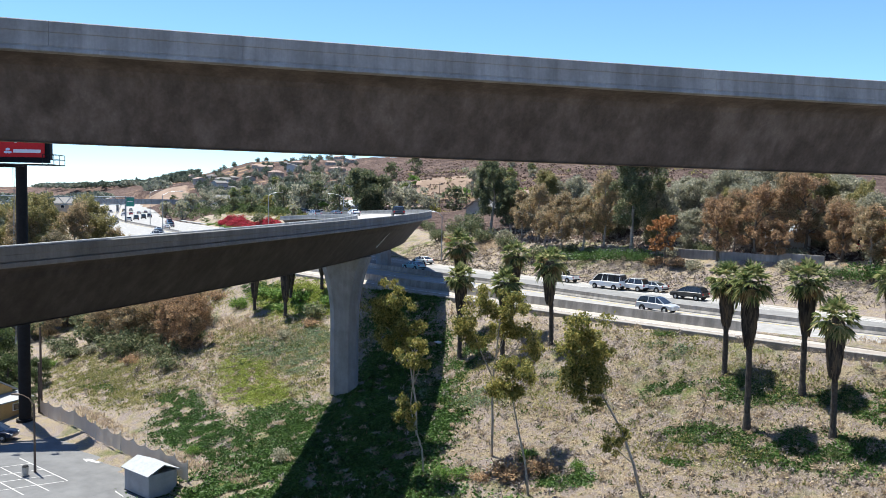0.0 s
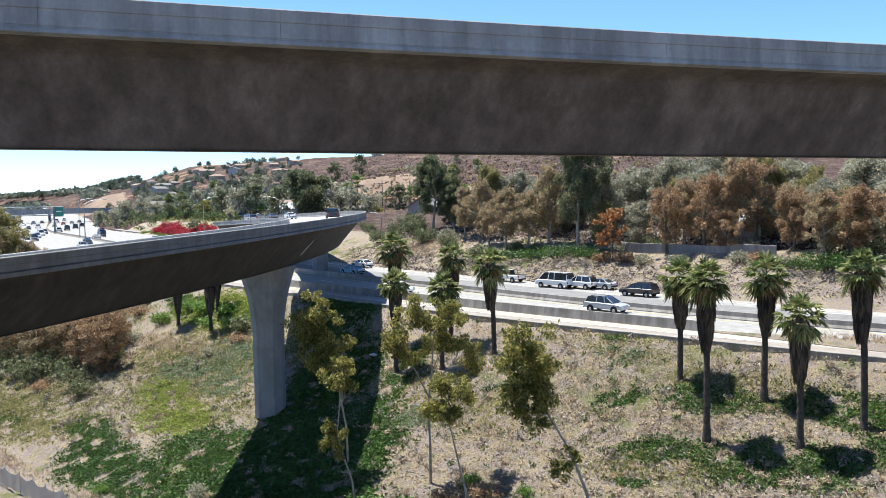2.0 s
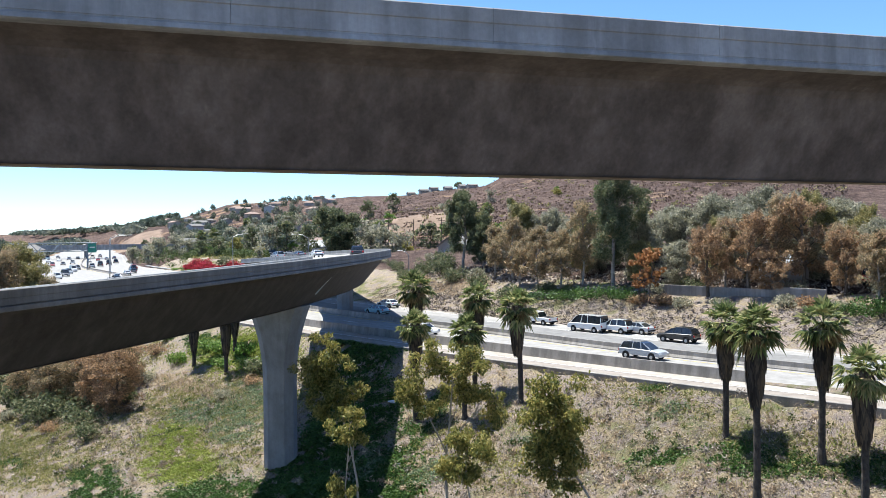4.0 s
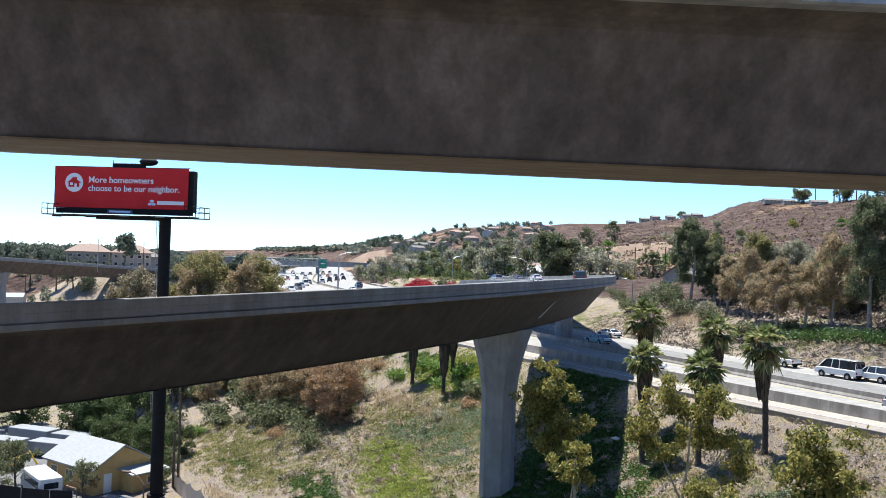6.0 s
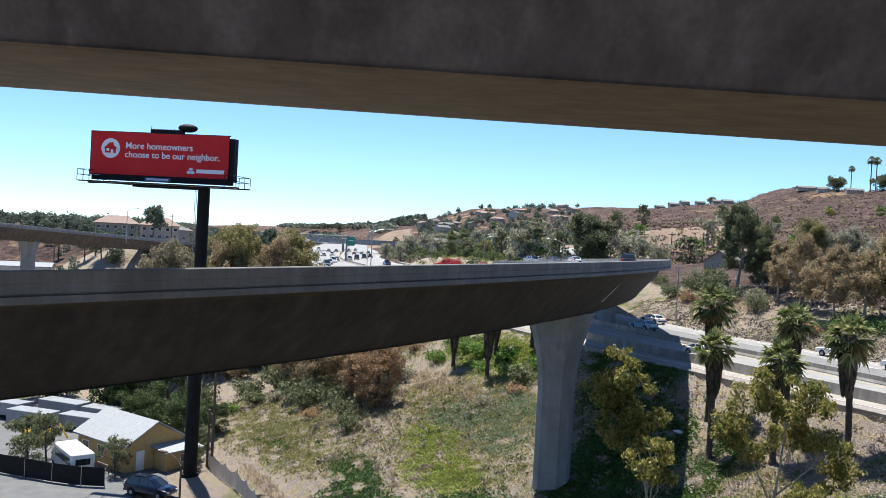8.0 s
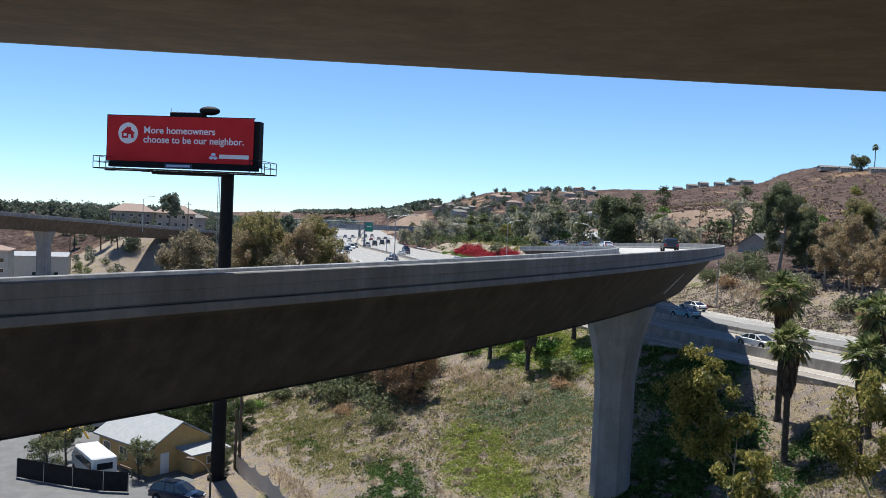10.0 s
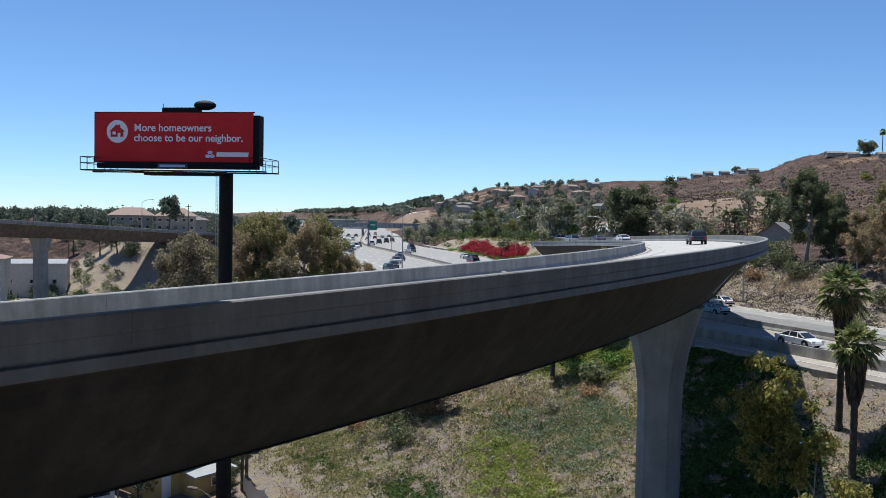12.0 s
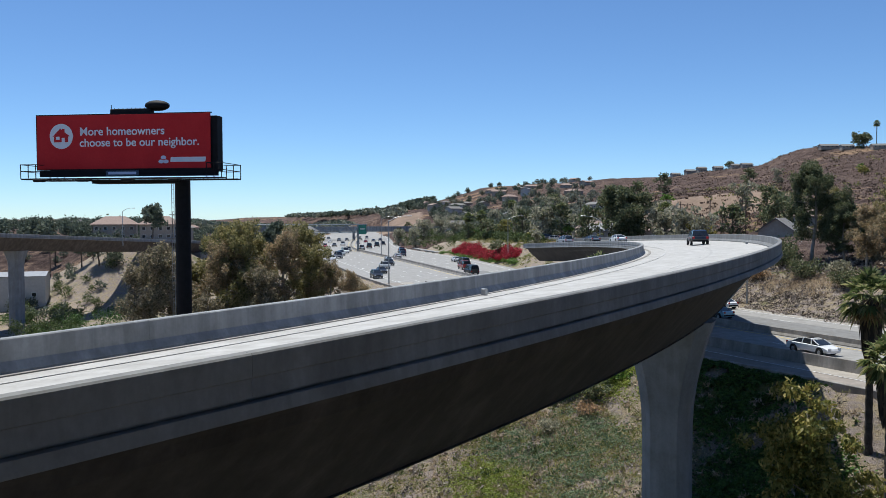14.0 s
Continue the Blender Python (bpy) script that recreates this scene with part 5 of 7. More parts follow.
M_TWIG = foliage("grey-brown litter", [(0.078, 0.065, 0.056), (0.182, 0.151, 0.130), (0.338, 0.289, 0.247), (0.494, 0.436, 0.377)], .9, .15)
cover("bark_litter", "grey-brown bark and twig litter over the slope", M_TWIG, [(-10, 85, 34, 11, -17), (12, 83, 20, 9, -15), (-58, 91, 20, 9, -15)], 15, .07, .12, 186, 3.2, .1)
cover("terrace_brush", "brown brushwood under the trees across the freeway", M_TWIG, [(-20, 158, 30, 7, -22), (8, 149, 26, 7, -20), (32, 138, 18, 7, -20), (-48, 168, 16, 6, -25)], 9, .22, .6, 188, 2.4, .3)
cover("gore_grass", "dry yellow grass on the gore", M_STRAW, [(25, 99.9, 7, 1.9, -12), (38, 97.3, 9, 2.4, -12)], 40, .06, .2, 189, 6, .7, .45)
cover("stalks", "thin dry stalks standing on the bank", M_STRAW, [(6, 86, 24, 7, -16), (-52, 101, 12, 4, -20), (-64, 90, 12, 4, -15)], 20, .03, .2, 187, 13, .9)


def tufts(name, label, mat, areas, per_area, radius, leaf, seed, aspect=4.0, count=26):
    """Small tufts scattered over oval areas of the slope."""
    r = random.Random(seed)
    clumps = []
    for x, y, a, c, turn in areas:
        for _ in range(int(per_area * a * c)):
            q, th = math.sqrt(r.random()), r.uniform(0, 6.283)
            px, py, t = q * math.cos(th) * a, q * math.sin(th) * c, radians(turn)
            X, Y = x + px * math.cos(t) - py * math.sin(t), y + px * math.sin(t) + py * math.cos(t)
            k = radius * r.uniform(.5, 1.5)
            clumps.append((X, Y, k * .45, k, k, k * .75))
    ground_z = land([c[0] for c in clumps], [c[1] for c in clumps])
    clumps = [(x, y, z + float(g), a, b, c) for (x, y, z, a, b, c), g in zip(clumps, ground_z)]
    return tagged(put(name, leaf_mesh(name, clumps, count / radius ** 2, leaf, seed, -.35, aspect, .2), mat), label, "plants", kind="stuff")


SLOPE = [(-20, 84, 50, 16, -18), (6, 83, 28, 11, -15), (-62, 92, 24, 11, -15)]
tufts("dry_tufts", "tufts of dry grass over the slope", M_STRAW, SLOPE, .55, .3, .085, 211)
tufts("green_tufts", "low green weeds over the slope", M_DULL, SLOPE, .34, .34, .1, 212, 2.2)
tufts("brush_tufts", "dead brown brush over the slope", M_TWIG, SLOPE, .4, .36, .09, 213, 3.4)
tufts("bank_tufts", "dry brush tufts on the cut bank", M_TWIG, [(-40, 151, 18, 6, -27), (-14, 139, 20, 5, -22), (14, 130, 18, 5, -20), (38, 121, 16, 5, -20)], .7, .42, .12, 214, 3.0)


def clump_field(name, label, mat, count, bears, dists, size, height, per, seed, skip=28, leaf=.9, gap=60):
    """Far trees and scrub as leaf clumps over the land."""
    r = random.Random(seed)
    clumps = []
    for _ in range(count):
        b, d = math.radians(r.uniform(*bears)), math.exp(r.uniform(math.log(dists[0]), math.log(dists[1])))
        x, y = d * math.cos(b), 40 + d * math.sin(b)
        u_, s_ = freeway_uv(x, y)
        if u_[0] > -fwy_width(s_)[0] - skip and not (u_[0] > gap):
            continue
        if 135.0 < math.degrees(b) < 138.8 and 560 < d < 715:
            continue
        if mat in (M_FARGREEN, M_FARGREY) and math.degrees(b) < 133.5 and r.random() < .62 * float(smooth(420, 820, d)):
            continue
        z = float(land(x, y)[0])
        k = r.uniform(.6, 1.3)
        for j in range(2 if height > 2 else 1):
            clumps.append((x + r.uniform(-.4, .4) * size, y + r.uniform(-.4, .4) * size, z + height * k * (.45 + .35 * j), size * k * (1 - .25 * j), size * k * (1 - .25 * j), height * k * .45))
    return tagged(put(name, leaf_mesh(name, clumps, per, leaf, seed, .1, 1.4), mat), label, "plants", kind="stuff")


# Far leaf tones are lightened and greyed: distance haze mixed into the colour.
M_FARGREEN = foliage("dark green leaves lightened for haze", [(.06, .08, .058), (.115, .14, .1), (.18, .2, .15)], .8, .3)
M_FARGREY = foliage("grey-green leaves lightened for haze", [(.11, .125, .1), (.19, .2, .155), (.28, .28, .21)], .8, .3)
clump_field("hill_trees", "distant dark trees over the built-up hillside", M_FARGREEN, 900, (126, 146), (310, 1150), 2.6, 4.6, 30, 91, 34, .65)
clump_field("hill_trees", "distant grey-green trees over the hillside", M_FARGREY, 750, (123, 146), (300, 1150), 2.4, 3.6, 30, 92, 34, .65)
clump_field("hill_scrub", "brown scrub over the dry hill", foliage("brown scrub leaves", [(.08, .054, .042), (.15, .104, .078), (.22, .16, .11)], .8, .1), 7000, (88, 134), (240, 760), 1.3, .9, 7, 93, 60, .6)
clump_field("hill_scrub", "green scrub over the dry hill", M_OLIVE, 420, (88, 135), (230, 560), 1.8, 1.5, 9, 94, 60, .6)
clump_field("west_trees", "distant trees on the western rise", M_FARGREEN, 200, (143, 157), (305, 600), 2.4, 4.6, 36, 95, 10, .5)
clump_field("slope_brush", "dull green brush over the western slope", M_DULL, 170, (149, 159), (165, 290), 1.3, 1.2, 80, 221, 10, .22)
clump_field("valley_trees", "trees and shrubs in the far valley", M_DULL, 30, (155, 163), (195, 300), 1.8, 2.8, 70, 96, 10, .28)
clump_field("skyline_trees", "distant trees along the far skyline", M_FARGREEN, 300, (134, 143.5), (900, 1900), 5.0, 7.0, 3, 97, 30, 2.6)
clump_field("slope_trees", "dull green trees and shrubs on the western slope", M_DULL, 95, (149, 160), (165, 290), 1.6, 2.6, 90, 98, 10, .24)
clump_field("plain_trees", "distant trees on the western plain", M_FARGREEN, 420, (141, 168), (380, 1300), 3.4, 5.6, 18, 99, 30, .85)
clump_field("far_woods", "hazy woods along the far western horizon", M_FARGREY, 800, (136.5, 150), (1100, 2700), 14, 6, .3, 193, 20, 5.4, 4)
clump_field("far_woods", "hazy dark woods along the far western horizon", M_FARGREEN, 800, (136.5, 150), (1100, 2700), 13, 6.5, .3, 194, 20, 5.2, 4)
r_ = random.Random(44)
# Dark clumps planted in place of the viaduct's shade on the slope
thicket = []
for k in range(30):
    b_, d_ = math.radians(r_.uniform(154.2, 162.0)), r_.uniform(205, 262)
    x, y = d_ * math.cos(b_), 40 + d_ * math.sin(b_)
    k_ = r_.uniform(1.0, 2.2)
    thicket.append((x, y, float(land(x, y)[0]) + k_ * .5, k_ * 1.4, k_ * 1.4, k_))
verge = []
for k in range(260):
    s_, q_ = r_.uniform(424, 640), r_.random()
    x, y, _ = fwy_pt(s_, float(fwy_width(s_)) + 4 + 46 * q_)
    k_ = r_.uniform(.7, 1.5) * (1 + 1.1 * q_)
    verge.append((x, y, float(land(x, y)[0]) + k_ * .5, k_ * 1.5, k_ * 1.5, k_))
tagged(put("freeway_shrubs", leaf_mesh("freeway_shrubs", verge, 44, .36, 196, .1, 1.4), M_DULL), "dull green shrubs on the bank beside the far freeway", "plants", kind="stuff")
low_bank = []
for k in range(330):
    s_, q_ = r_.uniform(318, 424), r_.random()
    x, y, _ = fwy_pt(s_, float(fwy_width(s_)) + 2 + 22 * q_)
    k_ = r_.uniform(.25, .7)
    low_bank.append((x, y, float(land(x, y)[0]) + k_ * .4, k_ * 1.6, k_ * 1.6, k_))
tagged(put("bank_shrubs", leaf_mesh("bank_shrubs", low_bank, 110, .2, 199, .1, 1.6), M_GRASS), "yellow-green weeds on the bank below the ramp", "plants", kind="stuff")
tagged(put("thicket", leaf_mesh("thicket", thicket, 90, .24, 195, .1, 1.4), M_IVY), "dark green thicket standing in for shade on the western slope", "plants", kind="stuff")
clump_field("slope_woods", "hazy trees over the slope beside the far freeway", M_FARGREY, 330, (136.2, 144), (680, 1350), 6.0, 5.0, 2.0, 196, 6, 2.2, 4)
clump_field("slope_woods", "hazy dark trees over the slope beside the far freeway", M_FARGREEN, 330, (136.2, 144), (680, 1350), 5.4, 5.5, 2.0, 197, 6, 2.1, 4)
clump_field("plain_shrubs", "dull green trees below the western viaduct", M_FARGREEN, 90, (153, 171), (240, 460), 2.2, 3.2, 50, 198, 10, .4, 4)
# ---------------------------------------------------------------- car park and yard
M_TAN = surface("tan stucco wall", (.46, .30, .12), (.54, .37, .16), 2, .85, .2)
M_ROOFW = surface("white shingle roof", (.26, .275, .285), (.34, .35, .36), 2.5, .85, .5, 8)
M_TRIMW = surface("white painted trim", (.7, .7, .69), (.78, .78, .77), 3, .5, .05)
M_GLASS = surface("dark window glass", (.012, .016, .02), (.03, .035, .042), 1, .08, 0, 14, 0, .8)
M_SHEET = surface("pale sheet metal", (.2, .21, .225), (.29, .3, .315), 1.2, .5, .05)
M_TARP = foliage("tan fence cloth", [(0.420, 0.364, 0.301), (0.532, 0.462, 0.392), (0.630, 0.560, 0.476)], .9, .5)
M_STUCCO = surface("pale stucco", (.33, .28, .23), (.42, .37, .31), 1.5, .9, .2)
M_STUCCOW = surface("white stucco", (.42, .41, .39), (.52, .51, .49), 1.5, .9, .2)
M_TILE = surface("faded roof tile", (.2, .14, .115), (.29, .21, .175), 2, .85, .5, 10)
M_TILEG = surface("grey roof shingle", (.13, .125, .12), (.21, .2, .19), 2, .9, .5, 10)
lot = mesh_from("car_park", [(-60, 50, .72), (-28.5, 48, .72), (-31.5, 66.2, .72), (-36, 67.9, .72), (-44, 70.1, .72), (-52, 72.3, .72), (-58, 74.0, .72), (-60.5, 66, .72)],
                [(0, 1, 2, 3, 4, 5, 6, 7)])
tagged(put("pavement_car_park", lot, M_ASPHALT), "grey asphalt car park with white bay lines", "pavement", kind="structure")


def stripe(x0, y0, x1, y1, w=.12, z=.735):
    dx, dy = x1 - x0, y1 - y0
    l = math.hypot(dx, dy)
    nx, ny = -dy / l * w / 2, dx / l * w / 2
    me = mesh_from("bay_line", [(x0 + nx, y0 + ny, z), (x1 + nx, y1 + ny, z), (x1 - nx, y1 - ny, z), (x0 - nx, y0 - ny, z)], [(0, 1, 2, 3)])
    tagged(put("bay_line", me, M_WORN), "white painted bay line on asphalt", "road marking", "bay lines", "structure")


for a in ((-54.6, 66.7, -44.8, 64.6), (-53.5, 63.9, -44.0, 62.0), (-49.5, 65.7, -52.3, 61.0), (-47.2, 65.2, -50.2, 60.4), (-44.8, 64.6, -47.8, 59.8), (-50.6, 61.4, -45.0, 60.2), (-38.9, 64.9, -37.0, 64.2), (-52.1, 66.2, -54.9, 61.5)):
    stripe(*a)
ar = mesh_from("arrow", [(-49.0, 69.7, .737), (-47.9, 70.2, .737), (-47.9, 69.9, .737), (-46.6, 69.9, .737), (-46.6, 69.5, .737), (-47.9, 69.5, .737), (-47.9, 69.2, .737)], [(0, 6, 5, 4, 3, 2, 1)])
tagged(put("arrow_marking", ar, M_WORN), "white painted arrow on the asphalt", "road marking", kind="structure")

# white shed
shed = thing("shed", "white metal shed with shallow gable roof by the car park", "shed", pose(-36.3, 66.6, .72, 0, 0, -12))
part("wall", boxed(-2.0, -1.4, 0, 2.0, 1.4, 2.1, .02), M_SHEET, shed)
rf = bmesh.new()
slab(rf, [(-1.65, 2.05), (0, 2.75), (1.65, 2.05), (1.65, 2.13), (0, 2.84), (-1.65, 2.13)], -2.2, 2.2)
part("roof", rf, M_ROOFW, shed, "", pose(0, 0, 0, 0, 0, 90))
part("skid", boxed(-2.05, -1.45, -.1, 2.05, 1.45, .06, .02), M_BLACK, shed)

# cloth-covered fence along the foot of the slope
fence = thing("fence", "chain fence covered with sagging tan cloth", "fence")
FL = [(-66.8, 78.2), (-63.5, 76.9), (-60.2, 76.0), (-57, 75.2), (-54, 74.2), (-51.2, 73.1), (-48.6, 72.4), (-46.0, 71.8), (-43.2, 70.9), (-40.6, 70.0), (-38.0, 69.4), (-35.6, 68.8), (-33.2, 68.0)]
for i, (x, y) in enumerate(FL):
    z = float(land(x, y)[0])
    part("post", tube(bmesh.new(), [(x, y, z - .5), (x, y, z + 2.0)], [.04, .04], 6), M_STEEL, fence)
for (x0, y0), (x1, y1) in zip(FL, FL[1:]):
    n, vs, fs = 7, [], []
    for i in range(n + 1):
        t = i / n
        x, y = x0 + (x1 - x0) * t, y0 + (y1 - y0) * t
        z = float(land(x, y)[0])
        sag = .38 * 4 * t * (1 - t)
        w = .09 * math.sin(9 * t + x0)
        for k in range(4):
            vs.append((x + w * k / 3 * .5, y - .06 - w * (1 - k / 3), z + .05 + (1.8 - sag) * k / 3))
    for i in range(n):
        for k in range(3):
            a = i * 4 + k
            fs.append((a, a + 4, a + 5, a + 1))
    put("cloth", mesh_from("cloth", vs, fs, True), M_TARP, fence)


def lamp_post(label, x, y, z, h, arm, turn, name="street_lamp", mat=None, group="street lamps"):
    mat = mat or M_STEEL
    top = thing(name, label, "lamp", pose(x, y, z, 0, 0, turn), group)
    part("pole", tube(bmesh.new(), [(0, 0, -.4), (0, 0, h * .5), (0, 0, h)], [.13, .1, .07], 8), mat, top)
    if arm:
        a = part("arm", tube(bmesh.new(), [(0, 0, h - .1), (arm * .35, 0, h + .55), (arm * .7, 0, h + .8), (arm, 0, h + .85)], [.06, .05, .045, .04], 6), mat, top)
        part("lamp_head", boxed(arm - .1, -.16, h + .76, arm + .7, .16, h + .92, .04), mat, a)
    return top


lamp_post("dark wooden car park light pole with curved arm", -49.5, 64.7, .7, 6.6, 1.6, 200, "light_pole", M_WOOD, "light poles")
bin_ = thing("litter_bin", "small grey litter bin on the car park", "bin", pose(-49.4, 63.6, .72))
part("body", tube(bmesh.new(), [(0, 0, 0), (0, 0, .85)], [.26, .31], 12), M_STEEL, bin_)
part("lid", tube(bmesh.new(), [(0, 0, .86), (0, 0, .98)], [.32, .2], 12), M_BLACK, bin_)
for x, y, h in ((-69.2, 80.2, 9.5), (-66.6, 78.0, 6.0)):
    wp = thing("wooden_pole", "weathered brown wooden utility pole", "pole", pose(x, y, float(land(x, y)[0])), "utility poles")
    part("shaft", tube(bmesh.new(), [(0, 0, -.5), (0, 0, h)], [.17, .12], 8), M_WOOD, wp)

# tan house with white roof
def window(parent, x, y, z, w, h, axis, frame=None):
    """A framed window proud of a wall; axis: 0 faces along y, 1 along x."""
    frame = frame or M_TRIMW
    d = .05
    f, g = bmesh.new(), bmesh.new()
    t = .09
    if axis == 0:
        for a in ((-w / 2, -h / 2, w / 2, -h / 2 + t), (-w / 2, h / 2 - t, w / 2, h / 2), (-w / 2, -h / 2 + t, -w / 2 + t, h / 2 - t), (w / 2 - t, -h / 2 + t, w / 2, h / 2 - t)):
            box(f, x + a[0], y - d, z + a[1], x + a[2], y + d, z + a[3])
        box(g, x - w / 2 + t, y - d * .5, z - h / 2 + t, x + w / 2 - t, y + d * .5, z + h / 2 - t)
    else:
        for a in ((-w / 2, -h / 2, w / 2, -h / 2 + t), (-w / 2, h / 2 - t, w / 2, h / 2), (-w / 2, -h / 2 + t, -w / 2 + t, h / 2 - t), (w / 2 - t, -h / 2 + t, w / 2, h / 2 - t)):
            box(f, x - d, y + a[0], z + a[1], x + d, y + a[2], z + a[3])
        box(g, x - d * .5, y - w / 2 + t, z - h / 2 + t, x + d * .5, y + w / 2 - t, z + h / 2 - t)
    wn_ = part("window", f, frame, parent)
    part("pane", g, M_GLASS, wn_)
    return wn_


def house(name, label, x, y, z, turn, lx, ly, wall_h, roof_h, wall_m, roof_m, hip=0.0, eave=.5, windows=3, group="houses", storeys=1):
    """Walls, a gable or hip roof, windows and a door."""
    top = thing(name, label, "house", pose(x, y, z, 0, 0, turn), group)
    bm = bmesh.new()
    gable = 0 if hip else roof_h
    pts = [(-ly / 2, -.6), (ly / 2, -.6), (ly / 2, wall_h), (0, wall_h + gable * .97), (-ly / 2, wall_h)]
    vs = [[bm.verts.new((sx * lx / 2, py, pz)) for py, pz in pts] for sx in (-1, 1)]
    bm.faces.new(vs[0][::-1])
    bm.faces.new(vs[1])
    for k in range(5):
        bm.faces.new((vs[0][k], vs[0][(k + 1) % 5], vs[1][(k + 1) % 5], vs[1][k]))
    part("wall", bm, wall_m, top)
    rb = bmesh.new()
    e, th = eave, .16
    drop = roof_h * e / (ly / 2)
    def roof_pt(px, py, pz):
        return rb.verts.new((px, py, pz))
    L = lx / 2 + e
    for s in (-1, 1):
        low = [(-L, s * (ly / 2 + e), wall_h - drop), (L, s * (ly / 2 + e), wall_h - drop)]
        hi = [(L - (hip + e if hip else 0), 0, wall_h + roof_h), (-L + (hip + e if hip else 0), 0, wall_h + roof_h)]
        q = low + hi
        a, c = [roof_pt(*p) for p in q], [roof_pt(p[0], p[1], p[2] + th) for p in q]
        rb.faces.new(a[::-1])
        rb.faces.new(c)
        for k in range(4):
            rb.faces.new((a[k], a[(k + 1) % 4], c[(k + 1) % 4], c[k]))
    if hip:
        for s in (-1, 1):
            q = [(s * L, -(ly / 2 + e), wall_h - drop), (s * L, ly / 2 + e, wall_h - drop), (s * (L - hip - e), 0, wall_h + roof_h)]
            a, c = [roof_pt(*p) for p in q], [roof_pt(p[0], p[1], p[2] + th) for p in q]
            rb.faces.new(a[::-1])
            rb.faces.new(c)
            for k in range(3):
                rb.faces.new((a[k], a[(k + 1) % 3], c[(k + 1) % 3], c[k]))
    part("roof", rb, roof_m, top)
    for st in range(storeys):
        zz = 1.55 + st * 2.8
        for i in range(windows):
            wx = -lx / 2 + lx * (i + .5) / windows
            for s in (-1, 1):
                window(top, wx, s * ly / 2, zz, min(1.3, lx / windows * .5), 1.2, 0)
        for s in (-1, 1):
            window(top, s * lx / 2, ly * .18, zz, 1.1, 1.2, 1)
    part("door", boxed(lx / 2 - .04, -ly * .32, 0, lx / 2 + .06, -ly * .32 + .95, 2.05, .02), M_TRIMW, top)
    return top


h1 = house("house", "tan single-storey house with a white gabled roof", -75.4, 74.0, .7, 6, 8.8, 7.0, 2.85, 1.95, M_TAN, M_ROOFW, 0, .45, 3)
an = bmesh.new()
slab(an, [(4.4, .0), (6.7, .0), (6.7, 1.95), (4.4, 2.25)], -.2, 3.8)
part("annex", an, M_TAN, h1)
ar_ = bmesh.new()
slab(ar_, [(4.3, 2.3), (7.1, 1.95), (7.1, 2.09), (4.3, 2.44)], -.6, 4.2)
part("annex_roof", ar_, M_ROOFW, h1)
window(h1, 6.72, 2.2, 1.2, 1.5, .9, 1)
part("porch_rail", box(box(boxed(1.2, -4.7, .75, 3.4, -4.6, .85), 1.2, -4.7, 0, 1.3, -4.6, .85), 3.3, -4.7, 0, 3.4, -4.6, .85), M_TILE, h1, "red-brown timber porch rail")
for dx, dy in ((-1.5, 1.2), (1.2, .8)):
    part("roof_vent", tube(bmesh.new(), [(dx, dy, 3.6), (dx, dy, 4.6)], [.08, .08], 8), M_STEEL, h1)


# ---------------------------------------------------------------- vehicles
M_TYRE = surface("black tyre rubber", (.012, .012, .013), (.025, .025, .026), 4, .9, .1)
M_RIM = surface("alloy rim", (.35, .36, .37), (.5, .5, .51), 4, .35, 0, 14, .8)
M_LAMPR = surface("red lamp glass", (.35, .01, .012), (.45, .02, .02), 3, .25, 0)
M_LAMPW = surface("clear lamp glass", (.6, .62, .63), (.75, .76, .77), 3, .2, 0)


def paint(name, c):
    m = surface(name, tuple(v * .93 for v in c), c, .8, .28, 0)
    m.node_tree.nodes["Principled BSDF"].inputs["Coat Weight"].default_value = .6
    return m


PAINTS = {"white": paint("white car paint", (.78, .78, .77)), "silver": paint("silver car paint", (.42, .44, .46)), "black": paint("black car paint", (.018, .018, .02)), "grey": paint("grey car paint", (.14, .15, .16)),
          "blue": paint("dark blue car paint", (.011, .022, .05)), "red": paint("dark red car paint", (.30, .02, .02)), "teal": paint("pale blue car paint", (.3, .5, .56))}
# length, width, then side outline: lower body and cabin (x from the rear, z)
KINDS = {"sedan": (4.7, 1.8, [(.05, .32), (0, .6), (.05, .86), (.3, .97), (.9, 1.0), (2.2, .98), (3.5, .93), (4.2, .82), (4.58, .68), (4.7, .52), (4.64, .3)], [(.5, .97), (1.2, 1.33), (1.75, 1.43), (2.5, 1.43), (2.95, 1.33), (3.65, .93)]),
         "suv": (4.8, 1.9, [(.06, .4), (0, .7), (.04, 1.0), (.18, 1.1), (2.2, 1.09), (3.5, 1.06), (4.3, .98), (4.68, .86), (4.8, .62), (4.74, .38)], [(.1, 1.08), (.42, 1.62), (.9, 1.75), (2.4, 1.74), (2.85, 1.62), (3.7, 1.06)]),
         "van": (5.4, 2.0, [(.04, .4), (0, .8), (.03, 1.2), (4.4, 1.2), (5.05, 1.1), (5.32, .92), (5.4, .7), (5.36, .4)], [(.04, 1.18), (.1, 1.95), (.25, 2.14), (3.6, 2.16), (4.0, 2.04), (4.85, 1.16)]),
         "pickup": (5.5, 1.95, [(.03, .48), (0, .8), (.02, 1.08), (2.0, 1.1), (4.2, 1.1), (5.1, 1.04), (5.44, .9), (5.5, .7), (5.46, .46)], [(1.95, 1.08), (2.15, 1.7), (2.35, 1.78), (3.4, 1.8), (3.7, 1.68), (4.35, 1.08)])}


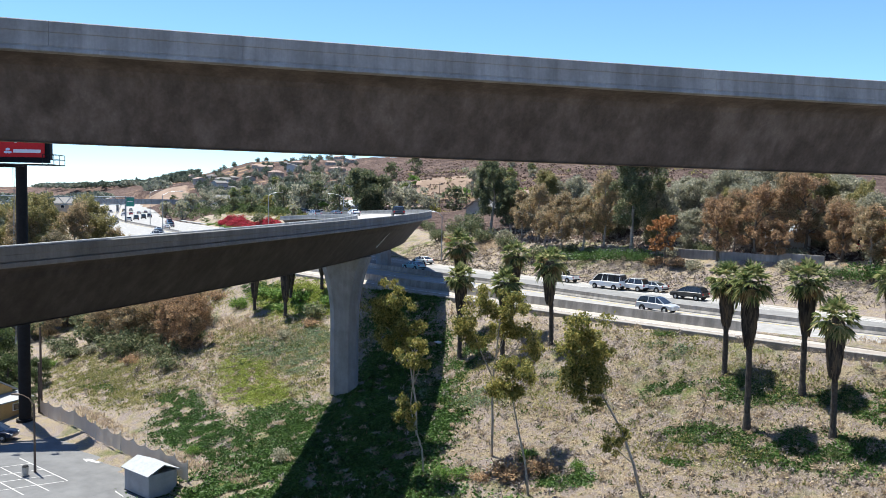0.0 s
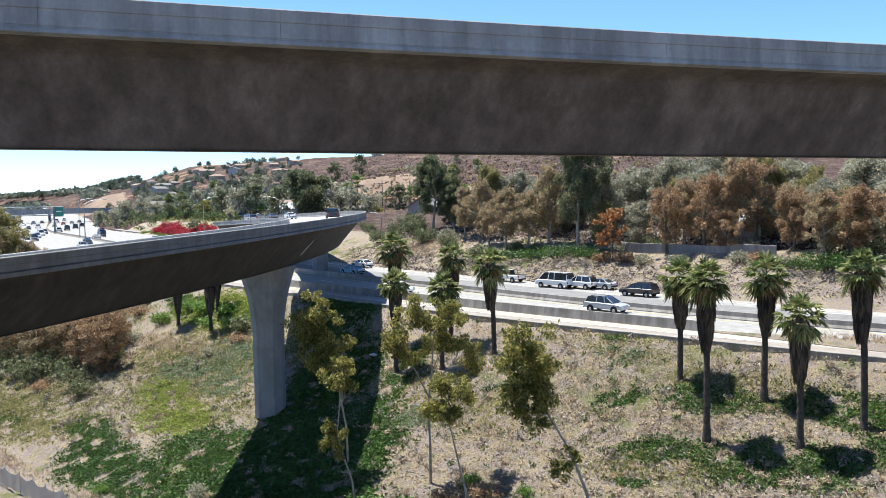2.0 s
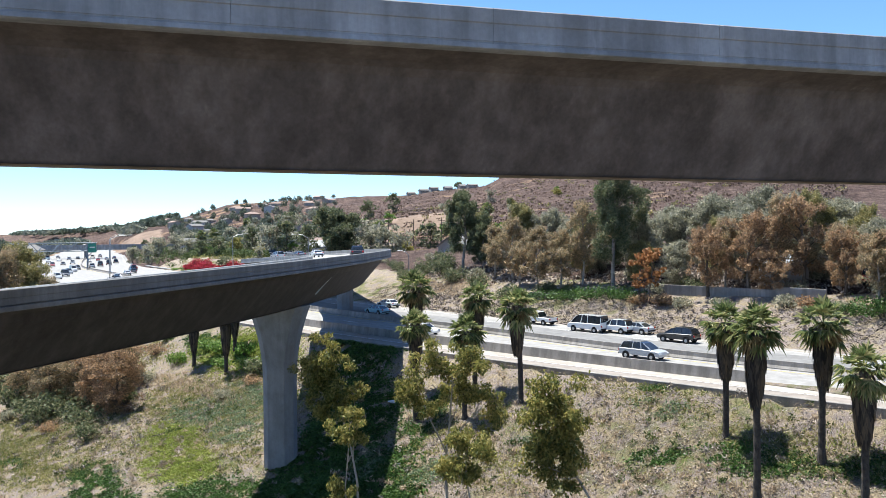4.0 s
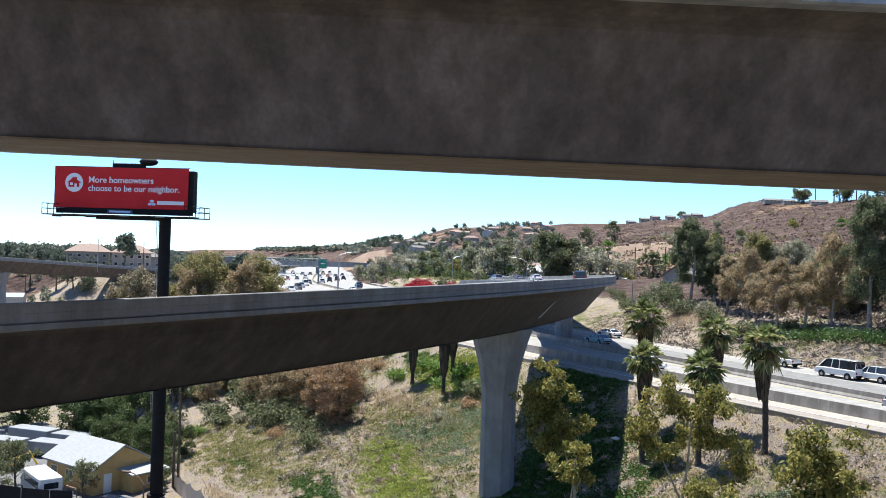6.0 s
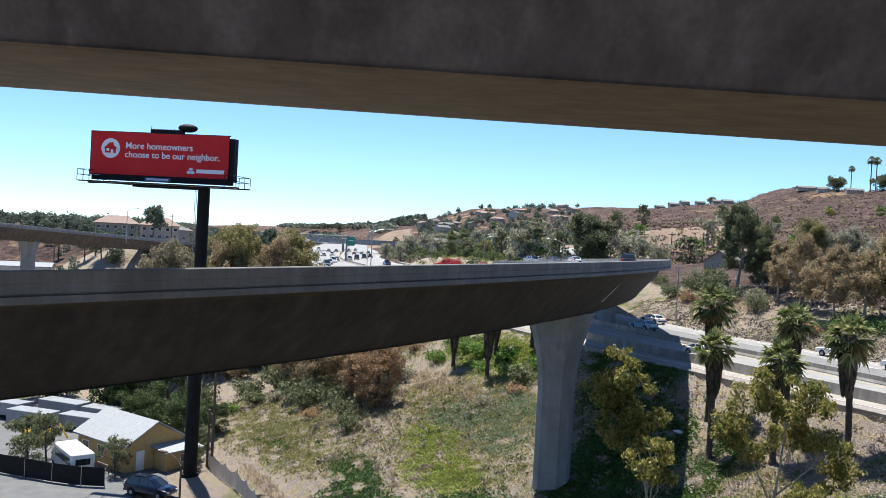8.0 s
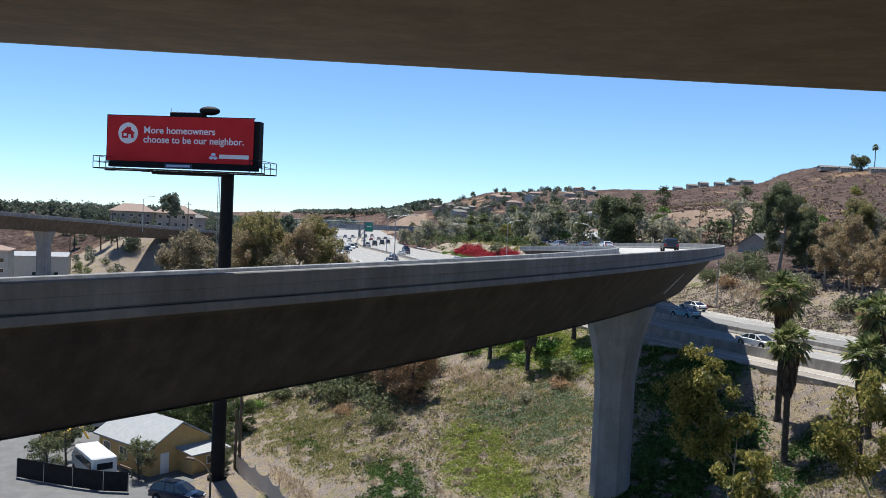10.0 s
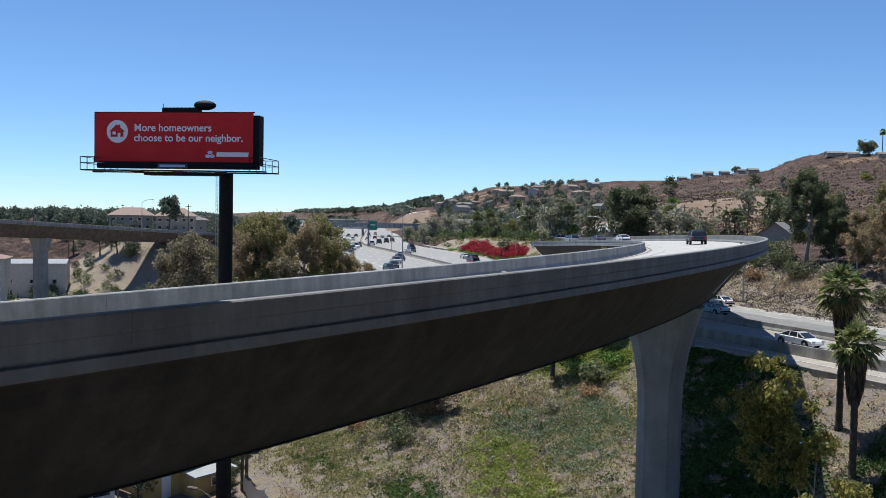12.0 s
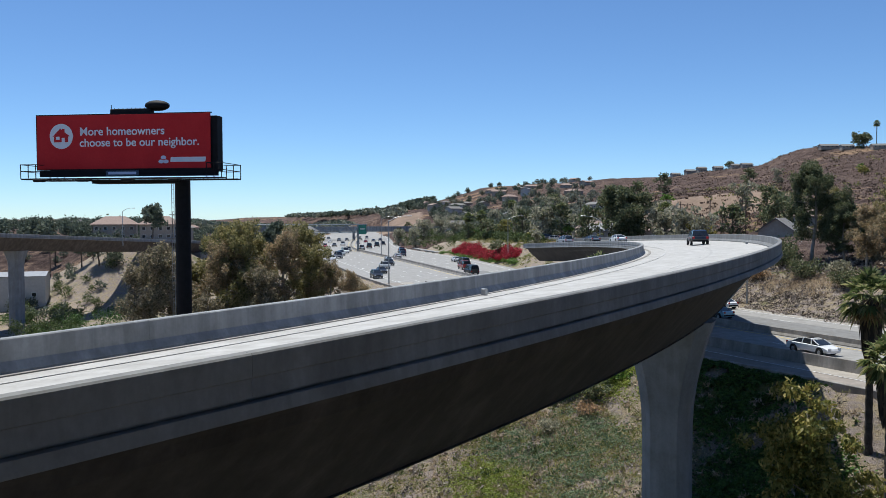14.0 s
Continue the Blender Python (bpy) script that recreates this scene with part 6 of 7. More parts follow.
def vehicle(kind, colour, label, x, y, z, turn, pitch=0.0, group="cars on the freeway"):
    L, W, low, cab = KINDS[kind]
    top = thing(kind if kind != "suv" else "sport_utility_car", label, "car", pose(x, y, z, 0, -pitch, turn), group)
    bm = bmesh.new()
    rings = []
    for yy, kx, kz in ((-W / 2, .965, .8), (-W / 2 + .07, .985, .93), (-W / 2 + .2, 1, 1), (W / 2 - .2, 1, 1), (W / 2 - .07, .985, .93), (W / 2, .965, .8)):
        rings.append([bm.verts.new(((px - L / 2) * kx, yy, .66 + (pz - .66) * kz)) for px, pz in low])
    for r0, r1 in zip(rings, rings[1:]):
        for k in range(len(low)):
            bm.faces.new((r0[k], r1[k], r1[(k + 1) % len(low)], r0[(k + 1) % len(low)]))
    bm.faces.new(rings[0])
    bm.faces.new(rings[-1][::-1])
    bmesh.ops.recalc_face_normals(bm, faces=bm.faces[:])
    part("body", bm, PAINTS[colour], top)
    z0, zt = cab[0][1], max(p[1] for p in cab)

    def half(pz):
        return W / 2 - .09 - .19 * max(0.0, pz - z0) / (zt - z0)
    g = bmesh.new()
    n = len(cab)
    a, c = [g.verts.new((px - L / 2, -half(pz), pz)) for px, pz in cab], [g.verts.new((px - L / 2, half(pz), pz)) for px, pz in cab]
    g.faces.new(a)
    g.faces.new(c[::-1])
    for k in range(n):
        g.faces.new((a[k], c[k], c[(k + 1) % n], a[(k + 1) % n]))
    part("glasshouse", g, M_GLASS, top, "dark window band")
    roof_pts = [q for q in cab if q[1] > zt - .13]
    rf_ = bmesh.new()
    ra = [[rf_.verts.new((px - L / 2, sy * (half(pz) + .015), pz + dz_)) for px, pz in roof_pts] for sy, dz_ in ((-1, -.04), (-.8, .035), (.8, .035), (1, -.04))]
    for r0, r1 in zip(ra, ra[1:]):
        for k in range(len(roof_pts) - 1):
            rf_.faces.new((r0[k], r0[k + 1], r1[k + 1], r1[k]))
    bmesh.ops.solidify(rf_, geom=rf_.faces[:], thickness=.03)
    part("roof", rf_, PAINTS[colour], top)
    mid = (cab[0][0] + cab[-1][0]) / 2
    posts = [((cab[0][0] + .05, z0), (cab[1][0] + .04, cab[1][1])), ((cab[-1][0] - .02, z0), (cab[-2][0] - .02, cab[-2][1])), ((mid - .3, z0), (mid - .25, zt - .02)), ((mid + .75, z0), (mid + .6, zt - .02))]
    for (xa, za), (xb, zb) in posts[:2 if kind == "pickup" else 4]:
        for sy in (-1, 1):
            part("pillar", tube(bmesh.new(), [(xa - L / 2, sy * half(za), za), (xb - L / 2, sy * half(zb), zb)], [.055, .045], 5), PAINTS[colour], top)
    if kind == "van":
        part("panel", boxed(-L / 2 + .02, -W / 2 + .1, 1.15, -L / 2 + .09, W / 2 - .1, 1.35), PAINTS[colour], top)
    if kind == "pickup":
        part("bed", boxed(-L / 2 + .15, -W / 2 + .2, 1.06, -L / 2 + 1.85, W / 2 - .2, 1.115), M_BLACK, top, "dark load bed")
    for px in (L * .19, L * .8):
        for s in (-1, 1):
            w = bmesh.new()
            bmesh.ops.create_cone(w, cap_ends=True, segments=18, radius1=.34, radius2=.34, depth=.24, matrix=Matrix.Translation((px - L / 2, s * (W / 2 - .06), .34)) @ pose(0, 0, 0, 90, 0, 0))
            wh = part("wheel", w, M_TYRE, top)
            q = bmesh.new()
            bmesh.ops.create_cone(q, cap_ends=True, segments=16, radius1=.42, radius2=.42, depth=.05, matrix=Matrix.Translation((px - L / 2, s * (W / 2 - .015), .38)) @ pose(0, 0, 0, 90, 0, 0))
            part("wheel_arch", q, M_BLACK, top)
            q = bmesh.new()
            bmesh.ops.create_cone(q, cap_ends=True, segments=12, radius1=.2, radius2=.17, depth=.03, matrix=Matrix.Translation((px - L / 2, s * (W / 2 + .06), .34)) @ pose(0, 0, 0, 90, 0, 0))
            part("rim", q, M_RIM, wh)
    for s in (-1, 1):
        part("headlight", boxed(L / 2 - .12, s * W * .36 - .18, .62, L / 2 + .012, s * W * .36 + .18, .78, .02), M_LAMPW, top)
        part("tail_light", boxed(-L / 2 - .012, s * W * .4 - .12, .75, -L / 2 + .08, s * W * .4 + .12, .98, .02), M_LAMPR, top)
    part("bumper", boxed(-L / 2 - .05, -W / 2 + .1, .4, -L / 2 + .06, W / 2 - .1, .58, .03), M_BLACK, top)
    return top


def on_freeway(kind, colour, label, s, o, back=False):
    a, b = fwy_pt(s, o), fwy_pt(s + 1, o)
    t = math.degrees(math.atan2(b[1] - a[1], b[0] - a[0]))
    return vehicle(kind, colour, label, a[0], a[1], ROAD_Z + .02, t + (180 if back else 0))


on_freeway("suv", "silver", "silver sport utility car on the freeway", 170.4, 13.6, True)
on_freeway("sedan", "white", "white sedan on the freeway", 203, 12.6, True)
on_freeway("van", "white", "white passenger van on the freeway", 189.3, 29.1)
on_freeway("suv", "white", "white sport utility car behind a van", 185.6, 30.2)
on_freeway("sedan", "silver", "silver sedan near the cut bank", 183.2, 31.4)
on_freeway("suv", "black", "black off-road car on the freeway", 174.4, 27.6)
on_freeway("pickup", "white", "white pickup truck near the cut bank", 199.7, 31.4)
on_freeway("sedan", "white", "white sedan under the ramp viaduct", 238, 33.0)
on_freeway("sedan", "teal", "pale blue sedan in the viaduct's shade", 229, 24.5)
r_ = random.Random(12)
for k in range(40):
    o = (3.4, 25.3, 7.4, 29.0, 11.2, 32.8, 15.0, 36.4, 18.6)[k % 9]
    kind = r_.choice(("sedan", "sedan", "suv", "suv", "pickup", "van"))
    col = r_.choice(("white", "silver", "black", "grey", "blue", "white", "red"))
    on_freeway(kind, col, f"{col} {'sport utility car' if kind == 'suv' else kind} in distant freeway traffic", 312 + 8.2 * k + r_.uniform(-4, 4), o, o < 22)


def on_ramp(kind, colour, label, s, o, back=False):
    x, y, z, t = ramp_at(s, o)
    x2, y2, z2, _ = ramp_at(s + 2, o)
    t = math.degrees(math.atan2(y2 - y, x2 - x))
    p = math.degrees(math.atan2(z2 - z, 2))
    return vehicle(kind, colour, label, x, y, z + .01, t + (180 if back else 0), p if not back else -p, "cars on the ramp")


on_ramp("suv", "black", "dark sport utility car driving up the ramp", 74, 4.6)
on_ramp("sedan", "white", "white sedan far along the ramp", 124, 5.0)
on_ramp("sedan", "grey", "grey sedan far along the ramp", 140, 4.4)
on_ramp("suv", "silver", "silver car at the end of the ramp", 153, 5.0)

# yard and its vehicles
yard_mesh = mesh_from("yard", [(-61, 56, .7), (-61.5, 66, .7), (-66.5, 72, .7), (-68, 78.5, .7), (-84, 81.5, .7), (-112, 84, .7), (-112, 58, .7)], [(0, 1, 2, 3, 4, 5, 6)])
tagged(put("pavement_yard", yard_mesh, M_ASPHALT), "worn grey asphalt yard beside the house", "pavement", kind="structure")
vehicle("suv", "blue", "dark blue sport utility car parked by the house", -62.8, 69.6, .72, 26, 0, "parked cars")
bus = thing("minibus", "white boxy minibus parked in the yard", "bus", pose(-73.8, 67.0, .72, 0, 0, 172))
part("body", boxed(-3.3, -1.15, .5, 2.6, 1.15, 2.75, .14), PAINTS["white"], bus)
part("cab", boxed(2.5, -1.05, .5, 3.9, 1.05, 1.75, .2), PAINTS["white"], bus)
for s in (-1, 1):
    part("side_window", boxed(-2.9, s * 1.16 - .02, 1.6, 2.0, s * 1.16 + .02, 2.3, .01), M_GLASS, bus)
part("rear_window", boxed(2.57, -.9, 1.85, 2.64, .9, 2.4, .01), M_GLASS, bus)
part("end_window", boxed(-3.34, -.7, 1.6, -3.28, .7, 2.2, .01), M_GLASS, bus)
for px in (-2.2, 2.6):
    for s in (-1, 1):
        w = bmesh.new()
        bmesh.ops.create_cone(w, cap_ends=True, segments=18, radius1=.42, radius2=.42, depth=.3, matrix=Matrix.Translation((px, s * 1.02, .42)) @ pose(0, 0, 0, 90, 0, 0))
        part("wheel", w, M_TYRE, bus)
for i, (x, y, l, h, t) in enumerate(((-95, 71.5, 6, 2.2, 25), (-99, 77.0, 6.5, 2.1, 22), (-90.5, 75.5, 5, 2.0, 26), (-93.5, 79.6, 5, 1.9, 24), (-102, 71, 6, 2.2, 24), (-87.5, 79.0, 4, 1.8, 30))):
    tr = thing("trailer", "pale box trailer standing in the yard", "trailer", pose(x, y, .65, 0, 0, t), "yard trailers")
    part("box", boxed(-l / 2, -1.2, .6, l / 2, 1.2, h, .05), M_SHEET, tr)
    part("floor", boxed(-l / 2 + .1, -1.1, .45, l / 2 - .1, 1.1, .6), M_BLACK, tr)
    for px in (-l / 4, l / 4):
        for s in (-1, 1):
            w = bmesh.new()
            bmesh.ops.create_cone(w, cap_ends=True, segments=14, radius1=.36, radius2=.36, depth=.26, matrix=Matrix.Translation((px, s * 1.0, .3)) @ pose(0, 0, 0, 90, 0, 0))
            part("wheel", w, M_TYRE, tr)
exc = thing("loader", "yellow digger standing among the trailers", "digger", pose(-87.5, 69.2, .7, 0, 0, 40))
M_YELLOW = surface("yellow machine paint", (.55, .33, .03), (.65, .42, .05), 2, .5, .05)
part("body", boxed(-1.5, -.9, .6, 1.2, .9, 1.5, .12), M_YELLOW, exc)
part("cab", boxed(-.4, -.7, 1.5, .9, .7, 2.6, .08), M_GLASS, exc)
part("arm", tube(bmesh.new(), [(1.2, 0, 1.2), (2.4, 0, 2.2), (3.4, 0, .7)], [.15, .14, .12], 6), M_YELLOW, exc)
part("track", boxed(-1.7, -1.1, 0, 1.4, -.6, .6, .1), M_BLACK, exc)
part("track", boxed(-1.7, .6, 0, 1.4, 1.1, .6, .1), M_BLACK, exc)
M_YARD = foliage("mixed green yard leaves", [(.03, .055, .02), (.065, .1, .035), (.12, .16, .06), (.2, .22, .1)], .55, .35)
YARD = [(broadleaf("yard_tree", "broad dark green tree behind the yard", 201, 6.5, 3.6, .25, M_YARD, M_BARK, 420, .14, .1, 12, 5, tuft=(.14, .3)), 6.7), (broadleaf("yard_tree", "grey-green small yard tree", 202, 5.0, 2.0, .14, M_EUC, M_BARK, 380, .12, .25, 10, 4, tuft=(.14, .3)), 5.1)]
grove(YARD, [(0, -93.5, 84.6, 7), (0, -88, 85.5, 6.5), (0, -83, 84.5, 5.0), (0, -98, 83.5, 6.5), (0, -79.5, 83, 4.4), (1, -70.6, 69.9, 4.2), (1, -78.5, 66.2, 5.6), (1, -76.5, 63.6, 6.0), (1, -81.5, 65.5, 6), (0, -84, 80, 4.2), (0, -72.5, 80.4, 3.4), (1, -66.4, 76.6, 2.2), (0, -76, 84.5, 3.5), (1, -69.3, 78.8, 3.0), (1, -67.6, 77.2, 2.6), (0, -103, 86, 7), (0, -110, 80, 7)], "yard trees")
yf = thing("yard_fence", "dark mesh yard fence on thin posts", "fence")
YL = [(-78, 61.5), (-75, 62.8), (-72, 64.2), (-69.2, 65.8), (-67.6, 67.4)]
for x, y in YL:
    part("post", tube(bmesh.new(), [(x, y, .2), (x, y, 2.5)], [.04, .04], 6), M_STEEL, yf)
for (x0, y0), (x1, y1) in zip(YL, YL[1:]):
    a = math.degrees(math.atan2(y1 - y0, x1 - x0))
    part("panel", boxed(.05, -.02, .1, math.hypot(x1 - x0, y1 - y0) - .05, .02, 1.9), M_BLACK, yf, "", pose(x0, y0, .7, 0, 0, a))

# ---------------------------------------------------------------- beyond the freeway
wall_pts = [(-30.5, 149.8), (-20, 147.6), (-10, 145.2), (0, 142.0), (8, 138.6), (14, 136.0)]
rw = thing("block_wall", "low grey retaining wall at the top of the bank", "wall")
for (x0, y0), (x1, y1) in zip(wall_pts, wall_pts[1:]):
    z = min(float(land(x0, y0)[0]), float(land(x1, y1)[0]))
    part("panel", boxed(0, -.12, -.8, math.hypot(x1 - x0, y1 - y0), .12, 1.3, .02), M_BARRIER, rw, "", pose(x0, y0, z, 0, 0, math.degrees(math.atan2(y1 - y0, x1 - x0))))
# small white buildings among the trees in the east
house("hut", "small white-roofed outbuilding among the trees", 8.0, 146, float(land(8, 146)[0]), 20, 6, 4, 2.4, .9, M_STUCCOW, M_ROOFW, 0, .4, 2)
house("hut", "white-roofed open shelter behind the bank", 24.5, 146, float(land(24.5, 146)[0]), 10, 7, 5, 2.6, 1.0, M_STUCCOW, M_ROOFW, 0, .5, 2)
vehicle("van", "red", "red van parked behind the trees", 19.5, 140.5, float(land(19.5, 140.5)[0]), 70, 0, "parked cars")
# pale house beside the ramp's outer curve and its neighbours
house("house", "pale two-storey house with grey gabled roof beside the ramp", -70.5, 208.6, 21.0, 100, 8, 6.5, 3.4, 2.3, M_STUCCO, M_TILEG, 0, .5, 2)
house("house", "low house with faded tile roof behind trees", -126, 262, float(land(-126, 262)[0]), 30, 14, 9, 2.9, 2.0, M_STUCCO, M_TILE, 3.5, .7, 4)
house("house", "low house with faded tile roof behind trees", -92, 286, float(land(-92, 286)[0]), 15, 13, 9, 2.9, 2.0, M_STUCCO, M_TILE, 3.5, .7, 4)
house("house", "white two-storey house with a grey roof above the freeway", -273, 335, float(land(-273, 335)[0]), 25, 9, 7, 5.0, 1.5, M_STUCCOW, M_TILEG, 0, .5, 3, "houses", 2)
house("house", "white-roofed bungalow above the freeway", -146, 262, float(land(-146, 262)[0]), 20, 10, 8, 2.8, 1.9, M_STUCCOW, M_ROOFW, 0, .6, 3)
house("house", "pink-roofed bungalow on the terrace", -158, 280, float(land(-158, 280)[0]), 35, 15, 9, 2.9, 2.1, M_STUCCO, M_TILE, 3.0, .7, 4)
r_ = random.Random(77)
k, taken = 0, []
while k < 40:
    b, d = math.radians(r_.uniform(123, 141.5)), r_.uniform(430, 960)
    x, y = d * math.cos(b), 40 + d * math.sin(b)
    u_, s_ = freeway_uv(x, y)
    if -u_[0] - fwy_width(s_)[0] < 40:
        continue
    k += 1
    wm, rm, lb = r_.choice(((M_STUCCO, M_TILE, "small beige hillside house with tile roof"), (M_STUCCOW, M_TILEG, "small white hillside house with grey roof"), (M_STUCCO, M_TILEG, "small beige hillside house with grey roof")))
    if any(math.hypot(x - a, y - c) < 26 for a, c in taken):
        continue
    taken.append((x, y))
    house("hillside_house", lb, x, y, float(land(x, y)[0]), r_.uniform(0, 180), r_.uniform(8, 15), r_.uniform(6, 8), r_.choice((2.8, 3.2, 5.2)), r_.uniform(1.0, 1.7), wm, rm, r_.choice((0, 0, 2.0)), .6, 2, "hillside houses")
for k in range(26):
    b, d = math.radians(r_.uniform(142, 166)), r_.uniform(340, 900)
    x, y = d * math.cos(b), 40 + d * math.sin(b)
    house("western_house", "low house with faded roof on the western plain", x, y, float(land(x, y)[0]), r_.uniform(0, 180), r_.uniform(10, 16), 9, r_.choice((3.0, 5.4)), 1.9, M_STUCCO, r_.choice((M_TILE, M_TILEG)), 2.0, .6, 2, "western houses")
# houses along the ridge
for bear, lx, wh in ((113.9, 8, 2.0), (114.6, 6, 2.6), (115.6, 7, 2.4), (116.6, 7, 3.4), (117.3, 8, 2.6), (118.2, 7, 2.2), (109.2, 12, 2.0), (108.2, 8, 2.2), (106.4, 11, 2.0)):
    d = float(np.interp(bear, [60, 100, 118, 127], [520, 560, 780, 1000])) * .97
    x, y = d * math.cos(radians(bear)), 40 + d * math.sin(radians(bear))
    house("ridge_house", "house standing on the skyline of the hill", x, y, float(land(x, y)[0]), bear - 70, lx, 6, wh, 1.3, M_STUCCO, M_TILEG, 0, .4, 4, "ridge houses", 1)
RID = [(fan_palm("tall slim palm on the skyline", 301, 17, 2.0, 2.4, .3), 17), (broadleaf("ridge_tree", "round dark tree on the skyline", 302, 8, 6, .4, M_EUC, M_BARK, 14, .8, .2, 8, 3), 8.2)]
rows = []
for i, (bear, kind, h) in enumerate(((105.2, 0, 20), (105.5, 0, 18), (104.2, 0, 17), (107.3, 1, 9), (104.8, 1, 8), (103.6, 0, 21), (106.6, 0, 14), (103.0, 1, 9), (102.2, 1, 10), (114.8, 1, 5))):
    d = float(np.interp(bear, [60, 100, 118, 127], [520, 560, 780, 1000])) * .985
    rows.append((kind, d * math.cos(radians(bear)), 40 + d * math.sin(radians(bear)), h))
grove(RID, rows, "trees on the skyline")
# palms among the far gardens
for i, (x, y, h) in enumerate(((-209, 272, 8), (-205, 274.5, 8.6), (-86, 262, 13), (-128, 268, 9), (24, 168, 7), (31, 162, 8), (-235, 330, 12))):
    p = fan_palm("fan palm standing among the far gardens", 320 + i, h, 2.0, 2.1, .24)
    p["group"] = "palms in the gardens"
    p.matrix_basis = pose(x, y, float(land(x, y)[0]), 0, 0, 40 * i)
# parked cars on the terrace behind the hedge
for kind_, col_, x, y, t_ in (("van", "white", -187, 262, 60), ("suv", "white", -152, 247, 40), ("sedan", "silver", -146, 244, 35), ("suv", "grey", -158, 251, 42), ("sedan", "white", -176, 259, 50)):
    vehicle(kind_, col_, f"{col_} {'sport utility car' if kind_ == 'suv' else kind_} parked on the terrace", x, y, float(land(x, y)[0]) + .02, t_, 0, "parked cars")
# bougainvillea bank between freeway and ramp
BG = [(bush("bougainvillea", "bougainvillea hedge covered in crimson bracts", 401, 2.6, 2.2, M_FLOWER, 130, .24), 1), (bush("hedge_shrub", "green shrub below the crimson hedge", 402, 2.2, 1.6, M_GREEN, 90, .26), 1)]
rows = []
for i in range(22):
    t = i / 21
    x, y, _ = fwy_pt(352 + 56 * t, 46.5 + 2.4 * t + 1.2 * math.sin(i * 2.1))
    rows.append((0, x, y, .95 + .3 * math.sin(i * 1.7) - .25 * math.exp(-((t - .45) * 7) ** 2)))
for i in range(18):
    t = i / 17
    x, y, _ = fwy_pt(345 + 74 * t, 44.6 + 2.0 * t + .7 * math.sin(i))
    rows.append((1, x, y, .8))
grove(BG, rows, "bougainvillea bank")


M_GANTRY = surface("blue-grey painted steel", (.11, .15, .18), (.17, .21, .25), 2, .6, .05)


def gantry(label, s, o0, o1, z0, signs):
    top = thing("sign_gantry", label, "gantry")
    a, b = fwy_pt(s, o0), fwy_pt(s, o1)
    L, t = math.hypot(b[0] - a[0], b[1] - a[1]), math.degrees(math.atan2(b[1] - a[1], b[0] - a[0]))
    top.matrix_basis = pose(a[0], a[1], ROAD_Z, 0, 0, t)
    for x in (0, L - 3.3):
        part("post", tube(bmesh.new(), [(x, 0, -.3), (x, 0, z0 + 3.3)], [.34, .3], 10), M_GANTRY, top)
    for z in (z0, z0 + 3.0):
        for y in (-.6, .6):
            part("chord", tube(bmesh.new(), [(0, y, z), (L, y, z)], [.17, .17], 6), M_GANTRY, top)
    n = int(L / 2.4)
    for k in range(n):
        x0, x1 = L * k / n, L * (k + 1) / n
        part("brace", tube(bmesh.new(), [(x0, .6, z0 if k % 2 else z0 + 3), (x1, .6, z0 + 3 if k % 2 else z0)], [.11, .11], 5), M_GANTRY, top)
        part("brace", tube(bmesh.new(), [(x0, -.6, z0 if k % 2 else z0 + 3), (x1, -.6, z0 + 3 if k % 2 else z0)], [.11, .11], 5), M_GANTRY, top)
    for x, w, h in signs:
        sp = part("sign", boxed(x, -.85, z0 - .6, x + w, -.78, z0 - .6 + h, .01), M_SIGN, top, "green road sign")
        part("legend_bar", boxed(x + w * .15, -.868, z0 + h * .35, x + w * .8, -.852, z0 + h * .35 + .3), M_PAINT, sp)


M_SIGN = surface("green sign sheet", (.012, .16, .12), (.02, .2, .15), 1, .4, 0)
gantry("steel truss sign gantry over the freeway", 452, -22, 25.5, 6.9, [(44.4, 2.8, 3.4)])
# overpass far along the freeway
op = thing("far_overpass", "distant grey concrete overpass across the freeway", "bridge")
a, b = fwy_pt(610, -30), fwy_pt(610, 75)
t = math.degrees(math.atan2(b[1] - a[1], b[0] - a[0]))
op.matrix_basis = pose(a[0], a[1], ROAD_Z, 0, 0, t)
L = math.hypot(b[0] - a[0], b[1] - a[1])
part("girder", boxed(0, -5, 4.6, L, 5, 6.5, .1), M_PARAPET, op)
part("rail", boxed(0, -5.1, 6.5, L, -4.8, 7.5), M_PARAPET, op)
for x in (29, 52, 76):
    part("pier", boxed(x - .6, -3.5, -.4, x + .6, 3.5, 4.6, .1), M_COLUMN, op)
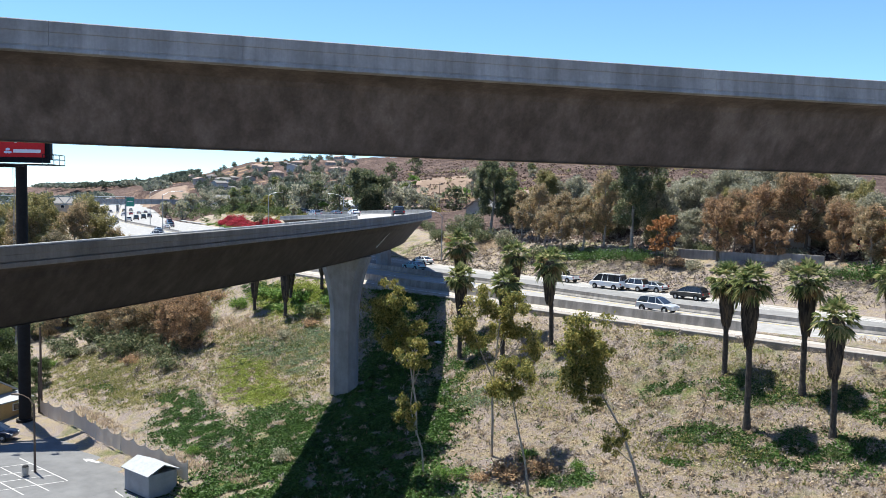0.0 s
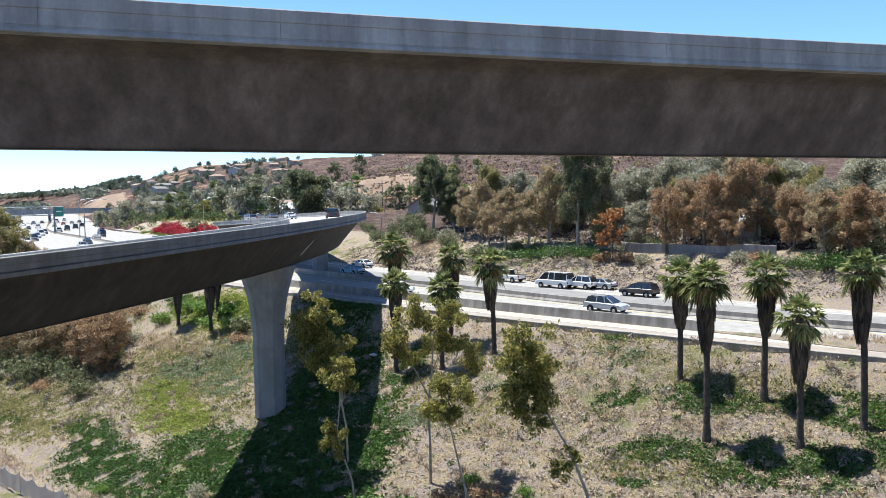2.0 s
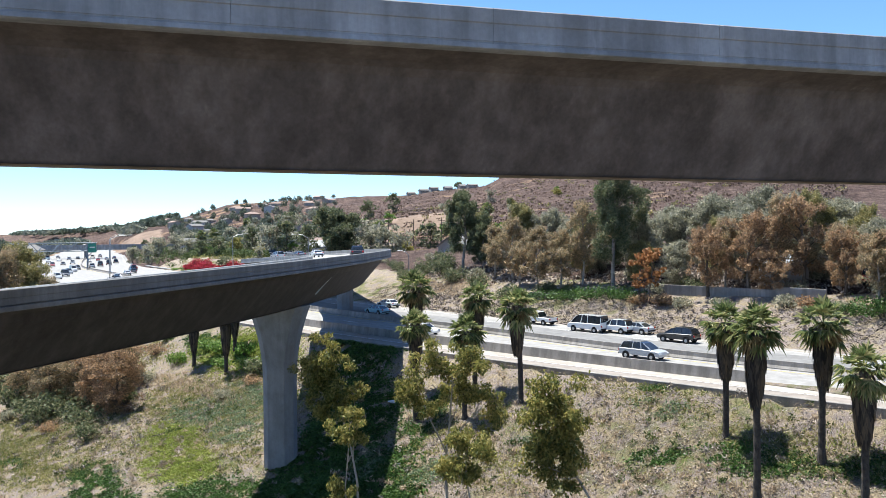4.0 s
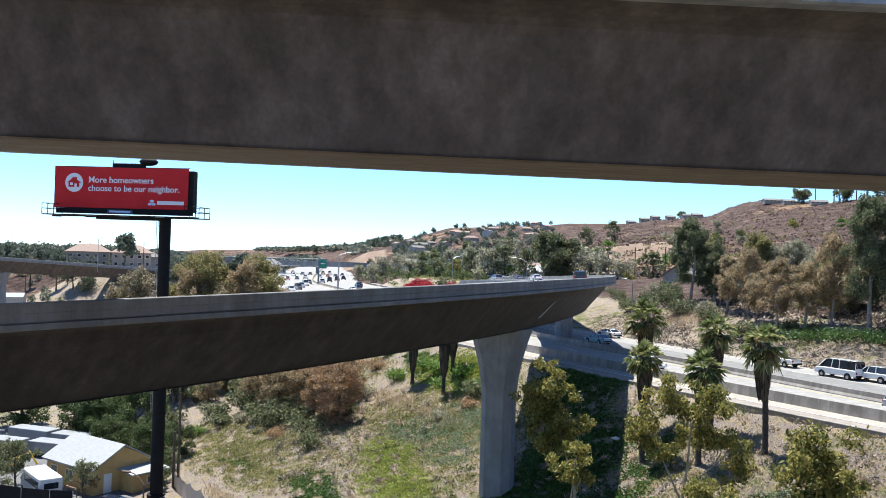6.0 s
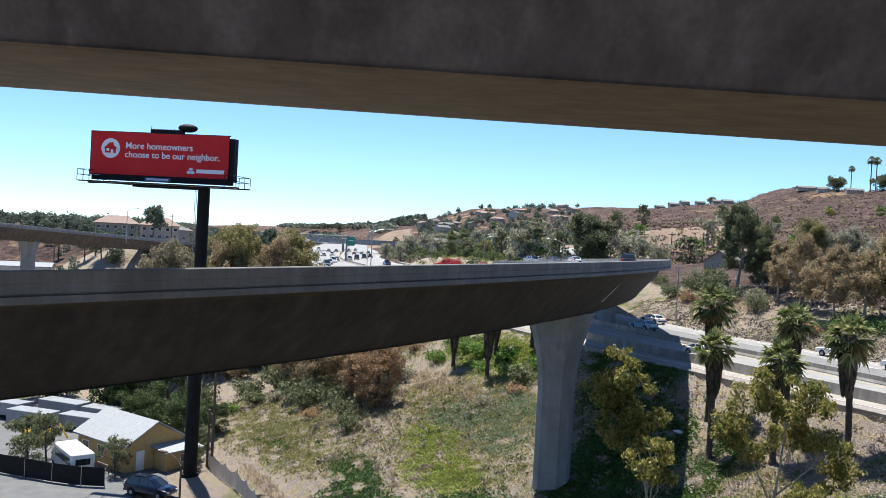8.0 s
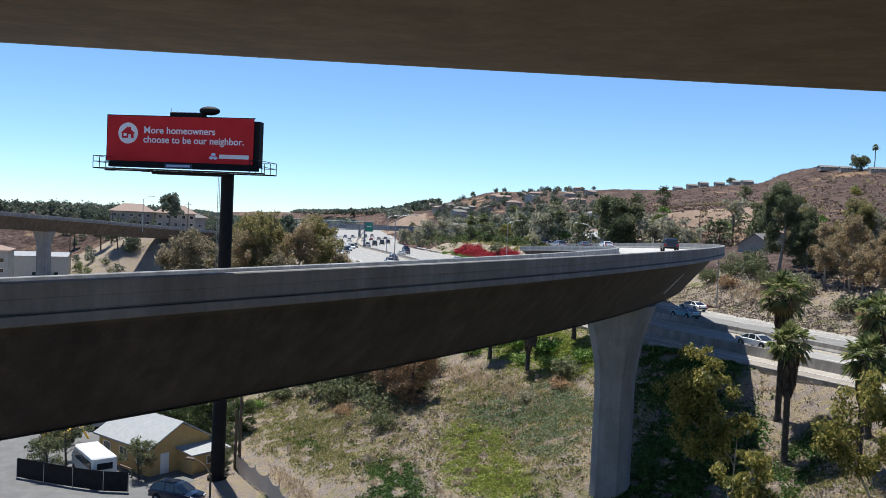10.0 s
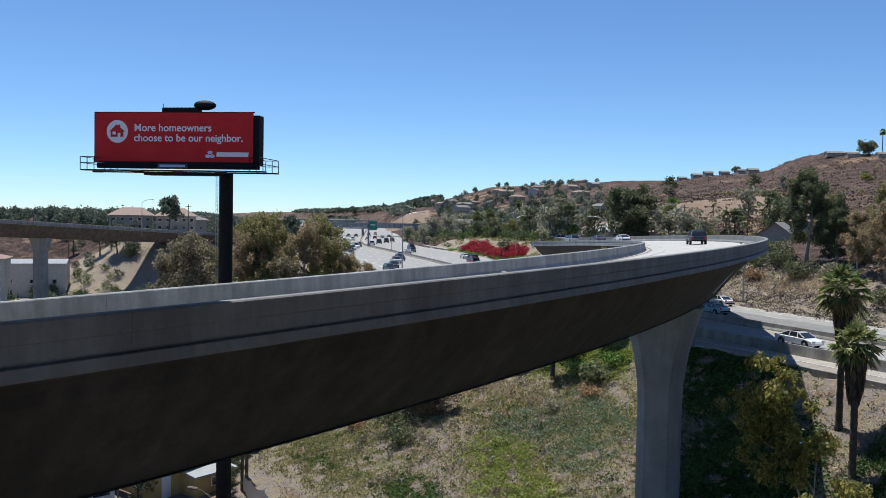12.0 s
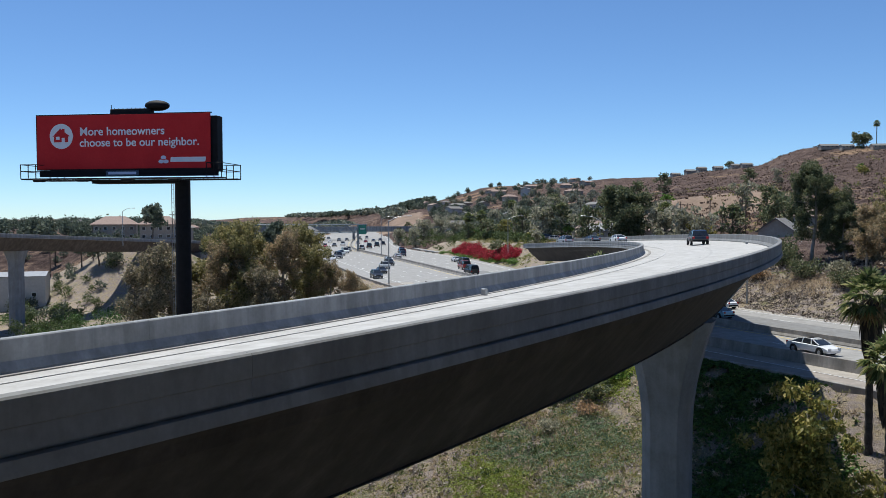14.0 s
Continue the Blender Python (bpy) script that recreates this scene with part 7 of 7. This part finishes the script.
# lamps and poles along the freeway
for s, o, tn in ((291, .8, 0), (407, 22.2, 0), (352, 45.5, 0)):
    x, y, z = fwy_pt(s, o)
    lamp_post("tall steel street lamp beside the freeway", x, y, ROAD_Z, 12.0, 3.6, 55)
x, y, z, t = ramp_at(150, -1.5)
lamp_post("tall steel street lamp beside the ramp", x, y, 15.5, 11.0, 3.4, 195)
lamp_post("slim steel post on the cut bank", *fwy_pt(238, 37.5)[:2], 15.0, 8.5, 1.6, 180)
lamp_post("tall steel street lamp on the distant viaduct", -236, 154, 19.6, 9.5, 3.2, 30)
r_ = random.Random(9)
for i in range(16):
    b, d = math.radians(112 + 2.1 * i + r_.uniform(-.5, .5)), r_.uniform(235, 330)
    x, y = d * math.cos(b), 40 + d * math.sin(b)
    u_, s_ = freeway_uv(x, y)
    if -u_[0] - fwy_width(s_)[0] < 20:
        continue
    up = thing("utility_pole", "tall wooden utility pole with crossarm", "pole", pose(x, y, float(land(x, y)[0]), 0, 0, r_.uniform(0, 90)), "utility poles")
    part("shaft", tube(bmesh.new(), [(0, 0, -.5), (0, 0, 11)], [.18, .12], 6), M_WOOD, up)
    part("crossarm", boxed(-1.2, -.06, 10.1, 1.2, .06, 10.25), M_WOOD, up)
# hedge above the freeway
gf = thing("hedge_wall", "long clipped green hedge above the freeway", "hedge")
for i in range(9):
    a, b = fwy_pt(366 + i * 14, 60 + .4 * i), fwy_pt(380 + i * 14, 60.4 + .4 * i)
    z = float(land(a[0], a[1])[0])
    clumps = [(a[0] + (b[0] - a[0]) * q, a[1] + (b[1] - a[1]) * q, z + 1.3, 1.7, 1.7, 1.5) for q in (0, .16, .33, .5, .66, .83)]
    put("hedge_length", leaf_mesh("hedge_length", clumps, 120, .3, 500 + i, .1), M_DULL, gf)
# beige houses, white block and poles in the west
house("apartment_house", "large beige house with tile roof on the western rise", -292, 196, 19, 60, 14, 12, 6.0, 2.6, M_STUCCO, M_TILE, 4, .8, 5, "western houses", 2)
house("apartment_house", "large beige house with tile roof on the western rise", -309, 187, 19, 60, 15, 12, 6.0, 2.6, M_STUCCO, M_TILE, 4, .8, 5, "western houses", 2)
house("white_block", "white two-storey building in the far valley", -246, 112, .7, 62, 16, 10, 12.6, 1.2, M_STUCCOW, M_TILE, 3, .5, 5, "western houses", 4)
house("white_block", "white sheds with pale roofs in the far valley", -266, 132, .9, 62, 24, 12, 9.5, 1.0, M_STUCCOW, M_SHEET, 0, .3, 4, "western houses", 2)
house("bungalow", "small bungalow roof among western trees", -262, 236, 19, 40, 12, 9, 3, 1.9, M_STUCCO, M_TILEG, 2, .6, 3, "western houses")
WT = [(broadleaf("western_tree", "open-crowned tree on the western rise", 601, 12, 4.2, .3, M_FARGREEN, M_BARK, 45, .5, .45, 9, 3), 12.3), (fan_palm("fan palm on the western rise", 602, 9, 2, 2.6, .3), 9)]
rows = []
for px_b, d, h, kind in ((152.4, 300, 13, 0), (148.0, 290, 9, 1), (147.2, 300, 12, 0), (146.6, 280, 11, 0), (145.4, 300, 13, 0), (145.0, 300, 10, 1), (144.6, 310, 11, 0), (158.0, 330, 8, 1), (155.6, 290, 9, 0), (156.6, 300, 10, 0), (143.6, 330, 9, 0), (142.6, 340, 8, 0), (149.0, 300, 8, 0)):
    rows.append((kind, d * math.cos(radians(px_b)), 40 + d * math.sin(radians(px_b)), h))
grove(WT, rows, "western trees")
for b, d in ((158.3, 320), (155.9, 300), (151.2, 310), (160.2, 350)):
    x, y = d * math.cos(radians(b)), 40 + d * math.sin(radians(b))
    up = thing("utility_pole", "tall wooden utility pole with crossarm", "pole", pose(x, y, float(land(x, y)[0]), 0, 0, 30), "utility poles")
    part("shaft", tube(bmesh.new(), [(0, 0, -.5), (0, 0, 11)], [.18, .12], 6), M_WOOD, up)
    part("crossarm", boxed(-1.2, -.06, 10.1, 1.2, .06, 10.25), M_WOOD, up)
# loose things: pale litter on the bank, small markers on the deck
lt = thing("litter", "crumpled white sheet lying on the bank", "litter", pose(-21.9, 94.6, float(land(-21.9, 94.6)[0]) + .05, 12, 8, 30))
lb_ = bmesh.new()
bmesh.ops.create_icosphere(lb_, subdivisions=2, radius=.5)
rr = random.Random(3)
for v in lb_.verts:
    v.co = Vector((v.co.x * 1.1, v.co.y * .6, v.co.z * .22)) * rr.uniform(.75, 1.2)
part("sheet", lb_, M_TRIMW, lt)
for s, o in ((-22, 1.0), (22, 1.0), (62, 1.0), (4, 10.2)):
    x, y, z, t = ramp_at(s, o)
    mk = thing("road_marker", "small pale marker block on the deck's edge", "marker", pose(x, y, z + .004, 0, 0, t), "deck markers")
    part("block", boxed(-.12, -.12, 0, .12, .12, .28, .02), M_STEEL, mk)
